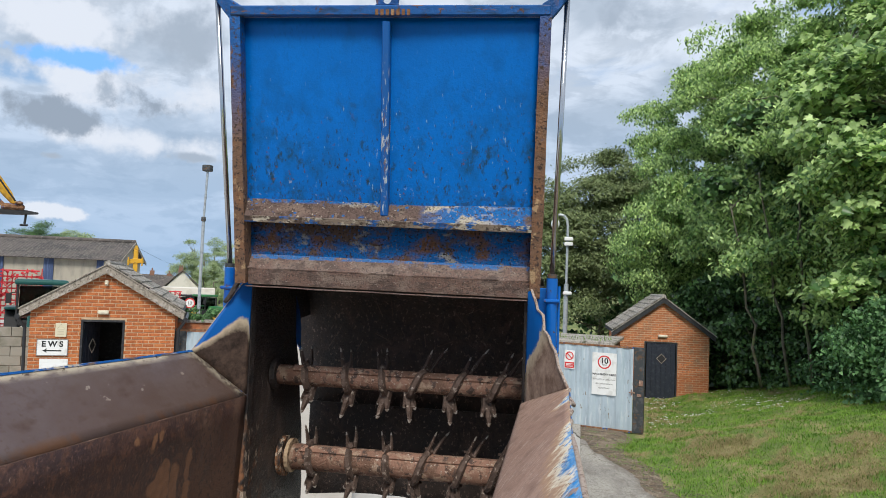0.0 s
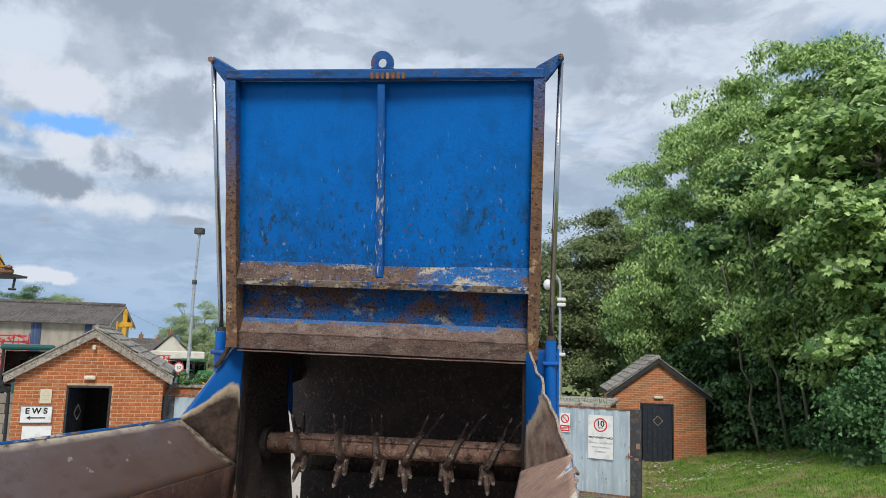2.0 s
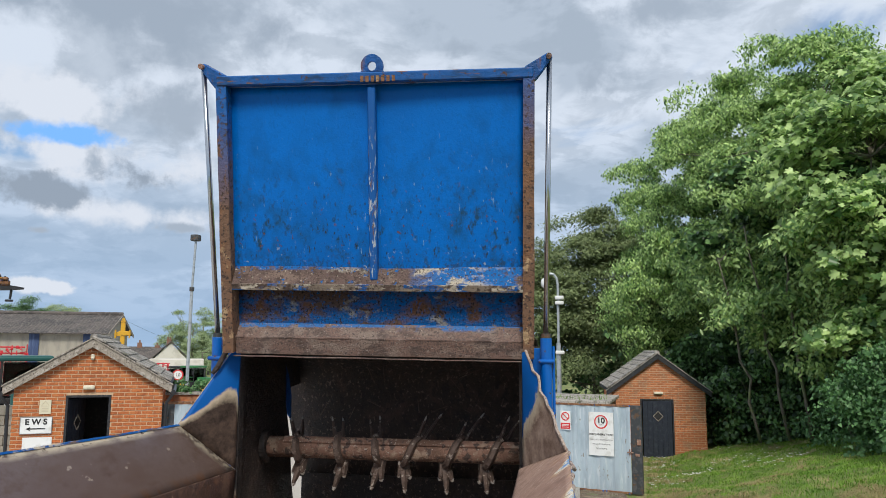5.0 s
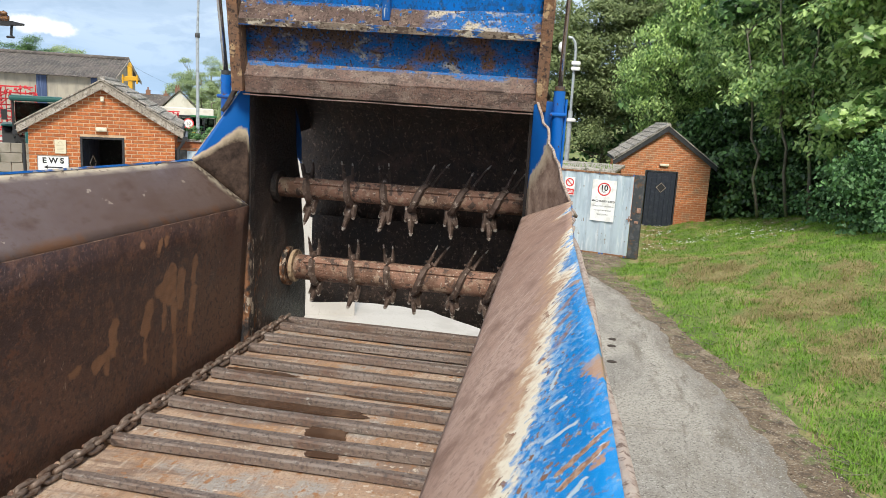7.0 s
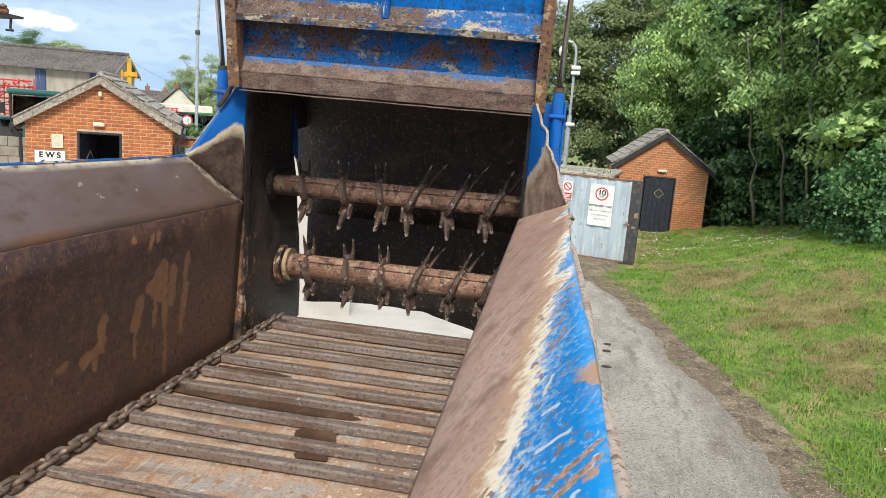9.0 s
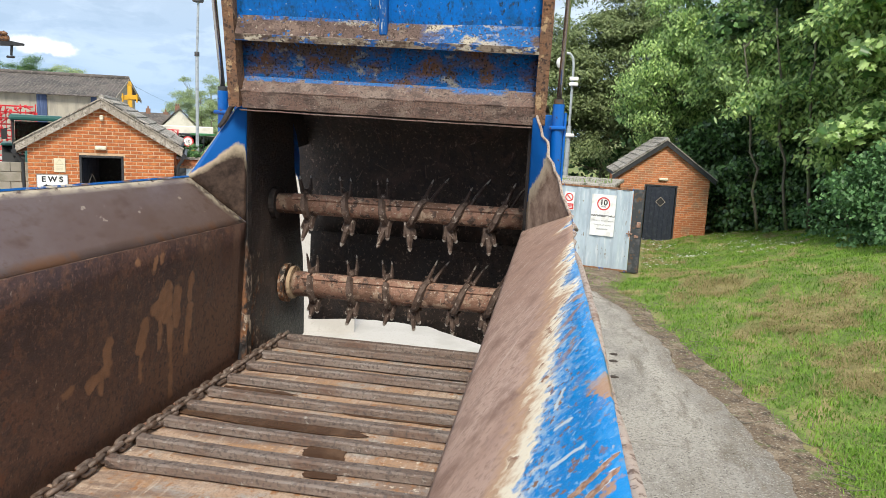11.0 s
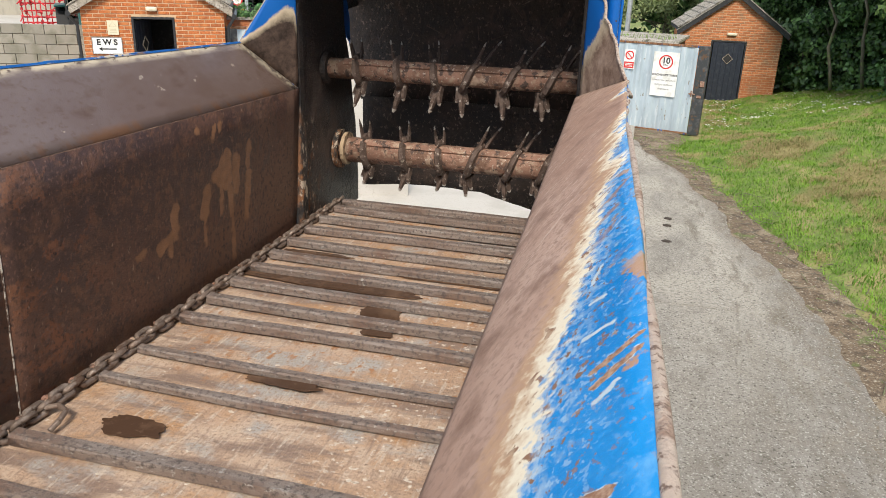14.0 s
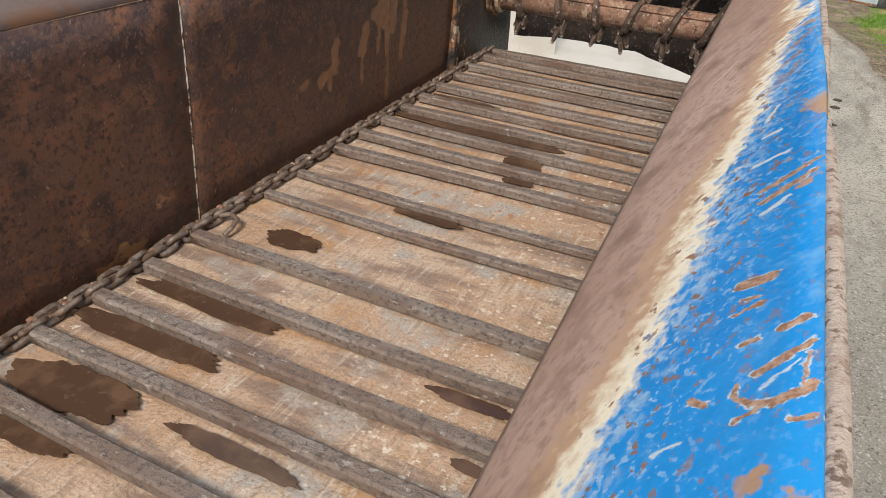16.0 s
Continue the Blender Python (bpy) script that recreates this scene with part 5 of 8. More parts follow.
part("hood_top", sheet(hood, lin(0, 1, 12), [0, 1, 2, 3, 4, 5, 6], thick=0.008), chamber_steel_shade, spreader, "rear hood caked with muck, steel darkened for shade", smooth=True)
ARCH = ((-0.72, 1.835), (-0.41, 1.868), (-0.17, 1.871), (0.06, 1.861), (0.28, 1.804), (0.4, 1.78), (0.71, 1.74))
part("rear_board", sheet(lambda x, v: (x, 6.425 - 0.005 * v, 2.385 + (table(x, ARCH) + 0.006 * noise.noise((x * 12, 0, 0)) - 2.385) * v), lin(-0.702, 0.684, 40), lin(0, 1, 6), thick=-0.012), chamber_steel_shade, spreader, "lower rear board with a worn arched edge, steel darkened for shade")
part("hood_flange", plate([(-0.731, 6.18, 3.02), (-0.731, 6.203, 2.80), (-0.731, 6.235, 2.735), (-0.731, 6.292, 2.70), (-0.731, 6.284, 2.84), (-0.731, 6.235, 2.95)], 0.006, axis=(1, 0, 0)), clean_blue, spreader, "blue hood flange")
part("chamber_corner", plate([(-0.739, 6.205, 3.12), (-0.739, 6.46, 3.12), (-0.739, 6.46, 2.90), (-0.739, 6.27, 2.88), (-0.739, 6.24, 2.96), (-0.739, 6.215, 3.02)], 0.006, axis=(1, 0, 0)), chamber_steel_shade, spreader, "chamber corner plate, steel darkened for shade")
straws = bmesh.new()
rs = random.Random(5)
for k in range(16):
    x, z = rs.uniform(-0.55, 0.6), rs.uniform(2.75, 3.02)
    a = rs.uniform(-1.2, 1.2)
    ln = rs.uniform(0.03, 0.11)
    rod((x, 6.40, z), (x + ln * math.sin(a), 6.40, z - ln * math.cos(a)), 0.0028, straws, 4)
tagged(part("stuck_straw", straws, tine_steel, spreader, "dry straw stuck to the hood"), kind="stuff")


def rotor(name, y, z, r, x0, x1, tines, seed, twist, label):
    """A beater: a shaft with forked tines set in a spiral."""
    rot = thing(name, label, "beater")
    sh = rod((x0, y, z), (x1, y, z), r, None, 24)
    part("shaft", sh, rust_steel, rot, "rusty tube shaft", smooth=True)
    part("end_flange", rod((x0 - 0.018, y, z), (x0 + 0.012, y, z), r * 1.55, None, 24), post_steel, rot)
    part("end_flange", rod((x1 - 0.012, y, z), (x1 + 0.018, y, z), r * 1.55, None, 24), post_steel, rot)
    key = block(x0 + 0.1, x1 - 0.02, -0.02, 0.02, r - 0.008, r + 0.008, 0.002)
    part("shaft_rib", key, rust_steel, rot, m=Matrix.Translation((0, y, z)) @ Matrix.Rotation(0.7, 4, "X"))
    rr = random.Random(seed)
    for k, x in enumerate(tines):
        hand = -1 if k < 3 else 1
        tine_x = 0.005 if hand < 0 else 0.050          # the strap slants across the shaft
        low_x = 0.030 if hand < 0 else -0.040
        turn_ = twist + rr.uniform(-0.10, 0.10)
        strap = []
        for q in range(8):
            f = q / 7
            a = turn_ + radians(96 - 190 * f)
            strap.append((x + tine_x + (low_x - tine_x) * f, y - (r + 0.010) * math.cos(a), z + (r + 0.010) * math.sin(a)))
        tine = part("tine", sweep(strap, [0.021, 0.024, 0.026, 0.027, 0.027, 0.027, 0.026, 0.024], 6, flat=0.75), tine_steel, rot)
        top_, low_ = Vector(strap[0]), Vector(strap[-1])
        for q in range(2):
            f = q - 0.5
            ln = rr.uniform(0.08, 0.115) * (1.0 if hand < 0 else 1.3) * (1.0 if q else 0.85)
            way = Vector(((-0.06 if hand < 0 else 0.50) + 0.10 * f, 0.15 + 0.6 * f, 1.0)).normalized()
            side_ = Vector((0.10 * hand * (f + 0.5), -0.10, 0.0))
            root = top_ + Vector((0.034 * f, 0.02 * f, 0.0))
            pts_ = [root - way * 0.012] + [root + way * ln * w_ + side_ * ln * w_ * w_ for w_ in (0.3, 0.6, 0.85)]
            prong = part("prong", sweep(pts_, (0.020, 0.017, 0.013, 0.009), 6, flat=0.6), tine_steel, tine)
            end_ = root + way * ln * 1.06 + side_ * ln * 1.1
            part("prong_tip", sweep([pts_[-1], pts_[-1].lerp(end_, 0.6), end_], (0.0091, 0.007, 0.003), 6, flat=0.6), worn_tip, prong)
        fingers = 3
        for q in range(fingers):
            f = q - 1
            ln = rr.uniform(0.10, 0.13) * (1.15 if q == 1 else 0.75)
            way = Vector(((-0.30 if hand < 0 else 0.10) + 0.55 * f, -0.30, -1.0)).normalized()
            pts_ = [low_ + Vector((0.012 * f, 0.004, 0.014))] + [low_ + way * ln * w_ + Vector((-0.12 * f, 0.10, 0)) * ln * w_ * w_ for w_ in (0.35, 0.7, 0.92)]
            finger = part("finger", sweep(pts_, (0.029, 0.027, 0.020, 0.013), 6, flat=0.75), tine_steel, tine)
            part("finger_tip", sweep([pts_[-1], pts_[-1] + way * ln * 0.12], (0.0131, 0.005), 6), worn_tip, finger)
        for f in (0.32, 0.62):
            b_ = Vector(strap[0]).lerp(Vector(strap[-1]), f)
            out = Vector((0, b_.y - y, b_.z - z)).normalized()
            b_ = Vector((b_.x, y, z)) + out * (r + 0.020)
            part("bolt", rod(b_, b_ + out * 0.012, 0.010, None, 6), tine_steel, tine)
    return rot


rotor("upper_beater", 5.92, 2.60, 0.053, -0.70, 0.66, (-0.545, -0.325, -0.13, 0.06, 0.27, 0.47), 3, 0.0, "rusty horizontal beater with forked tines, upper")
rotor("lower_beater", 6.08, 2.135, 0.070, -0.70, 0.66, (-0.56, -0.335, -0.13, 0.065, 0.28, 0.46), 8, 0.05, "thick rusty horizontal beater with forked tines, lower")
part("mud_cake", rod((-0.672, 6.07, 2.142), (-0.652, 6.07, 2.142), 0.092, None, 18), dry_mud, bpy.data.objects["lower_beater"], "cake of dried mud on the flange", smooth=False)

# ---- rear gate, raised ----
gate_m = pose(-0.008, 5.472, 3.074, 11.8, 0.76, 2.7) @ Matrix.Diagonal((0.962, 1, 1, 1))
gate = thing("slurry_gate", "blue steel rear gate with rusty lower edge, raised", "gate", gate_m)
GW, GH = 0.728, 1.228
panel = sheet(lambda x, z: (x, 0.012 * noise.noise((x * 1.2, z * 1.2, 2)), z), lin(-0.695, 0.695, 30), lin(0.31, GH - 0.02, 26), thick=0.006)
part("upper_panel", panel, blue_gate, gate, "blue painted gate panel with scratches and rust spots", smooth=True)
part("lower_panel", sheet(lambda x, z: (x, 0.03 + 0.004 * noise.noise((x * 3, z * 5, 2)), z), lin(-0.69, 0.69, 30), lin(0.02, 0.315, 10), thick=0.006), worn_blue, gate, "lower gate panel with paint worn to brown", smooth=True)
gate_side = surface("rusty_blue_channel", (0.001, 0.085, 0.32), 0.5, layers=[((0.001, 0.06, 0.22), (9, 9, 5), 0.5, 0.7, None), ((0.17, 0.085, 0.045), (14, 14, 3.0), 0.62, 0.78, 0.8), ((0.06, 0.03, 0.02), 28.0, 0.66, 0.78, 0.8)], bump=[(50.0, 0.4)])
rail_blue = surface("blue_rail_paint", (0.001, 0.085, 0.31), 0.5, layers=[((0.004, 0.045, 0.14), (9, 9, 30), 0.5, 0.7, None), ((0.19, 0.09, 0.045), (12, 12, 50), 0.64, 0.78, 0.85), ((0.08, 0.04, 0.025), (40, 40, 40), 0.64, 0.78, 0.8)], bump=[(40.0, 0.3)])
rusty_channel = surface("rust_brown_channel", (0.22, 0.105, 0.05), 0.85, layers=[((0.12, 0.055, 0.03), (14, 14, 5), 0.45, 0.65, None), ((0.36, 0.22, 0.12), (30, 30, 10), 0.58, 0.7, None), ((0.01, 0.1, 0.38), (10, 10, 6), 0.66, 0.70, 0.5)], bump=[(45.0, 0.6)])
channel_mats = []
for low_end, name_ in ((3.72, "channel_paint_rusted_low"), (3.92, "channel_paint_rusted_high")):
    channel_mats.append(surface(name_, (0.001, 0.10, 0.36), 0.5, layers=[((0.001, 0.07, 0.26), (9, 9, 6), 0.5, 0.7, None), ((0.15, 0.07, 0.04), (16, 16, 9), 0.60, 0.70, 0.8), ((0.165, 0.092, 0.056), (7, 7, 7), 0.10, 0.34, 0.85, (2, 2.9, 3.0, low_end, low_end + 0.42)),
                                ((0.21, 0.105, 0.055), (18, 18, 12), 0.50, 0.66, 0.85, (2, 2.9, 3.0, low_end - 0.1, low_end + 0.2)), ((0.40, 0.27, 0.15), (26, 26, 16), 0.60, 0.70, 0.85, (2, 2.9, 3.0, 3.5, 3.7)), ((0.05, 0.03, 0.024), (60, 60, 60), 0.56, 0.70, None)], bump=[(45.0, 0.5), (130.0, 0.3)]))
part("top_rail", block(-GW, GW, -0.055, 0.03, GH - 0.018, GH + 0.025, 0.005), rail_blue, gate, "blue top rail with rust")
for side in (-1, 1):
    corners = ((-0.025, -0.05), (0.025, -0.05), (0.025, 0.03), (-0.025, 0.03), (-0.025, -0.05))

    def channel(k, z, side=side):
        cx, cy = corners[int(k)]
        return (side * 0.708 + cx + 0.004 * noise.noise((z * 6, side * 3, cx * 30)) * smooth_step(1.0, 0.5, z), cy + 0.004 * noise.noise((z * 8, side, cy * 20)), z)
    cbm = sheet(channel, [0, 1, 2, 3, 4], lin(0.008, GH - 0.02, 44))
    bmesh.ops.remove_doubles(cbm, verts=cbm.verts[:], dist=0.0005)
    bmesh.ops.holes_fill(cbm, edges=cbm.edges)
    part("side_channel", cbm, channel_mats[side > 0], gate, "side channel, blue above and rusted below")
part("centre_rib", block(-0.018, 0.018, -0.045, -0.002, 0.345, GH - 0.038, 0.005), surface("scraped_rib", (0.001, 0.09, 0.34), 0.45, layers=[((0.42, 0.46, 0.50), (90, 90, 9), 0.58, 0.66, None, (2, 3.3, 3.35, 3.85, 4.1)), ((0.13, 0.07, 0.045), (40, 40, 10), 0.60, 0.74, 0.8, (2, 3.3, 3.35, 3.8, 4.05))]), gate, "scraped blue centre rib")
part("ledge", plate([(-0.68, 0.0, 0.405), (0.685, 0.0, 0.405), (0.685, -0.055, 0.325), (-0.68, -0.055, 0.325)], 0.008, bevel=0.002), worn_edge, gate, "scraped sloping ledge")
part("ledge_lip", plate([(-0.68, -0.057, 0.327), (0.685, -0.057, 0.327), (0.685, -0.05, 0.298), (-0.68, -0.05, 0.298)], 0.008), lip_paint, gate, "scraped ledge lip, cream and blue")
part("bottom_slope", plate([(-0.68, 0.028, 0.135), (0.69, 0.028, 0.135), (0.69, -0.02, 0.075), (-0.68, -0.02, 0.075)], 0.006), rust_brown := surface("scoured_brown_steel", (0.158, 0.095, 0.074), 0.6, layers=[((0.20, 0.145, 0.118), (9, 9, 14), 0.46, 0.66, None), ((0.09, 0.058, 0.047), (15, 15, 24), 0.50, 0.68, None), ((0.001, 0.12, 0.38), (12, 12, 16), 0.50, 0.58, 0.5, (2, 3.176, 3.192, 3.4, 3.5), (0, 0.0, 0.25, 0.8, 0.9)), ((0.001, 0.12, 0.38), (14, 14, 20), 0.40, 0.52, 0.5, (2, 3.196, 3.202, 3.4, 3.5)), ((0.32, 0.26, 0.22), (90, 90, 110), 0.66, 0.80, None), ((0.05, 0.035, 0.03), (130, 130, 130), 0.54, 0.74, None)], bump=[(60.0, 0.35), (150.0, 0.3)]), gate, "scoured brown bottom slope")
lip = bmesh.new()
block(-0.68, 0.69, -0.026, -0.016, 0.0, 0.078, 0.002, lip)
part("bottom_lip", lip, rust_brown, gate, "scoured brown bottom lip")
part("lip_flange", sheet(lambda x, v: (x, -0.030 + 0.05 * v, -0.006 - 0.010 * v + 0.004 * noise.noise((x * 5, v, 8)) + 0.002 * noise.noise((x * 19, v, 3))), lin(-0.69, 0.69, 80), [0, 0.5, 1], thick=0.005), rust_brown, gate, "wavy rusty flange under the lip")
weld = bmesh.new()
for k in range(90):
    x = -0.675 + 1.36 * k / 89
    if noise.noise((x * 6, 0, 4)) > -0.15:
        rod((x - 0.009, -0.024, 0.078 + 0.002 * noise.noise((x * 30, 0, 0))), (x + 0.009, -0.024, 0.078 + 0.002 * noise.noise((x * 30 + 0.5, 0, 0))), 0.0045, weld, 6)
tagged(part("weld_bead", weld, rust_brown, gate, "rough weld bead"), kind="stuff")
lug_bm = bmesh.new()
outer_, inner_ = 0.052, 0.020
for k in range(24):
    a0, a1 = math.tau * k / 24, math.tau * (k + 1) / 24
    for rad_in, rad_out in ((inner_, outer_),):
        vs_ = []
        for yy in (-0.022, -0.006):
            for a_ in (a0, a1):
                for rr_ in (rad_in, rad_out):
                    vs_.append(lug_bm.verts.new((rr_ * math.cos(a_) * (1.0 if rr_ == rad_in else 1.0), yy, GH + 0.055 + rr_ * math.sin(a_))))
        v = vs_
        for quad in ((v[0], v[1], v[3], v[2]), (v[4], v[6], v[7], v[5]), (v[1], v[5], v[7], v[3]), (v[0], v[2], v[6], v[4])):
            lug_bm.faces.new(quad)
block(-0.052, 0.052, -0.022, -0.006, GH + 0.02, GH + 0.035, 0, lug_bm)
part("lifting_lug", lug_bm, gate_side, gate, "blue lifting eye")
marks = bmesh.new()
for k in range(7):
    block(-0.045 + 0.024 * k, -0.031 + 0.024 * k, -0.0585, -0.055, GH - 0.018, GH + 0.008, 0, marks)
part("welded_marks", marks, rusty_channel, gate, "row of rusty weld marks")
for side in (-1, 1):
    arm = plate([(side * 0.69, -0.05, GH - 0.02), (side * 0.69, -0.05, GH + 0.03), (side * 0.79, -0.05, GH + 0.085), (side * 0.812, -0.05, GH + 0.068), (side * 0.77, -0.05, GH + 0.012), (side * 0.735, -0.05, GH - 0.03)], 0.05, bevel=0.004, axis=(0, 1, 0))
    part("ram_bracket", arm, gate_side, gate, "blue ram bracket")
    part("bracket_pin", rod((side * 0.795, -0.07, GH + 0.068), (side * 0.795, 0.02, GH + 0.068), 0.012), rust_steel, gate)

for side in (-1, 1):
    ram = thing("hydraulic_ram", "blue hydraulic ram with chrome rod fully extended", "hydraulic ram", group="gate rams")
    rx_, ry_ = (-0.812, 5.53) if side < 0 else (0.752, 5.44)
    foot, mid, top = Vector((rx_, ry_ + 0.02, 2.2)), Vector((rx_, ry_, 3.153)), gate_m @ Vector((side * 0.797, -0.03, GH + 0.055))
    part("barrel", rod(foot, mid, 0.0245, None, 24), clean_blue, ram, "blue ram barrel", smooth=False)
    part("gland", rod(mid + Vector((0, 0, 0.001)), mid + Vector((0, 0, 0.02)), 0.0215, None, 20), dark_steel, ram)
    part("clamp", block(rx_ - 0.036, rx_ + 0.036, ry_ - 0.03, ry_ + 0.04, 3.045, 3.063, 0.006), clean_blue, ram, "blue clamp")
    part("rod", rod(mid + Vector((0, 0, 0.015)), top, 0.0118, None, 16), chrome, ram, "chrome rod", smooth=True)
    part("hose", rod((rx_ + 0.031, ry_ + 0.01, 2.4), (rx_ + 0.031, ry_ + 0.01, 3.12), 0.006), clean_blue, ram)
    sx = 0.70 if side < 0 else 0.668
    bracket = block(min(side * sx, side * (sx + 0.06)), max(side * sx, side * (sx + 0.06)), 5.535, 5.56, 2.4, 3.11, 0.003)
    part("ram_mount", bracket, clean_blue, spreader, "blue ram mount")

# ---- bars and chain on the bed ----
BAR_Y = (0.75, 0.94, 1.13, 1.32, 1.51, 1.70, 1.89, 2.08, 2.27, 2.46, 2.65, 2.84, 3.03, 3.22, 3.40, 3.59, 3.94, 4.13, 4.38, 4.56, 4.74, 4.91, 5.08, 5.26, 5.45, 5.63, 5.83, 5.95)
conveyor = thing("bed_conveyor", "chain and slat conveyor of worn grey steel bars", "conveyor")
rs = random.Random(11)
for k, y in enumerate(BAR_Y):
    w, h = (0.023, 0.032) if not (3.9 < y < 4.2) else (0.017, 0.022)
    sag, skew = rs.uniform(0.004, 0.010), rs.uniform(-0.006, 0.006)

    def bar(u, v, y=y, w=w, h=h, sag=sag, skew=skew):
        x = -0.64 + 1.28 * u
        prof_ = ((-w, 0.0), (-w, h * 0.8), (-w * 0.7, h), (w * 0.7, h), (w, h * 0.8), (w, 0.0))[int(v)]
        bend = -sag * 1.5 * math.sin(math.pi * u) * (1 if k % 3 else -0.6)
        return (x, y + prof_[0] + bend + skew * u, FLOOR_Z + 0.004 + prof_[1] + 0.0015 * noise.noise((u * 20, y * 7, v)))
    bm = sheet(bar, lin(0, 1, 22), [0, 1, 2, 3, 4, 5])
    bmesh.ops.holes_fill(bm, edges=bm.edges)
    part("slat_bar", bm, bar_steel, conveyor, smooth=False)


def chain_link():
    """One oval link of round bar, 52 mm pitch."""
    bm = bmesh.new()
    ringv, n, r = [], 18, 0.0096
    for i in range(n):
        a = math.tau * i / n
        c = Vector((0.0165 * math.cos(a), (0.019 if math.sin(a) >= 0 else -0.019) + 0.0165 * math.sin(a), 0))
        out = Vector((math.cos(a), math.sin(a), 0))
        ringv.append([bm.verts.new(c + r * (out * math.cos(b) + Vector((0, 0, 1)) * math.sin(b))) for b in [k * math.tau / 7 for k in range(7)]])
    for i in range(n):
        p_, q_ = ringv[i], ringv[(i + 1) % n]
        for k in range(7):
            bm.faces.new((p_[k], q_[k], q_[(k + 1) % 7], p_[(k + 1) % 7]))
    return mesh_of("chain_link", bm, chain_steel, True)


link = chain_link()
pitch = 0.0505
for k in range(int((5.97 - 1.0) / pitch)):
    y = 5.97 - k * pitch
    part("chain_link", link, chain_steel, conveyor, m=Matrix.Translation((-0.668 + rs.uniform(-0.004, 0.004), y, FLOOR_Z + 0.020 + rs.uniform(0, 0.004))) @ Matrix.Rotation(rs.uniform(-0.09, 0.09), 4, "Z") @ Matrix.Rotation(math.radians(45 if k % 2 else -45) + rs.uniform(-0.2, 0.2), 4, "Y"))
hook = bmesh.new()
hp = [(-0.655, 3.72, 1.865), (-0.62, 3.735, 1.872), (-0.58, 3.715, 1.873), (-0.567, 3.67, 1.868), (-0.572, 3.64, 1.856)]
for a_, b_ in zip(hp, hp[1:]):
    rod(a_, b_, 0.008, hook, 8)
part("bent_hook", hook, chain_steel, conveyor, "bent stray link end")
debris = bmesh.new()
for k in range(420):
    y = rs.uniform(1.5, 5.9)
    s = rs.uniform(0.004, 0.013)
    c = Vector((-0.725 + abs(rs.gauss(0, 0.016)), y, FLOOR_Z + s * 0.4))
    own = bmesh.new()
    bmesh.ops.create_icosphere(own, subdivisions=1, radius=s)
    _merge(own, debris, Matrix.Translation(c) @ Matrix.Rotation(rs.uniform(0, 3), 4, "Z") @ Matrix.Diagonal((1.3, 1.0, 0.6, 1)))
tagged(part("muck_crumbs", debris, rust_steel, None), "crumbs of dry muck along the bed edge", "muck", kind="stuff")


def wet_patch(x, y, rx, ry, seed):
    """A thin film of water with an uneven outline."""
    bm = bmesh.new()
    rim = []
    for k in range(72):
        a = math.tau * k / 72
        f = 1 + 0.30 * noise.noise((math.cos(a) * 1.6 + seed, math.sin(a) * 1.6, seed * 3.1)) + 0.16 * noise.noise((math.cos(a) * 5, math.sin(a) * 5 + seed, 1)) + 0.035 * noise.noise((math.cos(a) * 14, math.sin(a) * 14 + seed, 1))
        c_, s_ = math.cos(a), math.sin(a)
        rim.append((x + rx * f * math.copysign(abs(c_) ** 0.85, c_), y + ry * f * math.copysign(abs(s_) ** 0.85, s_), FLOOR_Z + 0.0075))
    ob = tagged(part("water_patch", plate(rim, -0.003), wet_floor, None), "dark shallow water lying on the bed", "puddle", group="water patches on the bed")
    return ob

# water lying on the bed: middle and half sizes
WET = ((-0.385, 3.74, 0.10, 0.045), (-0.365, 3.348, 0.255, 0.036), (-0.40, 3.16, 0.235, 0.040), (-0.43, 2.94, 0.19, 0.065), (0.03, 2.96, 0.165, 0.024), (-0.26, 4.865, 0.37, 0.046), (0.03, 4.665, 0.078, 0.055),
       (0.07, 4.50, 0.06, 0.024), (-0.07, 4.08, 0.125, 0.022), (0.41, 3.345, 0.105, 0.020), (0.49, 3.163, 0.05, 0.016), (-0.17, 5.665, 0.40, 0.045), (-0.38, 2.79, 0.11, 0.03), (0.24, 5.05, 0.28, 0.016), (-0.45, 5.18, 0.16, 0.018))
for n_, (x, y, rx, ry) in enumerate(WET):
    wet_patch(x, y, rx, ry, n_ + 1)

# ---- brick houses ----


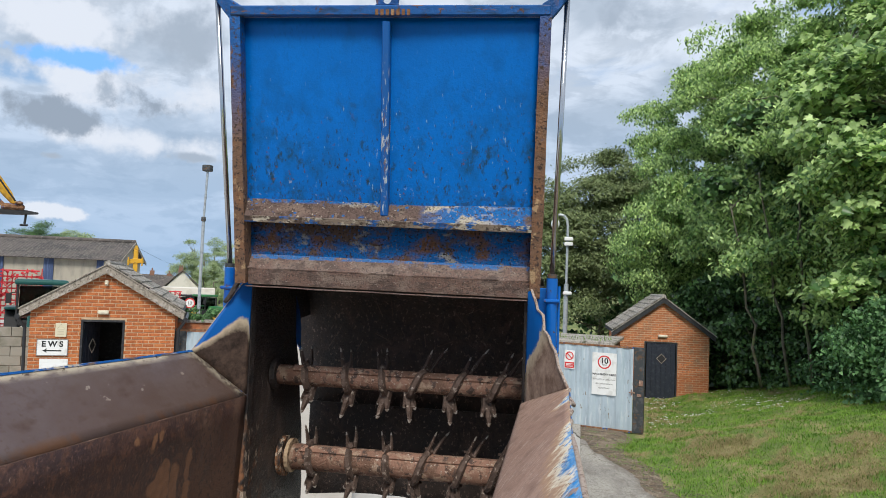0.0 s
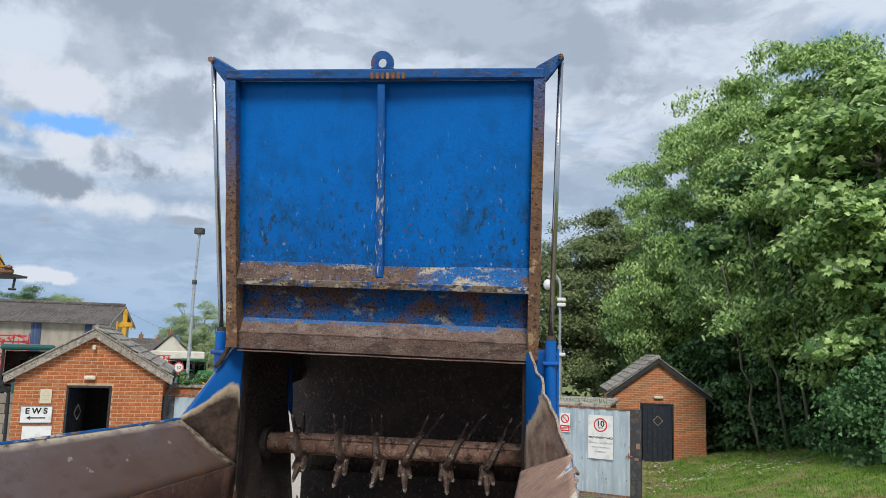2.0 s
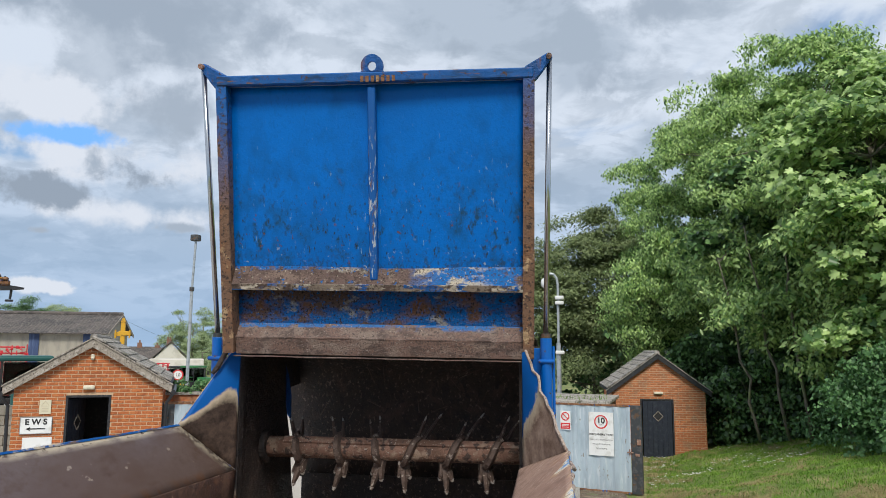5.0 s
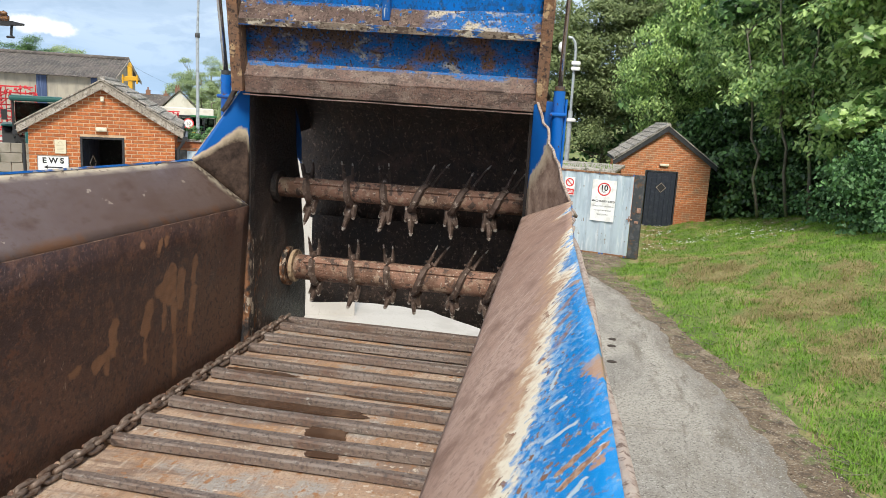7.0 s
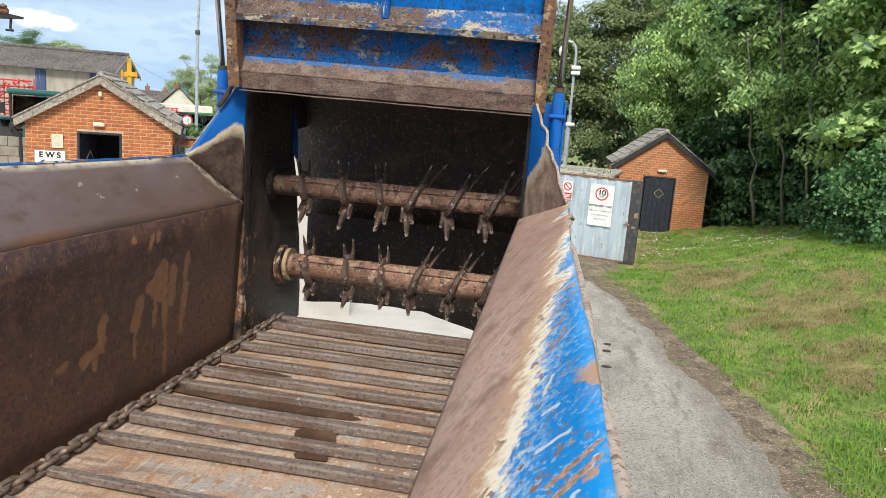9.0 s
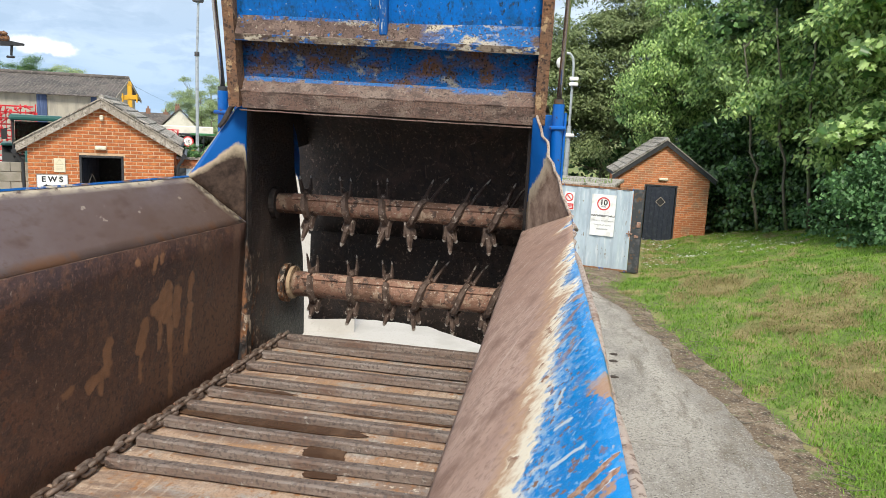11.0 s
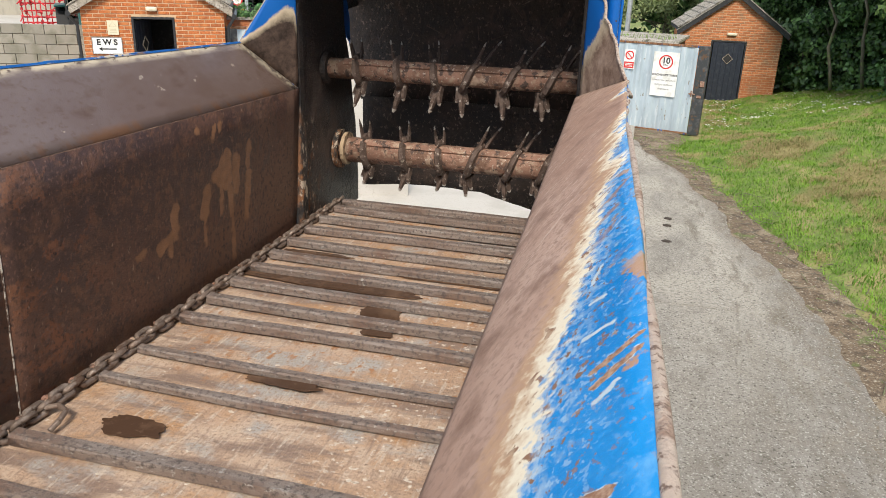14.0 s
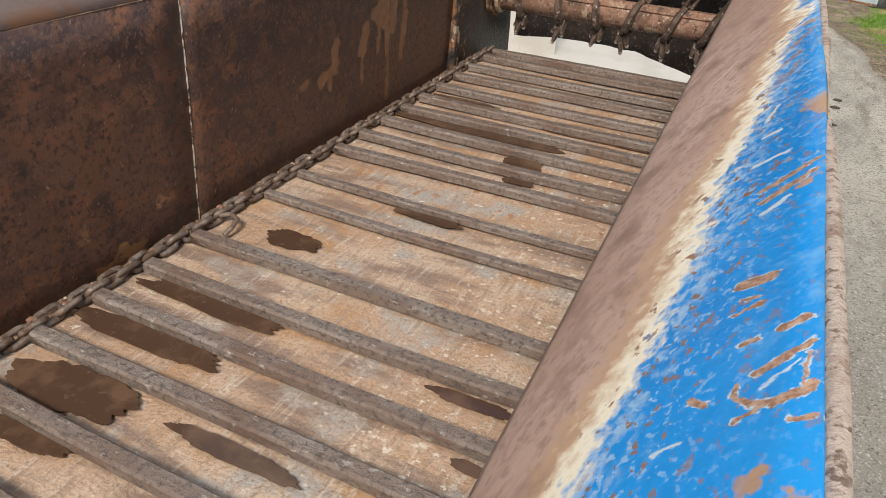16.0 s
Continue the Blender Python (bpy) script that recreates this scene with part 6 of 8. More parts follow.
def brick_gable(house, half, eave, apex, door, wall_t, face_mat, low, rows_from, limit=300):
    """The gable's bricks, laid in stretcher bond round the door; the nearest as pieces, the rest joined."""
    dl, dr, dtop = door
    slope = (apex - eave) / half
    shared = {}
    made = 0
    rest = bmesh.new()
    rows = []
    z = low
    k = 0
    while z < apex - 0.03:
        rows.append((z, k))
        z += 0.075
        k += 1
    for z, k in reversed(rows):
        top = z + 0.060
        reach = half if top <= eave else half - (top - eave) / slope
        if reach < 0.05:
            continue
        x = -half - (0.1125 if k % 2 else 0.0)
        while x < half:
            a, b = max(x + 0.008, -reach), min(x + 0.217, reach)
            x += 0.225
            spans = [(a, b)]
            if z < dtop and not (b <= dl or a >= dr):
                spans = [(a, min(b, dl)), (max(a, dr), b)]
            for a_, b_ in spans:
                if b_ - a_ < 0.03:
                    continue
                w = round(b_ - a_, 3)
                if made < limit and z > rows_from:
                    if w not in shared:
                        shared[w] = mesh_of("brick", block(-w / 2, w / 2, -0.009, 0.03, -0.0285, 0.0285, 0.003), face_mat)
                    part("brick", shared[w], face_mat, house, m=Matrix.Translation(((a_ + b_) / 2, 0.0, z + 0.0325)) @ Matrix.Rotation(rs.uniform(-0.008, 0.008), 4, "Z"))
                    made += 1
                else:
                    block(a_, b_, -0.012, 0.03, z + 0.003, z + 0.062, 0.0, rest)
    if len(rest.verts):
        tagged(part("brickwork", rest, face_mat, house), kind="stuff")
    else:
        rest.free()


def brick_house(name, label, m, half, eave, apex, depth, door, mats, over, low, rows_from, tiled):
    face, barge, barge_label = mats
    h = thing(name, label, "brick house", m)
    dl, dr, dtop = door
    wall = bmesh.new()
    for x0, x1, z0, z1 in ((-half, dl - 0.001, low - 0.6, dtop), (dr + 0.001, half, low - 0.6, dtop)):
        block(x0, x1, 0.0, 0.10, z0, z1, 0, wall)
    plate([(-half, 0.0, dtop + 0.001), (half, 0.0, dtop + 0.001), (half, 0.0, eave), (0, 0.0, apex), (-half, 0.0, eave)], 0.10, wall, axis=(0, 1, 0))
    part("gable_wall", wall, mortar, h, "mortar-jointed brick gable")
    part("side_wall", block(-half, -half + 0.1, 0.101, depth, low - 0.6, eave, 0), face, h)
    part("side_wall", block(half - 0.1, half, 0.101, depth, low - 0.6, eave, 0), face, h)
    part("back_wall", plate([(-half + 0.101, depth - 0.1, low - 0.6), (half - 0.101, depth - 0.1, low - 0.6), (half - 0.101, depth - 0.1, eave), (0, depth - 0.1, apex - 0.05), (-half + 0.101, depth - 0.1, eave)], 0.1, axis=(0, 1, 0)), face, h)
    slope = (apex - eave) / half
    n = Vector((slope, 0, 1)).normalized()
    for side in (-1, 1):
        # roof deck and barge boards
        e = half + over
        deck = plate([(0, -0.12, apex + 0.03), (side * e, -0.12, apex + 0.03 - slope * e), (side * e, depth + 0.1, apex + 0.03 - slope * e), (0, depth + 0.1, apex + 0.03)], 0.03, axis=(side * slope * 0.7, 0, 0.7))
        part("roof_deck", deck, black_timber, h)
        board = plate([(side * 0.001, -0.145, apex + 0.045), (side * (e + 0.02), -0.145, apex + 0.045 - slope * (e + 0.02)), (side * (e + 0.02), -0.145, apex - 0.125 - slope * (e + 0.02)), (side * 0.001, -0.145, apex - 0.125)], 0.024, axis=(0, 1, 0), bevel=0.003)
        part("barge_board", board, barge, h, barge_label)
        cap = plate([(side * 0.001, -0.17, apex + 0.075), (side * (e + 0.04), -0.17, apex + 0.075 - slope * (e + 0.04)), (side * (e + 0.04), -0.17, apex + 0.047 - slope * (e + 0.04)), (side * 0.001, -0.17, apex + 0.047)], 0.07, axis=(0, 1, 0), bevel=0.003)
        part("verge_strip", cap, slate if barge is black_timber else barge, h)
        # tiles, row by row down the slope
        along = math.hypot(e, slope * e)
        if side in tiled:
            tile_me = mesh_of("roof_tile", block(-0.15, 0.15, -0.143, 0.143, 0, 0.036, 0.008), slate)
            rows_n = int(along / 0.25) + 1
            cols = int(depth / 0.295)
            for r_ in range(rows_n):
                for c_ in range(cols + 1):
                    s = 0.12 + r_ * 0.25
                    if s > along + 0.05:
                        continue
                    p_ = Vector((side * s / along * e, -0.02 + c_ * 0.295 + (0.147 if r_ % 2 else 0), apex + 0.085 - slope * s / along * e))
                    tilt = Matrix.Rotation(side * math.atan(slope) - side * 0.10, 4, "Y")
                    part("roof_tile", tile_me, slate, h, m=Matrix.Translation(p_) @ tilt @ Matrix.Rotation(rs.uniform(-0.03, 0.03), 4, "Z") @ Matrix.Rotation(rs.uniform(-0.03, 0.03), 4, "X"))
        else:
            part("roof_slope", plate([(0, -0.1, apex + 0.066), (side * e, -0.1, apex + 0.066 - slope * e), (side * e, depth, apex + 0.066 - slope * e), (0, depth, apex + 0.066)], 0.02, axis=(side * slope * 0.7, 0, 0.7)), slate, h)
    ridge = bmesh.new()
    for k in range(int(depth / 0.4)):
        rod((0, -0.12 + 0.4 * k, apex + 0.075), (0, 0.28 + 0.4 * k, apex + 0.08), 0.075, ridge, 10)
    part("ridge_tiles", ridge, slate, h)
    # frame round the door opening
    fr = bmesh.new()
    block(dl, dl + 0.045, -0.02, 0.08, low - 0.3, dtop - 0.046, 0.004, fr)
    block(dr - 0.045, dr, -0.02, 0.08, low - 0.3, dtop - 0.046, 0.004, fr)
    block(dl, dr, -0.02, 0.08, dtop - 0.045, dtop - 0.001, 0.004, fr)
    part("door_frame", fr, black_timber, h, "black door frame")
    brick_gable(h, half, eave + 0.02, apex - 0.02, door, 0.1, face, low, rows_from)
    return h


def bulkhead(parent, x, z, w=0.2):
    bm = bmesh.new()
    block(x - w / 2, x + w / 2, -0.09, -0.012, z - 0.045, z + 0.045, 0.03, bm, segments=3)
    part("wall_light", bm, white_plastic, parent, "cream bulkhead light", smooth=True)


def plank_door(parent, x0, x1, z0, z1, m, material):
    d = part("door", block(x0, x1, 0.0, 0.04, z0, z1, 0.003), material, parent, "dark planked door with a diamond opening", m=m)
    n_ = 6
    for k in range(n_):
        a = x0 + (x1 - x0) * k / n_
        part("plank", block(a + 0.004, a + (x1 - x0) / n_ - 0.004, -0.012, 0.0, z0 + 0.01, z1 - 0.01, 0.003), material, d)
    c = ((x0 + x1) / 2 + 0.02, z1 - 0.50)
    dia = bmesh.new()
    s = 0.155
    pts = [(c[0], c[1] + s), (c[0] + s, c[1]), (c[0], c[1] - s), (c[0] - s, c[1])]
    for (ax, az_), (bx, bz) in zip(pts, pts[1:] + pts[:1]):
        rod((ax, -0.018, az_), (bx, -0.018, bz), 0.011, dia, 6)
    part("diamond_frame", dia, grey_timber, d, "pale diamond frame")
    # No pane: a black plate stands in for the darkness of the opening.
    part("diamond_pane", plate([(x, -0.015, z) for x, z in pts], 0.002), black_rubber, d)
    return d


# house with the sign, on the yard
LH = pose(-8.57, 16.1, 0, 0, 0, 29)
lh = brick_house("pump_house", "small orange-brick gabled house with weathered grey barge boards", LH @ pose(-0.30, 0, 0), 1.38, 2.385, 3.215, 3.4, (-0.44, 0.395, 2.125), (brick_face, grey_timber, "weathered grey barge board"), 0.16, 0.15, 1.0, (1,))
bulkhead(lh, -0.03, 2.285, 0.22)
sensor = bmesh.new()
block(-0.035, 0.035, -0.08, -0.012, 2.86, 2.95, 0.012, sensor)
rod((0, -0.085, 2.85), (0, -0.05, 2.89), 0.03, sensor, 10)
part("sensor", sensor, white_plastic, lh, "cream movement sensor")
plank_door(lh, 0, 0.80, 0.15, 2.05, pose(-0.40, 0.10, 0, 0, 0, 74), navy_door)
# Added black sheet before the back wall, so the unlit room looks dark.
part("interior", block(-1.24, 1.24, 3.0, 3.02, -0.3, 2.2), black_timber, lh)
gut = bmesh.new()
for side in (-1, 1):
    rod((side * 1.585, -0.15, 2.17), (side * 1.585, 3.4, 2.17), 0.05, gut, 10)
    rod((side * 1.585, -0.12, 2.15), (side * 1.46, -0.03, 1.95), 0.033, gut, 10)
    rod((side * 1.46, -0.03, 1.96), (side * 1.43, -0.03, 0.2), 0.033, gut, 10)
part("gutter", gut, gutter_black, lh, "black plastic gutter and downpipe")
ews = thing("direction_sign", "white sign lettered EWS with a black arrow", "sign", LH @ pose(-0.30, 0, 0) @ pose(-0.94, -0.02, 1.55))
part("board", block(-0.285, 0.285, -0.014, 0, -0.165, 0.165, 0.002), sign_white, ews, "white board")
edge_bm = bmesh.new()
for x0, x1, z0, z1 in ((-0.285, 0.285, 0.155, 0.168), (-0.285, 0.285, -0.168, -0.155), (-0.288, -0.275, -0.155, 0.155), (0.275, 0.288, -0.155, 0.155)):
    block(x0, x1, -0.018, -0.0142, z0, z1, 0, edge_bm)
part("border", edge_bm, sign_grey, ews)
lettering("E W S", 0.155, sign_black, ews, pose(0, -0.0165, 0.065, 90, 0, 0), weight=0.006)
arrow = bmesh.new()
block(-0.13, 0.17, -0.0175, -0.0145, -0.077, -0.053, 0, arrow)
plate([(-0.175, -0.0145, -0.065), (-0.09, -0.0145, -0.02), (-0.115, -0.0145, -0.065), (-0.09, -0.0145, -0.11)], 0.003, arrow, axis=(0, -1, 0))
part("arrow", arrow, sign_black, ews, "black arrow")
tri = thing("warning_notice", "faded cream notice with a triangle outline", "sign", LH @ pose(-0.30, 0, 0) @ pose(-0.80, -0.02, 1.906))
part("board", block(-0.105, 0.105, -0.012, 0, -0.14, 0.14, 0.002), sign_cream, tri)
tb = bmesh.new()
for a_, b_ in (((-0.07, 0.02), (0.07, 0.02)), ((0.07, 0.02), (0, 0.12)), ((0, 0.12), (-0.07, 0.02))):
    rod((a_[0], -0.013, a_[1]), (b_[0], -0.013, b_[1]), 0.004, tb, 4)
for z in (-0.03, -0.06, -0.09):
    block(-0.06, 0.06, -0.0145, -0.0125, z - 0.005, z + 0.005, 0, tb)
part("print", tb, faded_print, tri)
low_sign = thing("white_notice", "plain white notice board low on the brick wall", "sign", LH @ pose(-0.30, 0, 0) @ pose(-0.90, -0.02, 1.17))
part("board", block(-0.26, 0.26, -0.012, 0, -0.15, 0.15, 0.002), sign_white, low_sign)

# pale panel standing in the yard behind the spreader
pw = thing("panel_wall", "pale cream concrete panel standing in the yard", "wall", pose(-2.9, 12.0, 0, 0, 0, 20), kind="structure")
part("panel", block(-0.75, 0.75, 0, 0.12, 0.0, 2.75, 0.01), pale_concrete, pw)

# house by the bank
RH = pose(3.57, 27.6, 0, 0, 0, 2)
rh = brick_house("store_house", "small brown-brick gabled house with black barge boards", RH, 1.49, 1.86, 2.95, 3.4, (-0.58, 0.48, 1.52), (brick_shaded, black_timber, "black barge board"), 0.16, -0.5, -0.5, (-1,))
bulkhead(rh, 0.0, 1.72, 0.3)
plank_door(rh, -0.51, 0.42, -0.5, 1.47, pose(0, 0.0, 0), navy_door)

# ---- corrugated gate with signs ----


def corrugated(x0, x1, z0, z1, material, wave=0.085, depth=0.022):
    n = int((x1 - x0) / wave) * 8
    return sheet(lambda x, z: (x, depth * max(-1, min(1, 1.8 * math.sin(math.tau * x / wave / 2))) * 0.5, z), lin(x0, x1, n), lin(z0, z1, 4), thick=0.004)


yg = thing("yard_gate", "blue-grey corrugated steel yard gate, standing open", "gate", pose(2.2, 20.0, 0, 0, 0, -15))
part("sheeting", corrugated(-3.2, -0.08, -0.12, 1.82, galvanised, 0.16), galvanised, yg, "corrugated galvanised sheeting")
for z0, z1 in ((-0.15, -0.10), (1.80, 1.845)):
    part("rail", block(-3.2, -0.08, -0.02, 0.05, z0, z1, 0.004), rusty_channel, yg, "rusty gate rail")
part("end_plate", block(-0.075, 0.17, 0.0, 0.12, -0.14, 1.835, 0.006), dark_steel, yg, "dark steel end plate")
part("latch", rod((-0.10, -0.05, 0.72), (-0.10, -0.05, 0.86), 0.014, block(-0.16, -0.02, -0.05, -0.03, 0.77, 0.80, 0.003), 8), rust_steel, yg, "rusty latch")
part("lock_plate", block(0.06, 0.15, -0.03, -0.002, 0.95, 1.08, 0.006), rust_steel, yg, "rusty lock plate")
part("lock_plate", block(0.02, 0.12, -0.02, -0.002, 0.70, 0.76, 0.006), rust_steel, yg)
sp = thing("speed_sign", "white sign with a red 10 MPH circle for the machinery yard", "sign", pose(2.2, 20.0, 0, 0, 0, -15) @ pose(-0.745, -0.035, 1.17))
part("board", block(-0.295, 0.285, -0.01, 0, -0.5, 0.49, 0.002), sign_white, sp)


def ring(r0, r1, y, bm=None, n=40):
    bm = bm or bmesh.new()
    for k in range(n):
        a, b = math.tau * k / n, math.tau * (k + 1) / n
        plate([(r0 * math.cos(a), y, r0 * math.sin(a)), (r1 * math.cos(a), y, r1 * math.sin(a)), (r1 * math.cos(b), y, r1 * math.sin(b)), (r0 * math.cos(b), y, r0 * math.sin(b))], 0.002, bm, axis=(0, -1, 0))
    return bm


part("red_ring", ring(0.128, 0.158, -0.011), sign_red, sp, "red ring", m=pose(-0.005, 0, 0.27))
lettering("10", 0.185, sign_black, sp, pose(-0.005, -0.0125, 0.295, 90, 0, 0), weight=0.005)
lettering("MPH", 0.055, sign_black, sp, pose(-0.005, -0.0125, 0.20, 90, 0, 0))
lettering("MACHINERY YARD", 0.066, sign_black, sp, pose(0, -0.0125, -0.02, 90, 0, 0), weight=0.0015)
for k, words in enumerate(("FORKLIFTS IN OPERATION", "VEHICLES REVERSING", "PEDESTRIANS")):
    lettering(words, 0.044, sign_grey, sp, pose(0, -0.0125, -0.14 - 0.10 * k, 90, 0, 0))
nos = thing("prohibition_sign", "small white and red prohibition sign", "sign", pose(2.2, 20.0, 0, 0, 0, -15) @ pose(-1.60, -0.035, 1.44))
part("board", block(-0.125, 0.125, -0.01, 0, -0.22, 0.22, 0.002), sign_white, nos)
pr = ring(0.075, 0.102, -0.011)
block(-0.085, 0.085, -0.0135, -0.0115, -0.011, 0.011, 0, pr, Matrix.Rotation(radians(45), 4, "Y"))
part("red_ring", pr, sign_red, nos, m=pose(0, 0, 0.09))
part("red_panel", block(-0.115, 0.115, -0.0135, -0.0105, -0.2, -0.06, 0), sign_red, nos)
lines = bmesh.new()
for z in (-0.1, -0.13, -0.16):
    block(-0.085, 0.085, -0.0155, -0.0137, z - 0.006, z + 0.006, 0, lines)
part("print", lines, sign_white, nos)

# low building behind the gate, with weeds on it
low = thing("low_brick_store", "low flat-roofed brick store with weeds on its roof", "building", pose(-1.2, 24.6, 0, 0, 0, -8))
part("wall", block(-1.4, 3.0, 0, 3, -0.4, 1.55, 0.01), chimney_brick, low, "old brick wall")
part("roof", block(-1.5, 3.1, -0.1, 3.1, 1.555, 1.66, 0.02), slate, low, "flat grey roof")
bulkhead(low, 2.55, 1.40, 0.26)

# ---- poles ----
cp = thing("camera_pole", "galvanised pole with curved top and white security cameras", "pole", pose(0.30, 31.05, 0))
pb = rod((0, 0, -0.6), (0, 0, 3.35), 0.09, None, 14)
part("lower_pole", pb, pole_steel, cp, "thick galvanised lower pole")
up = bmesh.new()
pts = [(0, 0, 3.3), (0, 0, 5.6), (-0.04, 0, 5.85), (-0.16, 0, 6.02), (-0.34, 0, 6.05), (-0.48, 0, 5.95)]
for a_, b_ in zip(pts, pts[1:]):
    rod(a_, b_, 0.05, up, 12)
part("upper_pole", up, pole_steel, cp, "slim curved upper pole")
dome = bmesh.new()
bmesh.ops.create_uvsphere(dome, u_segments=14, v_segments=10, radius=0.17)
bmesh.ops.transform(dome, matrix=pose(-0.49, 0, 5.68) @ Matrix.Diagonal((1, 1, 1.25, 1)), verts=dome.verts)
part("dome_camera", dome, sign_white, cp, "white dome camera", smooth=True)
for z in (3.0, 4.9, 5.1):
    cb = block(-0.12, 0.22, -0.18, -0.05, z - 0.07, z + 0.07, 0.03)
    part("camera_housing", cb, sign_white, cp, "white camera housing")

mast = thing("floodlight_mast", "tall galvanised floodlight mast", "lamp post", pose(-16.98, 34.5, 0))
part("pole", rod((0, 0, -0.6), (0.0, 0, 5.80), 0.075, None, 12), pole_steel, mast)
part("pole", rod((0.0, 0, 5.80), (0.08, 0, 8.2), 0.055, None, 12), pole_steel, mast)
part("collar", rod((0.0, 0, 5.75), (0.0, 0, 5.95), 0.11, None, 12), dark_steel, mast)
part("floodlight", block(-0.12, 0.28, -0.2, 0.15, 8.15, 8.45, 0.03), dark_steel, mast, "dark floodlight head")

# ---- yard behind the pump house ----
bw = thing("block_wall", "grey concrete block wall beside the brick house", "wall", pose(-11.95, 16.35, 0, 0, 0, 25), kind="structure")
bme = mesh_of("concrete_block", block(-0.215, 0.215, -0.05, 0.05, -0.103, 0.103, 0.006), block_mat)
part("core", block(-2.2, 1.45, 0.0, 0.09, -0.2, 1.72), mortar, bw)
for r_ in range(9):
    for c_ in range(9):
        x = -1.95 + 0.44 * c_ - (0.22 if r_ % 2 else 0)
        part("concrete_block", bme, block_mat, bw, m=pose(x, 0.0, 0.0 + 0.215 * r_))


def shed():
    m = pose(-32.85, 51.0, -0.2, 0, 0, 23)
    h = thing("farm_shed", "long farm shed with grey corrugated roof and blue wall panels", "shed", m)
    wall = bmesh.new()
    for k in range(60):
        x0 = -27 + 0.45 * k
        block(x0 + 0.008, x0 + 0.442, 0.052, 0.12, -1, 4.2, 0.0, wall)
    part("wall", block(-27, -0.1, 0.06, 8, -1, 4.2), shed_wall_mat, h, "grey clad wall")
    part("cladding", wall, shed_wall_mat, h)
    for x in (-1.04, -4.6, -7.9, -12.8):
        part("blue_panel", block(x - 0.33, x + 0.33, -0.05, -0.005, 2.0, 4.2), shed_blue_mat, h, "faded blue sheet")
    roof = sheet(lambda x, s: (x, -0.5 + 5.0 * s, 4.25 + 1.55 * s + 0.022 * math.sin(x * 26)), lin(-27.5, 0.4, 620), lin(0, 1, 6), thick=0.04)
    part("roof", roof, shed_roof_mat, h, "grey fibre-cement corrugated roof")
    part("roof", sheet(lambda x, s: (x, 4.5 + 5.0 * s, 5.8 - 1.55 * s), [-27.5, 0.4], [0, 1], thick=0.04), shed_roof_mat, h)
    gab = plate([(0.0, 0.0, -1), (0.0, 9.0, -1), (0.0, 9.0, 4.2), (0.0, 4.5, 5.6), (0.0, 0, 4.2)], 0.1, axis=(-1, 0, 0))
    part("gable", gab, shed_wall_mat, h)
    part("barge_board", plate([(0.42, -0.55, 4.05), (0.42, 4.5, 5.62), (0.42, 4.5, 5.86), (0.42, -0.55, 4.30)], 0.05), grey_timber, h)
    part("barge_board", plate([(0.42, 9.55, 4.05), (0.42, 4.5, 5.62), (0.42, 4.5, 5.86), (0.42, 9.55, 4.30)], 0.05), grey_timber, h)
    part("wall_lamp", block(-10.2, -9.9, -0.2, -0.01, 3.6, 3.85, 0.04), dark_steel, h)
    part("ridge", rod((-27.5, 4.5, 5.85), (0.4, 4.5, 5.85), 0.16, None, 10), shed_roof_mat, h)
    return h


shed_ob = shed()


def at(az, r, z=0.0, turn=0.0):
    """A pose at a bearing and distance from the middle of the walk."""
    return pose(0.86 + r * math.sin(radians(az)), 2.25 + r * math.cos(radians(az)), z, 0, 0, turn)


def wheel(parent, x, y, z, r, w, hub):
    t = part("wheel", rod((x - w / 2, y, z), (x + w / 2, y, z), r, None, 24), black_rubber, parent, "black tyre")
    part("rim", rod((x - w / 2 - 0.01, y, z), (x + w / 2 + 0.01, y, z), r * 0.55, None, 18), hub, t)


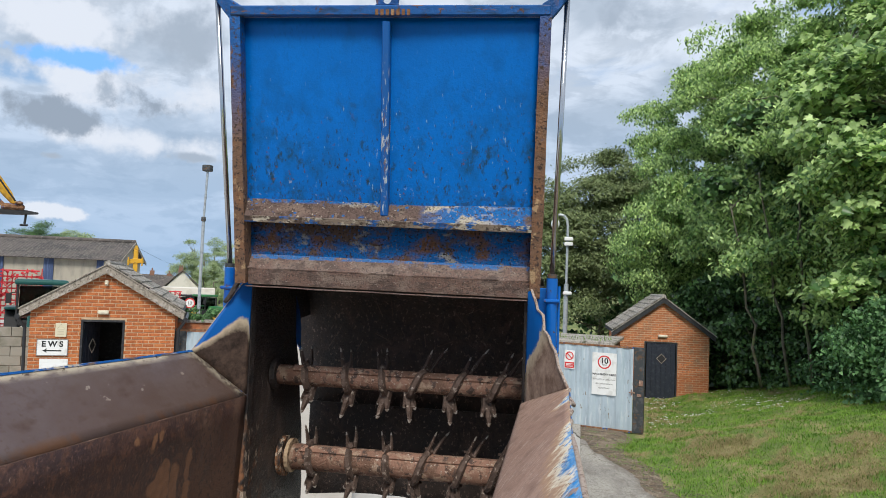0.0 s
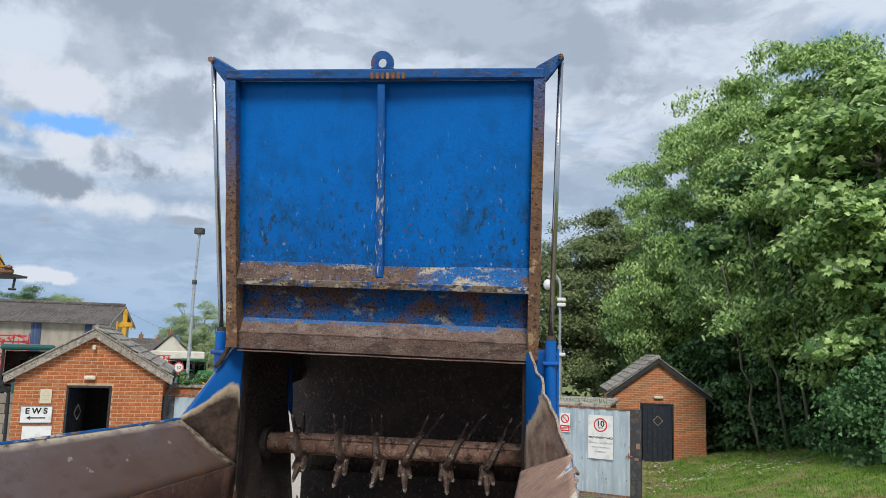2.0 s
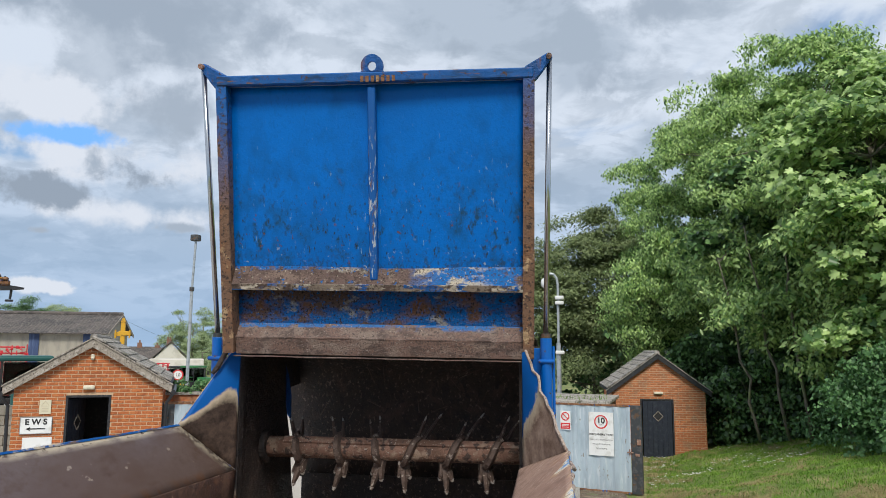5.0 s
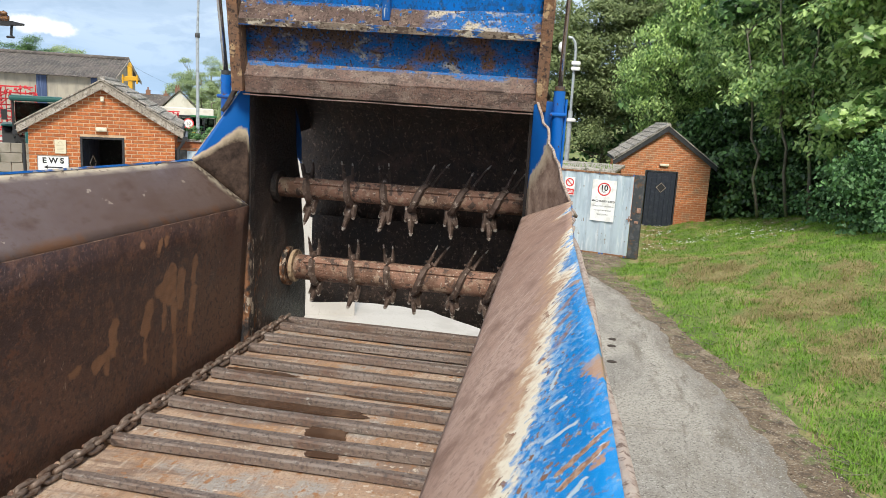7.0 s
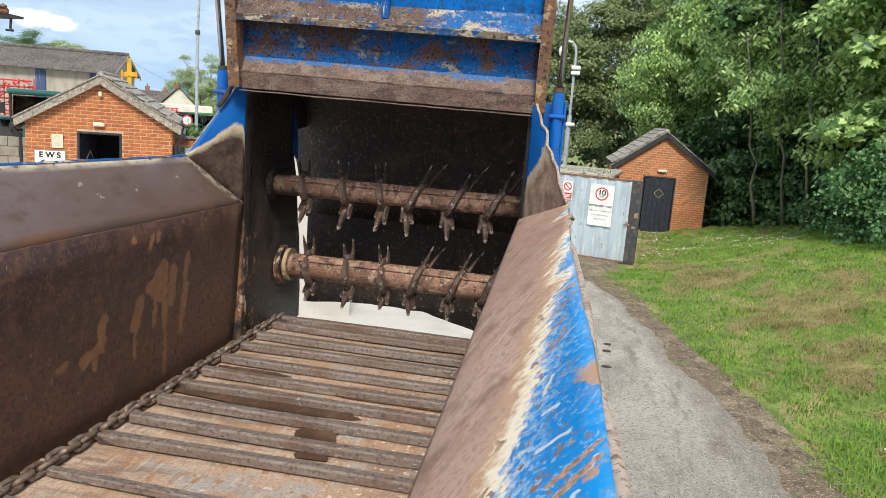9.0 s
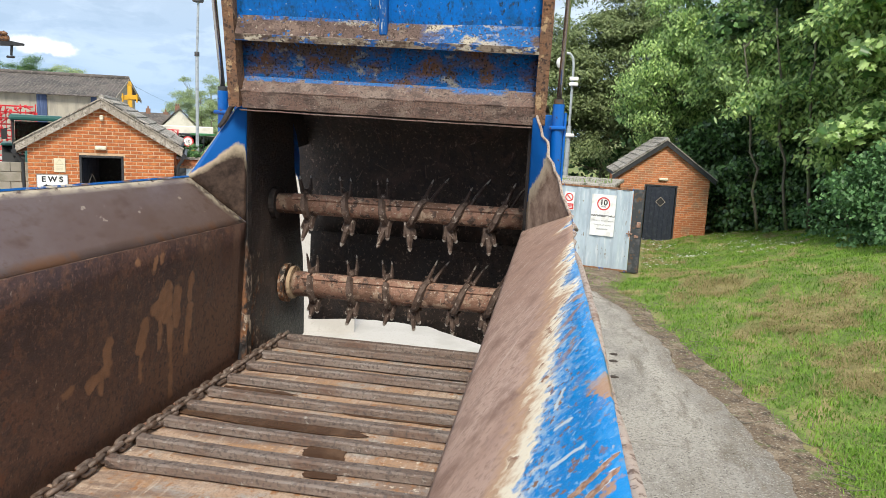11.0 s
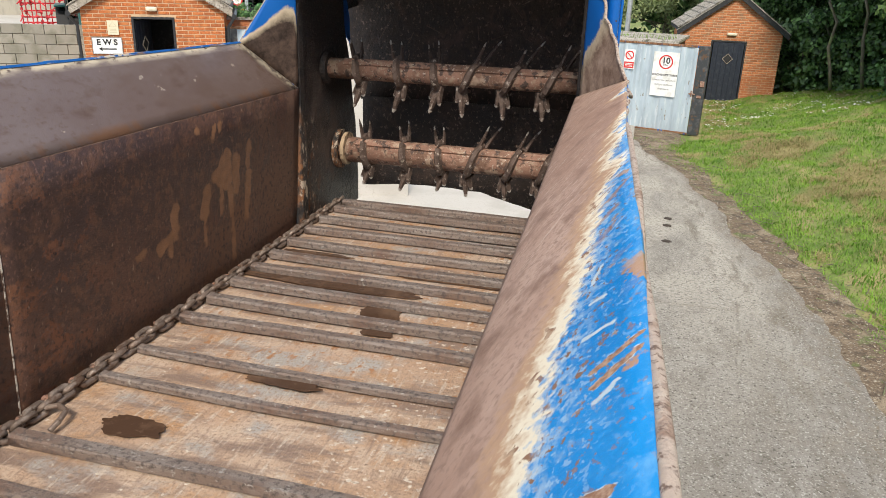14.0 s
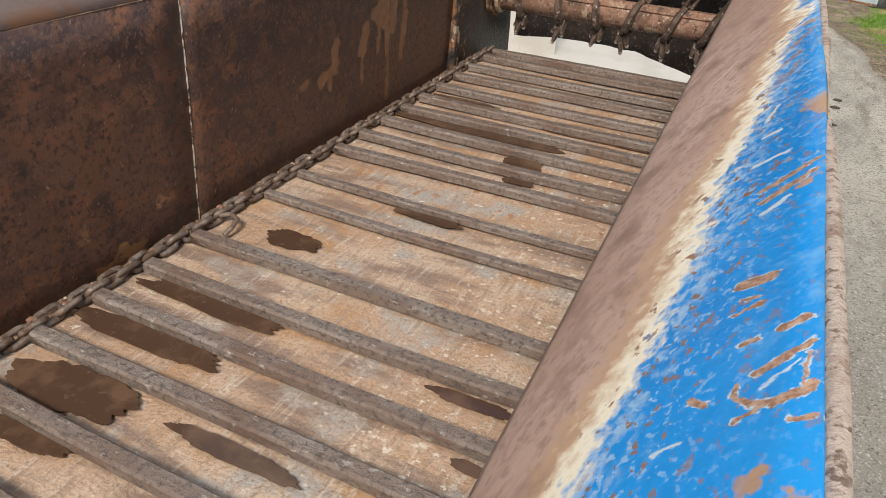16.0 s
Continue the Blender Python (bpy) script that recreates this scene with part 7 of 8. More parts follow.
def tractor(m, body, roof, label, hub):
    t = thing("tractor", label, "tractor", m)
    part("bonnet", block(-0.4, 0.4, -1.9, 0.0, 1.0, 1.75, 0.12, segments=3), body, t)
    part("grille", block(-0.32, 0.32, -1.93, -1.905, 1.08, 1.6, 0.01), black_rubber, t)
    part("cab_floor", block(-0.72, 0.72, 0.0, 1.5, 1.15, 1.35, 0.03), black_rubber, t)
    for x in (-0.74, 0.74):
        part("window", block(x - 0.008, x + 0.008, 0.08, 1.42, 1.42, 2.56, 0), cab_glass_shade, t, "side window, tinted for the shade inside the cab")
        part("cab_door", block(x - 0.02, x + 0.02, 0.06, 1.44, 1.355, 1.41, 0.005), body, t)
    for y in (0.02, 1.48):
        part("window", block(-0.68, 0.68, y - 0.008, y + 0.008, 1.42, 2.56, 0), cab_glass_shade, t, "cab window, tinted for the shade inside the cab")
    for x in (-0.74, 0.74):
        for y in (0.02, 0.85, 1.48):
            part("cab_post", block(x - 0.035, x + 0.035, y - 0.035, y + 0.035, 1.36, 2.60, 0.01), black_rubber, t)
    seat = part("seat", block(-0.26, 0.26, 0.75, 1.2, 1.5, 1.62, 0.05), grey_timber, t, "grey seat")
    part("seat_back", block(-0.24, 0.24, 1.12, 1.25, 1.63, 2.25, 0.05), grey_timber, seat)
    part("steering_wheel", ring(0.15, 0.19, 0.0), black_rubber, t, m=pose(0, 0.42, 1.9, -60, 0, 0))
    part("cab_roof", block(-0.85, 0.85, -0.12, 1.62, 2.605, 2.80, 0.08, segments=3), roof, t, "cab roof")
    part("chassis", block(-0.35, 0.35, -1.8, 1.5, 0.6, 1.1, 0.05), black_rubber, t)
    for x in (-1, 1):
        part("mirror", block(x * 1.0 - 0.09, x * 1.0 + 0.09, -0.1, -0.06, 1.95, 2.3, 0.01), black_rubber, t)
        part("mirror_arm", rod((x * 0.75, 0.0, 2.35), (x * 1.0, -0.08, 2.3), 0.015, None, 6), black_rubber, t)
        wheel(t, x * 0.85, 0.9, 0.85, 0.85, 0.5, hub)
        wheel(t, x * 0.85, -1.4, 0.6, 0.6, 0.4, hub)
        part("mudguard", block(x * 0.85 - 0.28, x * 0.85 + 0.28, 0.1, 1.7, 1.72, 1.8, 0.03), body, t)
    part("exhaust", rod((0.5, -0.1, 1.4), (0.5, -0.1, 2.5), 0.05, None, 8), dark_steel, t)
    return t


tractor(at(-39.3, 30.5, -0.03, 40) @ pose(0, -0.75, 0), teal_paint, teal_paint, "dark tractor with a teal cab roof", yellow_paint)
tractor(at(-28.1, 56, -0.36, 75) @ Matrix.Scale(0.77, 4), green_paint, green_paint, "green tractor parked far off in the yard", yellow_paint)
tractor(at(-29.3, 58, -0.36, 60) @ Matrix.Scale(0.74, 4), green_paint, black_timber, "second green tractor parked far off in the yard", yellow_paint)


def harrow(m, seed, half, top, rows_, cols):
    h = thing("folded_harrow", "red folded cultivator frame", "implement", m)
    r_ = random.Random(seed)
    for k in range(rows_):
        z = 0.5 + (top - 0.65) * k / (rows_ - 1)
        d = r_.uniform(-0.5, 0.5)
        part("beam", block(-half * r_.uniform(0.85, 1), half * r_.uniform(0.85, 1), d - 0.035, d + 0.035, z, z + 0.06, 0.01), red_paint, h)
    for k in range(cols):
        x = -half + 2 * half * (k + 0.5) / cols
        d = r_.uniform(-0.5, 0.4)
        part("upright", block(x - 0.022, x + 0.022, d - 0.03, d + 0.03, 0.0, top * r_.uniform(0.8, 1.0), 0.01), red_paint, h)
        for q_ in range(7):
            z = r_.uniform(0.9, top - 0.1)
            tine = rod((x, d, z), (x + r_.uniform(-0.22, 0.22), d - 0.35, z - r_.uniform(-0.1, 0.25)), 0.025, None, 6)
            rod((x - 0.05, d - 0.02, z), (x + 0.05, d - 0.02, z), 0.055, tine, 10)
            part("spring_tine", tine, red_paint, h)
    return h


harrow(at(-41.35, 36, -0.27, 41), 4, 1.35, 3.45, 12, 15)
harrow(at(-30.8, 48, -0.36, 30), 6, 0.55, 2.6, 6, 4)

mastY = thing("loader_mast", "yellow loader mast standing in the yard", "machine", at(-33.45, 36, 0.55, 30) @ Matrix.Diagonal((0.8, 0.8, 0.97, 1)))
part("mast", block(-0.12, 0.12, -0.12, 0.12, -0.6, 3.75, 0.03), yellow_paint, mastY)
part("cross_head", plate([(-0.44, -0.15, 3.26), (-0.10, -0.15, 3.36), (0.40, -0.15, 3.34), (0.44, -0.15, 3.16), (0.12, -0.15, 3.14), (-0.30, -0.15, 3.10), (-0.42, -0.15, 3.16)], 0.3, axis=(0, 1, 0), bevel=0.02), yellow_paint, mastY)
part("cap", plate([(-0.14, -0.12, 3.75), (0.14, -0.12, 3.75), (0.06, -0.12, 3.95), (-0.05, -0.12, 3.95)], 0.24, axis=(0, 1, 0), bevel=0.01), yellow_paint, mastY)
for x in (-0.36, 0.36):
    part("pin", rod((x, -0.2, 3.02), (x, -0.2, 3.40), 0.045, None, 10), yellow_paint, mastY)

# boom reaching in over the yard
bo = thing("loader_boom", "yellow loader boom with a dark grab hanging over the yard", "machine", at(-41.73, 22, 0, 41.7))
part("post", block(-3.6, -3.2, -0.2, 0.2, 0, 6.6, 0.04), yellow_paint, bo)
arm = plate([(-3.6, 0, 6.75), (-1.1, 0, 6.35), (-0.25, 0, 5.62), (0.10, 0, 5.12), (0.24, 0, 4.82), (0.12, 0, 4.80), (-0.08, 0, 5.0), (-0.42, 0, 5.42), (-1.2, 0, 6.1), (-3.6, 0, 6.5)], 0.22, bevel=0.02)
part("arm", arm, yellow_paint, bo, "yellow boom arm")
brace = plate([(-0.5, 0.05, 5.3), (-0.05, 0.05, 4.82), (0.02, 0.05, 4.74), (-0.12, 0.05, 4.74), (-0.6, 0.05, 5.2)], 0.12, bevel=0.01)
part("brace", brace, rusty_channel, bo, "rusty brace")
part("hose", rod((-0.3, -0.26, 5.55), (0.2, -0.26, 4.85), 0.02, None, 6), black_rubber, bo)
gr = bmesh.new()
plate([(-1.2, -0.1, 4.62), (0.40, -0.1, 4.66), (0.74, -0.1, 4.61), (0.74, -0.1, 4.58), (0.38, -0.1, 4.54), (-1.2, -0.1, 4.46)], 0.3, gr, axis=(0, 1, 0))
rod((0.46, 0, 4.56), (0.44, 0, 4.30), 0.03, gr, 8)
block(0.33, 0.52, -0.1, 0.1, 4.24, 4.29, 0.015, gr)
rod((0.28, 0.1, 4.7), (0.30, 0.1, 4.9), 0.02, gr, 8)
part("grab", gr, black_timber, bo, "dark grab frame")
part("head", block(-0.12, 0.42, -0.15, 0.25, 4.64, 4.80, 0.05), rusty_channel, bo, "rusty boom head")
part("motor", block(0.2, 0.38, -0.2, 0.05, 4.78, 4.86, 0.03), rusty_channel, bo)


def far_house(m, w, d, eave, ridge, wall_mat, label, chimneys):
    h = thing("far_house", label, "house", m)
    part("wall", plate([(-w / 2, 0, -1), (w / 2, 0, -1), (w / 2, 0, eave), (0, 0, ridge), (-w / 2, 0, eave)], d, axis=(0, 1, 0)), wall_mat, h)
    for side in (-1, 1):
        part("roof", plate([(0, -0.2, ridge + 0.1), (side * (w / 2 + 0.3), -0.2, eave - 0.1), (side * (w / 2 + 0.3), d + 0.2, eave - 0.1), (0, d + 0.2, ridge + 0.1)], 0.15, axis=(0, 0, 1)), shed_roof_mat, h)
    for x, y, top in chimneys:
        ch = part("chimney", block(x - 0.26, x + 0.26, y - 0.26, y + 0.26, eave, top, 0.02), chimney_brick, h)
        for k in (-0.12, 0.12):
            part("chimney_pot", rod((x + k, y, top), (x + k, y, top + 0.3), 0.09, None, 10, 0.07), chimney_brick, ch)
    for x in (-w / 4, w / 4):
        wv = part("window", block(x - 0.45, x + 0.45, -0.06, -0.01, eave - 1.9, eave - 0.7, 0), glass_dark, h)
        part("window_frame", block(x - 0.04, x + 0.04, -0.08, -0.062, eave - 1.9, eave - 0.7), sign_white, wv)
    return h


far_house(at(-30.2, 90, 0, 30), 3.4, 9, 1.85, 3.58, white_render, "white gabled house with a brick chimney", ((-0.2, 0.4, 4.0),))
far_house(at(-32.9, 93, 0, -58), 5, 3.2, 1.6, 2.9, chimney_brick, "low old brick house with a dark roof", ((0.0, 1.0, 3.6), (0.0, 2.9, 3.3)))
wb = thing("white_trailer", "long white trailer body parked far off", "trailer", at(-29.7, 68, -0.36, 29))
part("chassis", block(-2.2, 2.15, 0.3, 2.1, 0.7, 1.09, 0.03), dark_steel, wb)
part("body", block(-2.25, 2.2, 0, 2.4, 1.1, 2.46, 0.06), white_render, wb)
for x in (-1.6, -0.6, 1.5):
    wheel(wb, x, 0.2, 0.45, 0.45, 0.3, dark_steel)
yd = thing("round_speed_sign", "round white speed sign with a red ring", "sign", at(-29.6, 36, -0.1, 28))
part("post", rod((0, 0.03, -0.4), (0, 0.03, 2.2), 0.03, None, 8), pole_steel, yd)
part("disc", rod((0, 0.005, 1.95), (0, -0.005, 1.95), 0.24, None, 32), sign_white, yd)
part("red_ring", ring(0.185, 0.24, -0.008), sign_red, yd, m=pose(0, 0, 1.95))
lettering("10", 0.2, sign_black, yd, pose(0, -0.011, 1.95, 90, 0, 0))

# gate leaf and low wall beside the pump house
yg2 = thing("yard_gate", "blue-grey corrugated steel gate leaf beside the brick house", "gate", pose(-7.80, 16.72, 0, 0, 0, 27))
part("sheeting", corrugated(0.35, 2.4, 0.05, 1.90, galvanised, 0.16), galvanised, yg2)
part("end_plate", block(0.0, 0.345, -0.02, 0.06, 0.05, 1.91, 0.005), dark_steel, yg2)
part("top_rail", block(0.0, 2.4, -0.03, 0.07, 1.915, 1.96, 0.004), rusty_channel, yg2)
lw = thing("low_brick_wall", "low brick garden wall with plants growing on top", "wall", pose(-8.5, 18.45, 0, 0, 0, 27), kind="structure")
part("wall", block(-0.4, 4.5, 0, 0.3, -0.2, 1.98), brick_shaded, lw)
part("coping", block(-0.45, 4.55, -0.05, 0.35, 1.985, 2.05, 0.01), slate, lw)

# overhead cable
cable = bmesh.new()
ca, cb = shed_ob.matrix_world @ Vector((0.2, 4.5, 5.6)), at(-30.2, 90, 0, 30) @ Vector((-0.2, 0.4, 4.0))
for k in range(12):
    f0, f1 = k / 12, (k + 1) / 12
    sagf = lambda f: ca.lerp(cb, f) - Vector((0, 0, 0.12 * 4 * f * (1 - f)))
    rod(sagf(f0), sagf(f1), 0.009, cable, 5)
tagged(part("overhead_cable", cable, black_rubber, None), "thin black overhead cable", "cable")

# ---- trees and plants ----
LEAF_STAR = np.array([(0, 0), (0.28, -0.10), (0.50, 0.22), (0.30, 0.36), (0.36, 0.72), (0.12, 0.62), (0, 1.0), (-0.12, 0.62), (-0.36, 0.72), (-0.30, 0.36), (-0.50, 0.22), (-0.28, -0.10)]) * 1.0
LEAF_OVAL = np.array([(0, 0), (0.20, 0.30), (0.17, 0.65), (0, 1.0), (-0.17, 0.65), (-0.20, 0.30)])
LEAF_HEART = np.array([(0, 0.08), (0.28, -0.06), (0.42, 0.30), (0, 1.0), (-0.42, 0.30), (-0.28, -0.06)])


def leaf_mesh(name, centres, sizes, outline, material, rng, droop=0.5, face=None, fold=0.25):
    """Many small folded leaves, each an island of its own. face: way that the leaf's upper side leans to."""
    n, k = len(centres), len(outline)
    yaw = rng.uniform(0, math.tau, n)
    tip = np.stack([np.cos(yaw), np.sin(yaw), -droop + rng.normal(0, 0.35, n)], 1)
    tip /= np.linalg.norm(tip, axis=1)[:, None]
    up = rng.normal(0, 0.45, (n, 3)) + np.array((0.08, -0.45, 1.0))   # leaves turn to the light
    if face is not None:
        up = up + face
    side = np.cross(tip, up)
    side /= np.linalg.norm(side, axis=1)[:, None] + 1e-9
    nor = np.cross(side, tip)
    u, v = outline[:, 0], outline[:, 1]
    lift = np.abs(u) * fold - 0.10 * v * v
    pts = centres[:, None] + sizes[:, None, None] * (u[None, :, None] * side[:, None] + v[None, :, None] * tip[:, None] + lift[None, :, None] * nor[:, None])
    # two halves that share the midrib
    half = k // 2
    right = list(range(0, half + 1))
    left = [0] + list(range(half, k))
    base = np.arange(n) * k
    flat = np.concatenate([base[:, None] + np.array(right)[None], base[:, None] + np.array(left)[None]], 1).ravel()
    sizes_ = np.tile([len(right), len(left)], n)
    return raw_mesh(name, pts.reshape(-1, 3), flat, sizes_, material)


def crown_points(rng, blobs, clumps, per, spread, hollow=0.55, puff=22, swell=0.75):
    """Leaf places: clumps over the skin of some ellipsoids, leaves round each clump. Returns places and outward ways."""
    vol = np.array([b[1][0] * b[1][1] * b[1][2] for b in blobs]) ** (2 / 3)
    puffs = max(8, clumps // puff)
    pick = rng.choice(len(blobs), puffs, p=vol / vol.sum())
    c = np.array([b[0] for b in blobs], float)[pick]
    r = np.array([b[1] for b in blobs], float)[pick]
    way = rng.normal(0, 1, (puffs, 3))
    way[:, 2] += 0.15
    way /= np.linalg.norm(way, axis=1)[:, None]
    depth = hollow + (1.04 - hollow) * rng.random(puffs) ** 0.45
    middle = c + way * r * depth[:, None]
    which = rng.integers(0, puffs, clumps)
    around = rng.normal(0, 1, (clumps, 3))
    around[:, 2] = np.abs(around[:, 2]) * 0.9 - 0.2
    around += way[which] * 0.7
    around /= np.linalg.norm(around, axis=1)[:, None]
    size_ = swell * rng.uniform(0.6, 1.25, puffs)[which]
    heart = middle[which] + around * size_[:, None] * np.array((1, 1, 0.75))
    way = around * 0.7 + way[which] * 0.5
    places = np.repeat(heart, per, 0)
    off = rng.normal(0, 1, (clumps * per, 3)) * spread * np.array((1, 1, 0.55))
    return places + off, np.repeat(way, per, 0), heart


def limb(bm, a, b, r0, r1, rng, steps=5, bend=0.12):
    a, b = Vector(a), Vector(b)
    pts = [a.lerp(b, i / steps) + Vector(rng.normal(0, bend, 3)) * math.sin(math.pi * i / steps) for i in range(steps + 1)]
    for i in range(steps):
        ra, rb = r0 + (r1 - r0) * i / steps, r0 + (r1 - r0) * (i + 1) / steps
        rod(pts[i], pts[i + 1], ra, bm, 8, rb)
    return pts


def tree(label, base, stems, blobs, clumps, per, spread, size, outline, material, seed, name="tree", hollow=0.5, droop=0.5, limbs=26, trunk_r=0.16):
    rng = np.random.default_rng(seed)
    t = thing(name, label, "tree", Matrix.Translation(base))
    places, way, heart = crown_points(rng, blobs, clumps, per, spread, hollow)
    sizes = size * rng.uniform(0.6, 1.25, len(places))
    local = places - np.array(base)
    part("crown", leaf_mesh("crown", local, sizes, outline, material, rng, droop, way * 0.9), material, t, "leafy crown")
    tops = []
    for sx, sy, tx, ty, tz in stems:
        a, b, r0 = Vector((sx, sy, -0.4)), Vector((tx, ty, tz)), trunk_r * rng.uniform(0.7, 1.1)
        pts = [a.lerp(b, i / 9) + Vector(rng.normal(0, 0.07, 3)) * math.sin(math.pi * i / 9) for i in range(10)]
        part("trunk", sweep(pts, [r0 + (trunk_r * 0.35 - r0) * i / 9 for i in range(10)], 9), bark, t, "slender grey trunk", smooth=True)
        tops += pts[2:]
    lm = bmesh.new()
    for h in heart[rng.choice(len(heart), min(limbs, len(heart)), replace=False)] - np.array(base):
        near = min(tops, key=lambda q: (q - Vector(h)).length + 2.0 * max(0, q.z - h[2]))
        limb(lm, near, h, 0.035, 0.008, rng, 4, 0.10)
    tagged(part("branchwork", lm, bark, t, "thin limbs", smooth=True), kind="stuff")
    return t


def place(az, r, z):
    m = at(az, r, z)
    return tuple(m.translation)


G = ground_z
# far brownish tree behind the corrugated gate
b = (*place(1.5, 37, 0)[:2], -0.4)
tree("tall dark tree with brownish summer leaves", b, [(0, 0, 0.3, 0, 6)],
     [(place(1.6, 37, 6.3), (2.3, 2.2, 3.4)), (place(-1.2, 36, 5.0), (1.9, 2, 3.4)), (place(3.8, 36, 5.0), (2.2, 2.2, 4.0)), (place(1.0, 35, 2.2), (3.6, 2, 2.8))],
     4600, 22, 0.24, 0.18, LEAF_OVAL, leaf_far, 21, trunk_r=0.2)
# ash-like tree over the store house
b = (*place(11.5, 34, 0)[:2], 0.2)
tree("large pale-green ash tree over the brick store", b, [(0, 0, -0.5, -0.3, 7), (0.3, 0.2, 1.2, 0.2, 8), (-0.2, 0, -1.6, -0.8, 6)],
     [(place(10.5, 36, 10.2), (4.2, 3.0, 3.6)), (place(8.5, 33, 6.9), (2.3, 2.0, 3.1)), (place(13.5, 35.5, 11.6), (3.8, 2.8, 3.4)), (place(10.2, 30.5, 5.6), (3.4, 1.8, 2.2)), (place(6.0, 31.5, 4.5), (1.7, 1.6, 1.8)), (place(13.5, 29, 5.2), (2.4, 1.6, 1.9)), (place(12.0, 31.5, 7.8), (3.2, 2.0, 2.2)), (place(15.8, 27.0, 5.6), (2.2, 1.6, 1.7))],
     5600, 22, 0.20, 0.17, LEAF_OVAL, leaf_ash, 22, droop=0.9, trunk_r=0.16)
# a second ash, its crown sloping down towards the bank
b = (*place(16.8, 24.4, 0)[:2], 0.8)
tree("tall ash tree with drooping pale-green leaves over the bank", b, [(-0.8, 0.2, -2.0, -0.6, 6.0), (0, 0, -0.2, -0.5, 8), (0.7, 0.3, 1.8, -0.8, 7.5), (-1.6, 0.4, -2.6, 0.2, 5.0), (0.3, -0.6, 0.9, -1.6, 6.5), (-0.4, -0.5, -1.2, -1.4, 6.0)],
     [(place(16.5, 30, 10.9), (4.2, 3.0, 3.6)), (place(15.2, 26.5, 7.8), (2.6, 1.8, 2.0)), (place(17.4, 24.0, 6.4), (2.3, 1.4, 1.6)), (place(19.2, 24.5, 8.2), (2.4, 1.6, 1.9)), (place(14.6, 25.5, 5.4), (1.7, 1.2, 1.2)), (place(19.6, 22.0, 5.9), (1.7, 1.2, 1.2)), (place(15.2, 24.4, 4.3), (1.7, 0.9, 0.9)), (place(17.6, 22.8, 3.6), (1.3, 0.7, 0.9))],
     4900, 20, 0.20, 0.185, LEAF_OVAL, leaf_ash, 26, droop=0.8, trunk_r=0.06, limbs=50)
# sycamore farther along the bank
b = (*place(20.6, 23.4, 0)[:2], 0.85)
tree("large sycamore with broad lobed leaves over the bank", b, [(0.0, 0.0, -0.2, -0.8, 7.5), (0.8, -0.2, 2.0, -1.0, 6.0), (-0.9, 0.1, -1.2, -0.6, 5.5)],
     [(place(21.5, 28.5, 9.1), (4.2, 3.0, 3.8)), (place(26, 25, 8.0), (3.6, 3.0, 3.7)), (place(21.4, 22.5, 8.0), (2.0, 1.6, 1.9)), (place(21.8, 21.0, 5.9), (1.6, 1.2, 1.3)), (place(18.9, 26.5, 9.2), (1.8, 1.4, 1.6)), (place(19.6, 21.6, 4.2), (1.6, 0.9, 1.1)), (place(22.6, 20.6, 4.4), (1.6, 1.0, 1.2)), (place(20.8, 21.4, 2.9), (1.2, 0.7, 0.9))],
     3100, 14, 0.21, 0.235, LEAF_STAR, leaf_sycamore, 23, droop=0.55, trunk_r=0.06, limbs=40)
# Inner sycamore crown: the dark leaf colour stands in for deep shade.
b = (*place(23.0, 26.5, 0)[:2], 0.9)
tree("sycamore stems with an inner crown coloured dark for shade behind the bank", b, [(0, 0, 0.2, 0, 7), (-1.2, 0.5, -1.9, 0.3, 7), (1.4, 0.2, 2.0, 0, 6)],
     [(place(20, 27, 7), (4.5, 2.5, 4.5)), (place(27, 25, 6), (4, 3, 4.5))], 1300, 16, 0.34, 0.26, LEAF_STAR, leaf_ivy_and_shade, 24, hollow=0.3, trunk_r=0.14)

def hedge(name, label, blobs, clumps, per, spread, size, outline, material, seed, base):
    rng = np.random.default_rng(seed)
    t = thing(name, label, "hedge", Matrix.Translation(base))
    places, way, heart = crown_points(rng, blobs, clumps, per, spread, 0.7, 5, 0.35 if spread > 0.1 else 0.06)
    keep = places[:, 2] > -0.4
    places, way = places[keep], way[keep]
    part("leaves", leaf_mesh("leaves", places - np.array(base), size * rng.uniform(0.6, 1.3, len(places)), outline, material, rng, 0.8, way * 1.2), material, t)
    bm = bmesh.new()
    for h in heart[rng.choice(len(heart), 30, replace=False)]:
        limb(bm, Vector((h[0] * 0.6 + base[0] * 0.4, h[1] * 0.6 + base[1] * 0.4, base[2] - 0.2)) - Vector(base), Vector(h) - Vector(base), 0.03, 0.008, rng, 4, 0.1)
    tagged(part("stems", bm, bark, t), kind="stuff")
    return t


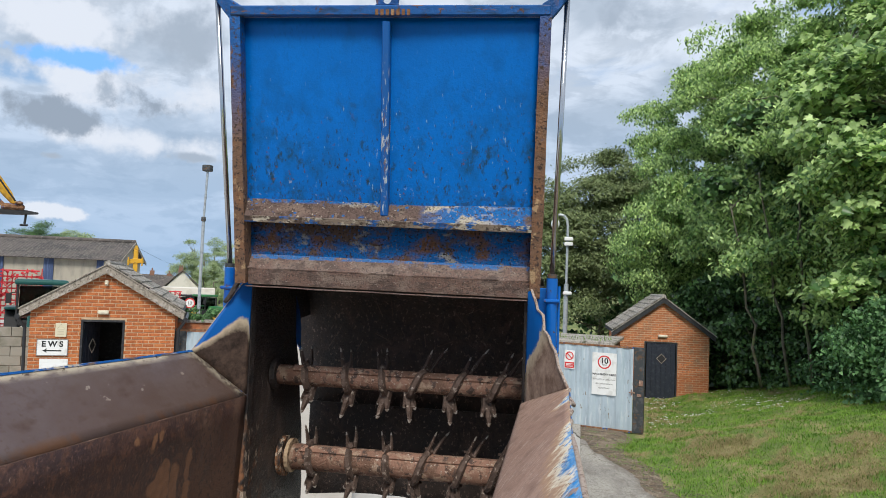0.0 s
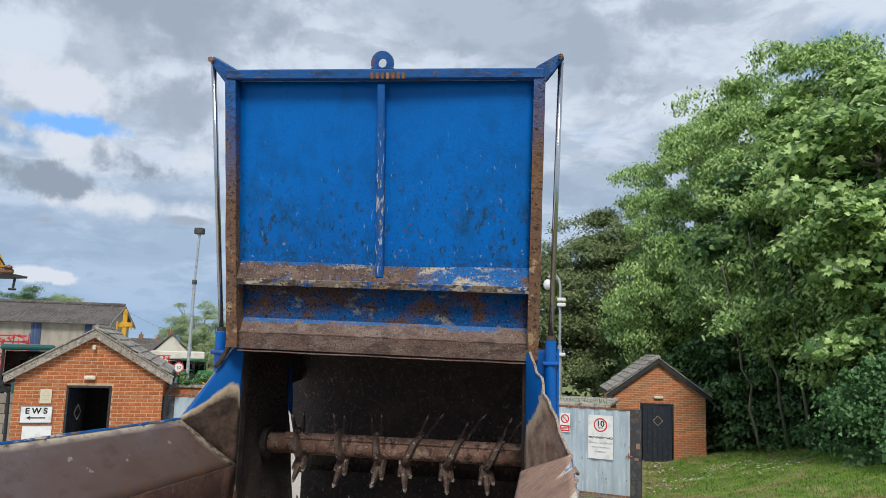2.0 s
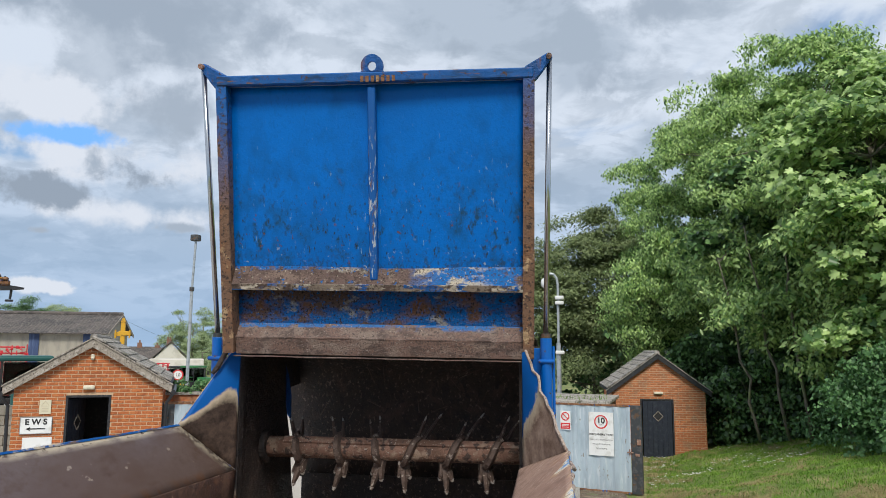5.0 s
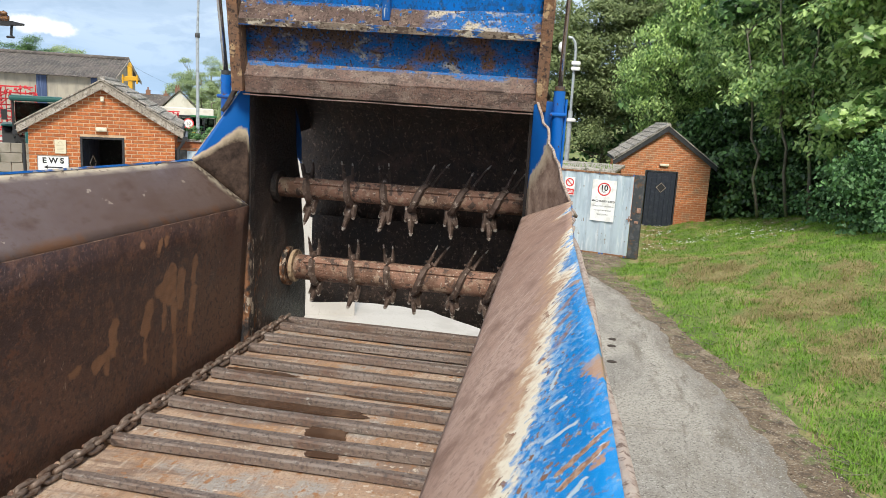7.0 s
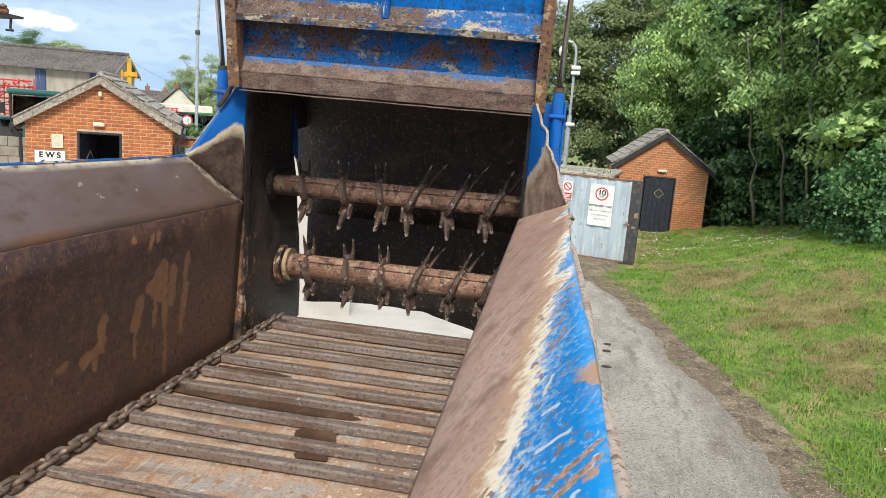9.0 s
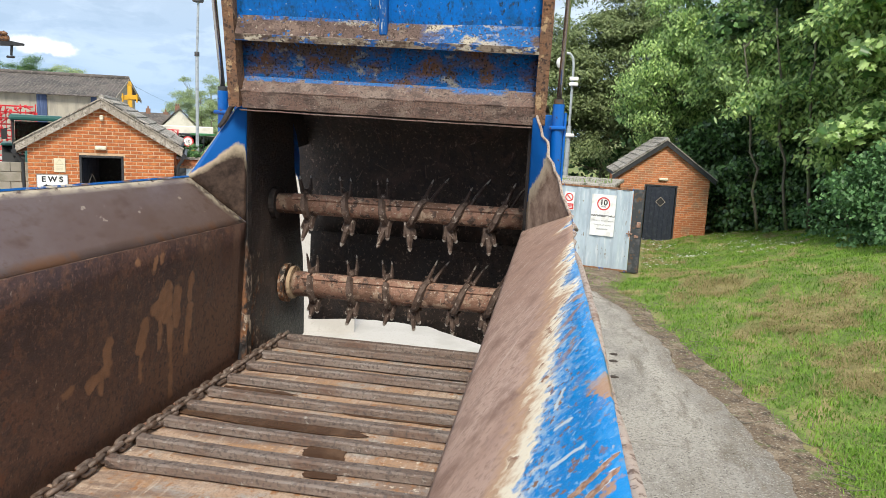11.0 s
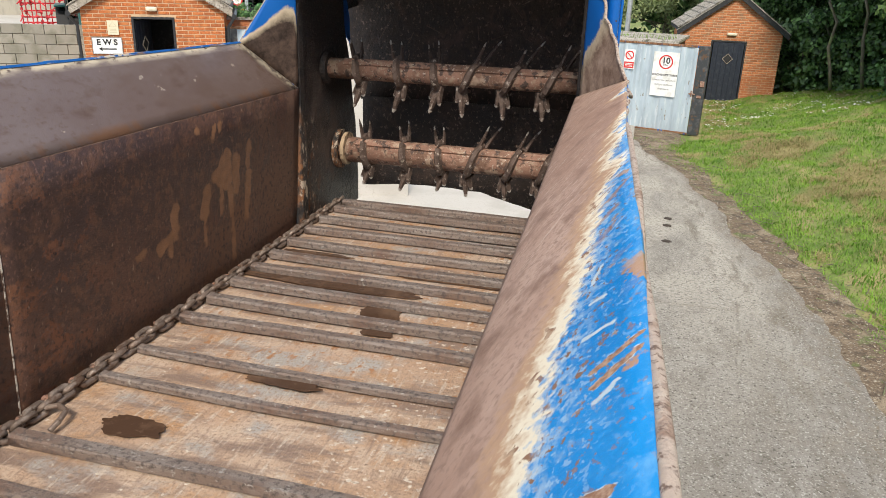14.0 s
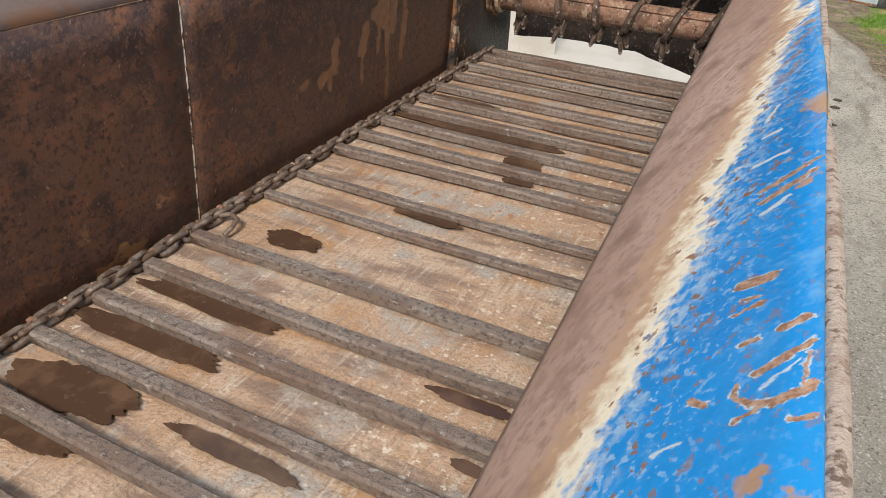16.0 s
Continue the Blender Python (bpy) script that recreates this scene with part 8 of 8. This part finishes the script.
# Undergrowth leaves are coloured darker in place of the crowns' shade.
hedge("ivy_hedge", "ivy and brambles growing under the trees, leaves darkened for shade", [(place(9.6, 29.5, 1.0), (1.6, 1.2, 2.4)), (place(12.4, 28, 1.6), (2.4, 1.3, 2.8)), (place(16.2, 27, 1.9), (2.8, 1.4, 3.0)), (place(20.5, 26, 2.0), (3.2, 1.6, 3.2)), (place(25.5, 25, 2.0), (3.4, 1.6, 3.4)), (place(30, 24, 2.0), (3.2, 1.6, 3.4))],
      3400, 24, 0.20, 0.15, LEAF_HEART, leaf_ivy_and_shade, 31, (*place(17, 27, 0)[:2], 0.8))
hedge("ivy_thicket", "dense thicket closing the wood, leaves darkened for shade", [(place(4, 39, 1.5), (6, 1.5, 3.4)), (place(14, 35, 3.0), (6, 1.5, 5.0)), (place(24, 32, 3.5), (6, 1.5, 5.5)), (place(33, 28, 3.5), (5, 2, 5)), (place(9, 37, 2.2), (4, 1.5, 3.6)), (place(19, 33.5, 1.5), (5, 1.2, 3)), (place(28, 30, 2.0), (5, 1.2, 3.4)), (place(12, 36, 1.5), (5, 1.2, 3))],
      3600, 22, 0.36, 0.26, LEAF_HEART, leaf_ivy_and_shade, 32, (*place(16, 34, 0)[:2], 0.8))
hedge("green_bush", "leafy green bush at the foot of the trees", [(place(20.3, 20.8, 1.3), (1.1, 1.0, 1.3)), (place(22.5, 20.0, 1.6), (1.5, 1.2, 1.7)), (place(27, 18.5, 1.7), (2.1, 1.5, 1.9)), (place(18.2, 23.0, 1.1), (1.1, 0.8, 1.0))],
      1500, 22, 0.16, 0.095, LEAF_HEART, leaf_bush, 33, (*place(22, 20.5, 0)[:2], 0.9))
# poplars and far trees
for az_, r_, h_, w_, sd in ((-30.1, 100, 6.0, 1.0, 41), (-29.4, 102, 8.0, 1.2, 42), (-28.7, 100, 7.2, 1.2, 43), (-28.0, 102, 8.2, 1.2, 46), (-27.2, 100, 7.0, 1.3, 47), (-26.4, 101, 7.4, 1.4, 48)):
    bb = (*place(az_, r_, 0)[:2], -0.5)
    tree("far poplar tree with feathery crown", bb, [(0, 0, 0, 0, h_ * 0.8)], [(place(az_, r_, h_ * 0.55), (w_, w_, h_ * 0.45)), (place(az_ + 0.35, r_, h_ * 0.45), (w_ * 0.8, w_, h_ * 0.40)), (place(az_ - 0.35, r_, h_ * 0.36), (w_ * 0.9, w_, h_ * 0.34))], 520, 16, 0.22, 0.17, LEAF_OVAL, leaf_poplar_hazed, sd, droop=-0.9, limbs=10)
bb = (*place(-28.0, 86, 0)[:2], -0.5)
tree("far round dark tree in front of the poplars", bb, [(0, 0, 0, 0, 3)], [(place(-28.0, 86, 1.6), (1.3, 1.3, 1.1)), (place(-26.9, 86, 1.8), (1.4, 1.4, 1.3))], 420, 18, 0.22, 0.17, LEAF_OVAL, leaf_poplar_hazed, 49, limbs=8)
for az_, r_, top, w_, sd in ((-39.6, 95, 8.6, 1.9, 44), (-37.4, 96, 8.0, 1.1, 45)):
    bb = (*place(az_, r_, 0)[:2], -0.5)
    tree("far dark tree behind the farm shed", bb, [(0, 0, 0, 0, top - 1)], [(place(az_, r_, top - 1.9), (w_, w_, 1.9)), (place(az_ + 0.55, r_, top - 2.4), (w_ * 0.9, w_, 1.5)), (place(az_ - 0.55, r_, top - 2.5), (w_ * 0.8, w_, 1.4))], 900, 18, 0.22, 0.15, LEAF_OVAL, leaf_ivy_and_shade if sd == 44 else leaf_poplar_hazed, sd, limbs=8)
hedge("wall_plants", "green plants growing on the low brick wall", [(place(-28.9, 19.1, 2.14), (1.0, 0.3, 0.12)), (place(-25.5, 20.0, 2.12), (1.0, 0.3, 0.12))], 200, 20, 0.06, 0.055, LEAF_HEART, leaf_bush, 34, (*place(-27.2, 19.4, 0)[:2], 2.05))


def blades(name, label, spots, height, width, material, seed, lean=0.5, category="grass"):
    """Bent blades of grass at the spots given, as one stuff object."""
    rng = np.random.default_rng(seed)
    n = len(spots)
    yaw = rng.uniform(0, math.tau, n)
    h = height * rng.uniform(0.45, 1.3, n) * np.array([1.0 + 0.9 * max(-0.6, noise.noise((p_[0] * 2.2, p_[1] * 2.2, 7.0))) for p_ in spots])
    ln = lean * rng.uniform(0.2, 1.4, n)
    ax = np.stack([np.cos(yaw), np.sin(yaw), 0 * yaw], 1)
    sd = np.stack([-np.sin(yaw), np.cos(yaw), 0 * yaw], 1) * (width * rng.uniform(0.6, 1.3, n))[:, None]
    upv = np.array((0, 0, 1.0))
    mid = spots + ax * (h * ln * 0.35)[:, None] + upv * (h * 0.6)[:, None]
    top = spots + ax * (h * ln)[:, None] + upv * (h * (1 - 0.25 * ln))[:, None]
    pts = np.stack([spots - sd, spots + sd, mid + sd * 0.7, mid - sd * 0.7, top], 1).reshape(-1, 3)
    base_ = np.arange(n) * 5
    flat = np.concatenate([base_[:, None] + np.array([0, 1, 2, 3]), base_[:, None] + np.array([3, 2, 4])], 1).ravel()
    me = raw_mesh(name, pts, flat, np.tile([4, 3], n), material)
    ob = new(name, me)
    return tagged(ob, label, category, kind="stuff")


def bank_spots(n, seed, patch=None):
    rng = np.random.default_rng(seed)
    out = []
    while len(out) < n:
        y = 6.5 + 22 * rng.random() ** 1.5
        d = rng.random() * 9.0
        x = road_edge(y) - 0.05 + d
        if y > 19.3 and x < 2.35 + 0.1 * (y - 19.3):
            continue
        if y > 27.4 and x < 5.3:
            continue
        dry = dryness(x, y)
        thin = noise.noise((x * 1.1, y * 0.9, 20)) + 0.6 * noise.noise((x * 4, y * 4, 21))
        edge_gap = d < 0.25 + 0.5 * thin
        if edge_gap and rng.random() < 0.8:
            continue
        if patch == "dry" and dry < rng.random():
            continue
        if patch == "green" and dry * 0.92 > rng.random():
            continue
        out.append((x, y, G(x, y)))
    return np.array(out)


blades("grass", "short green grass growing on the bank", bank_spots(170000, 51, "green"), 0.060, 0.006, grass_leaf, 52, 1.0)
blades("dry_grass", "dry straw-coloured mown grass lying on the bank", bank_spots(60000, 53, "dry"), 0.06, 0.004, straw_leaf, 54, 2.2)
rng = np.random.default_rng(60)
spots = []
while len(spots) < 260:
    x, y = rng.uniform(2.6, 6.5), rng.uniform(20.5, 27.0)
    if noise.noise((x * 0.8, y * 0.6, 33)) > -0.05:
        spots.append((x, y, G(x, y) + 0.10))
spots += [(x, y, G(x, y) + 0.09) for x, y in zip(rng.uniform(3.9, 5.5, 14), rng.uniform(8, 10.5, 14))]
dpts = np.array(spots)
ddir = np.array([(math.cos(a), math.sin(a), 0.25) for a in np.linspace(0, math.tau, 6, endpoint=False)])
dv = (dpts[:, None] + 0.026 * ddir[None]).reshape(-1, 3)
me = raw_mesh("daisies", dv, np.arange(len(dv)), np.full(len(dpts), 6), petal)
tagged(new("daisies", me), "small white daisies in the grass", "flowers", kind="stuff")
# weeds on the flat roof
wpts = np.array([tuple(pose(-1.2, 24.6, 0, 0, 0, -8) @ Vector((rng.uniform(0.8, 3.0), rng.uniform(0, 1.2), 1.66))) for _ in range(110)])
blades("roof_weeds", "green weeds growing on the flat roof", wpts, 0.15, 0.007, grass_leaf, 61, 1.3, "weeds")
# litter, stones and twigs along the verge
lit = bmesh.new()
for k in range(700):
    y = 6.5 + 13 * rng.random()
    x = road_edge(y) + rng.normal(-0.02, 0.22)
    s = rng.uniform(0.004, 0.015)
    own = bmesh.new()
    bmesh.ops.create_icosphere(own, subdivisions=1, radius=s)
    _merge(own, lit, Matrix.Translation((x, y, max(G(x, y), base_z(y) + 0.022) + s * 0.3)) @ Matrix.Rotation(rng.uniform(0, 3), 4, "Z") @ Matrix.Diagonal((1.4, 1.0, 0.6, 1)))
tagged(part("verge_stones", lit, soil, None), "small stones and crumbs of soil along the verge", "stones", kind="stuff")
twigs = bmesh.new()
for k in range(130):
    y = 7 + 11 * rng.random()
    x = road_edge(y) + rng.normal(0.05, 0.25)
    a = rng.uniform(0, 3.14)
    ln = rng.uniform(0.05, 0.3)
    z = max(G(x, y), base_z(y) + 0.022) + 0.014
    rod((x, y, z), (x + ln * math.cos(a), y + ln * math.sin(a), z + 0.01), 0.004, twigs, 5)
tagged(part("twigs", twigs, bark, None), "dry twigs lying on the verge", "twigs", kind="stuff")
for n_, (x, y) in enumerate(((1.52, 12.4), (1.49, 12.07), (1.47, 11.4))):
    cl = bmesh.new()
    bmesh.ops.create_icosphere(cl, subdivisions=2, radius=0.05)
    for v in cl.verts:
        v.co *= 1 + 0.4 * noise.noise(v.co * 30 + Vector((n_, 0, 0)))
    bmesh.ops.transform(cl, matrix=pose(x, y, base_z(y) + 0.052) @ Matrix.Diagonal((1.2, 0.8, 0.3, 1)), verts=cl.verts)
    tagged(part("soil_clod", cl, dark_clod, None), "dark clod of soil lying on the road", "clod", group="clods on the road")
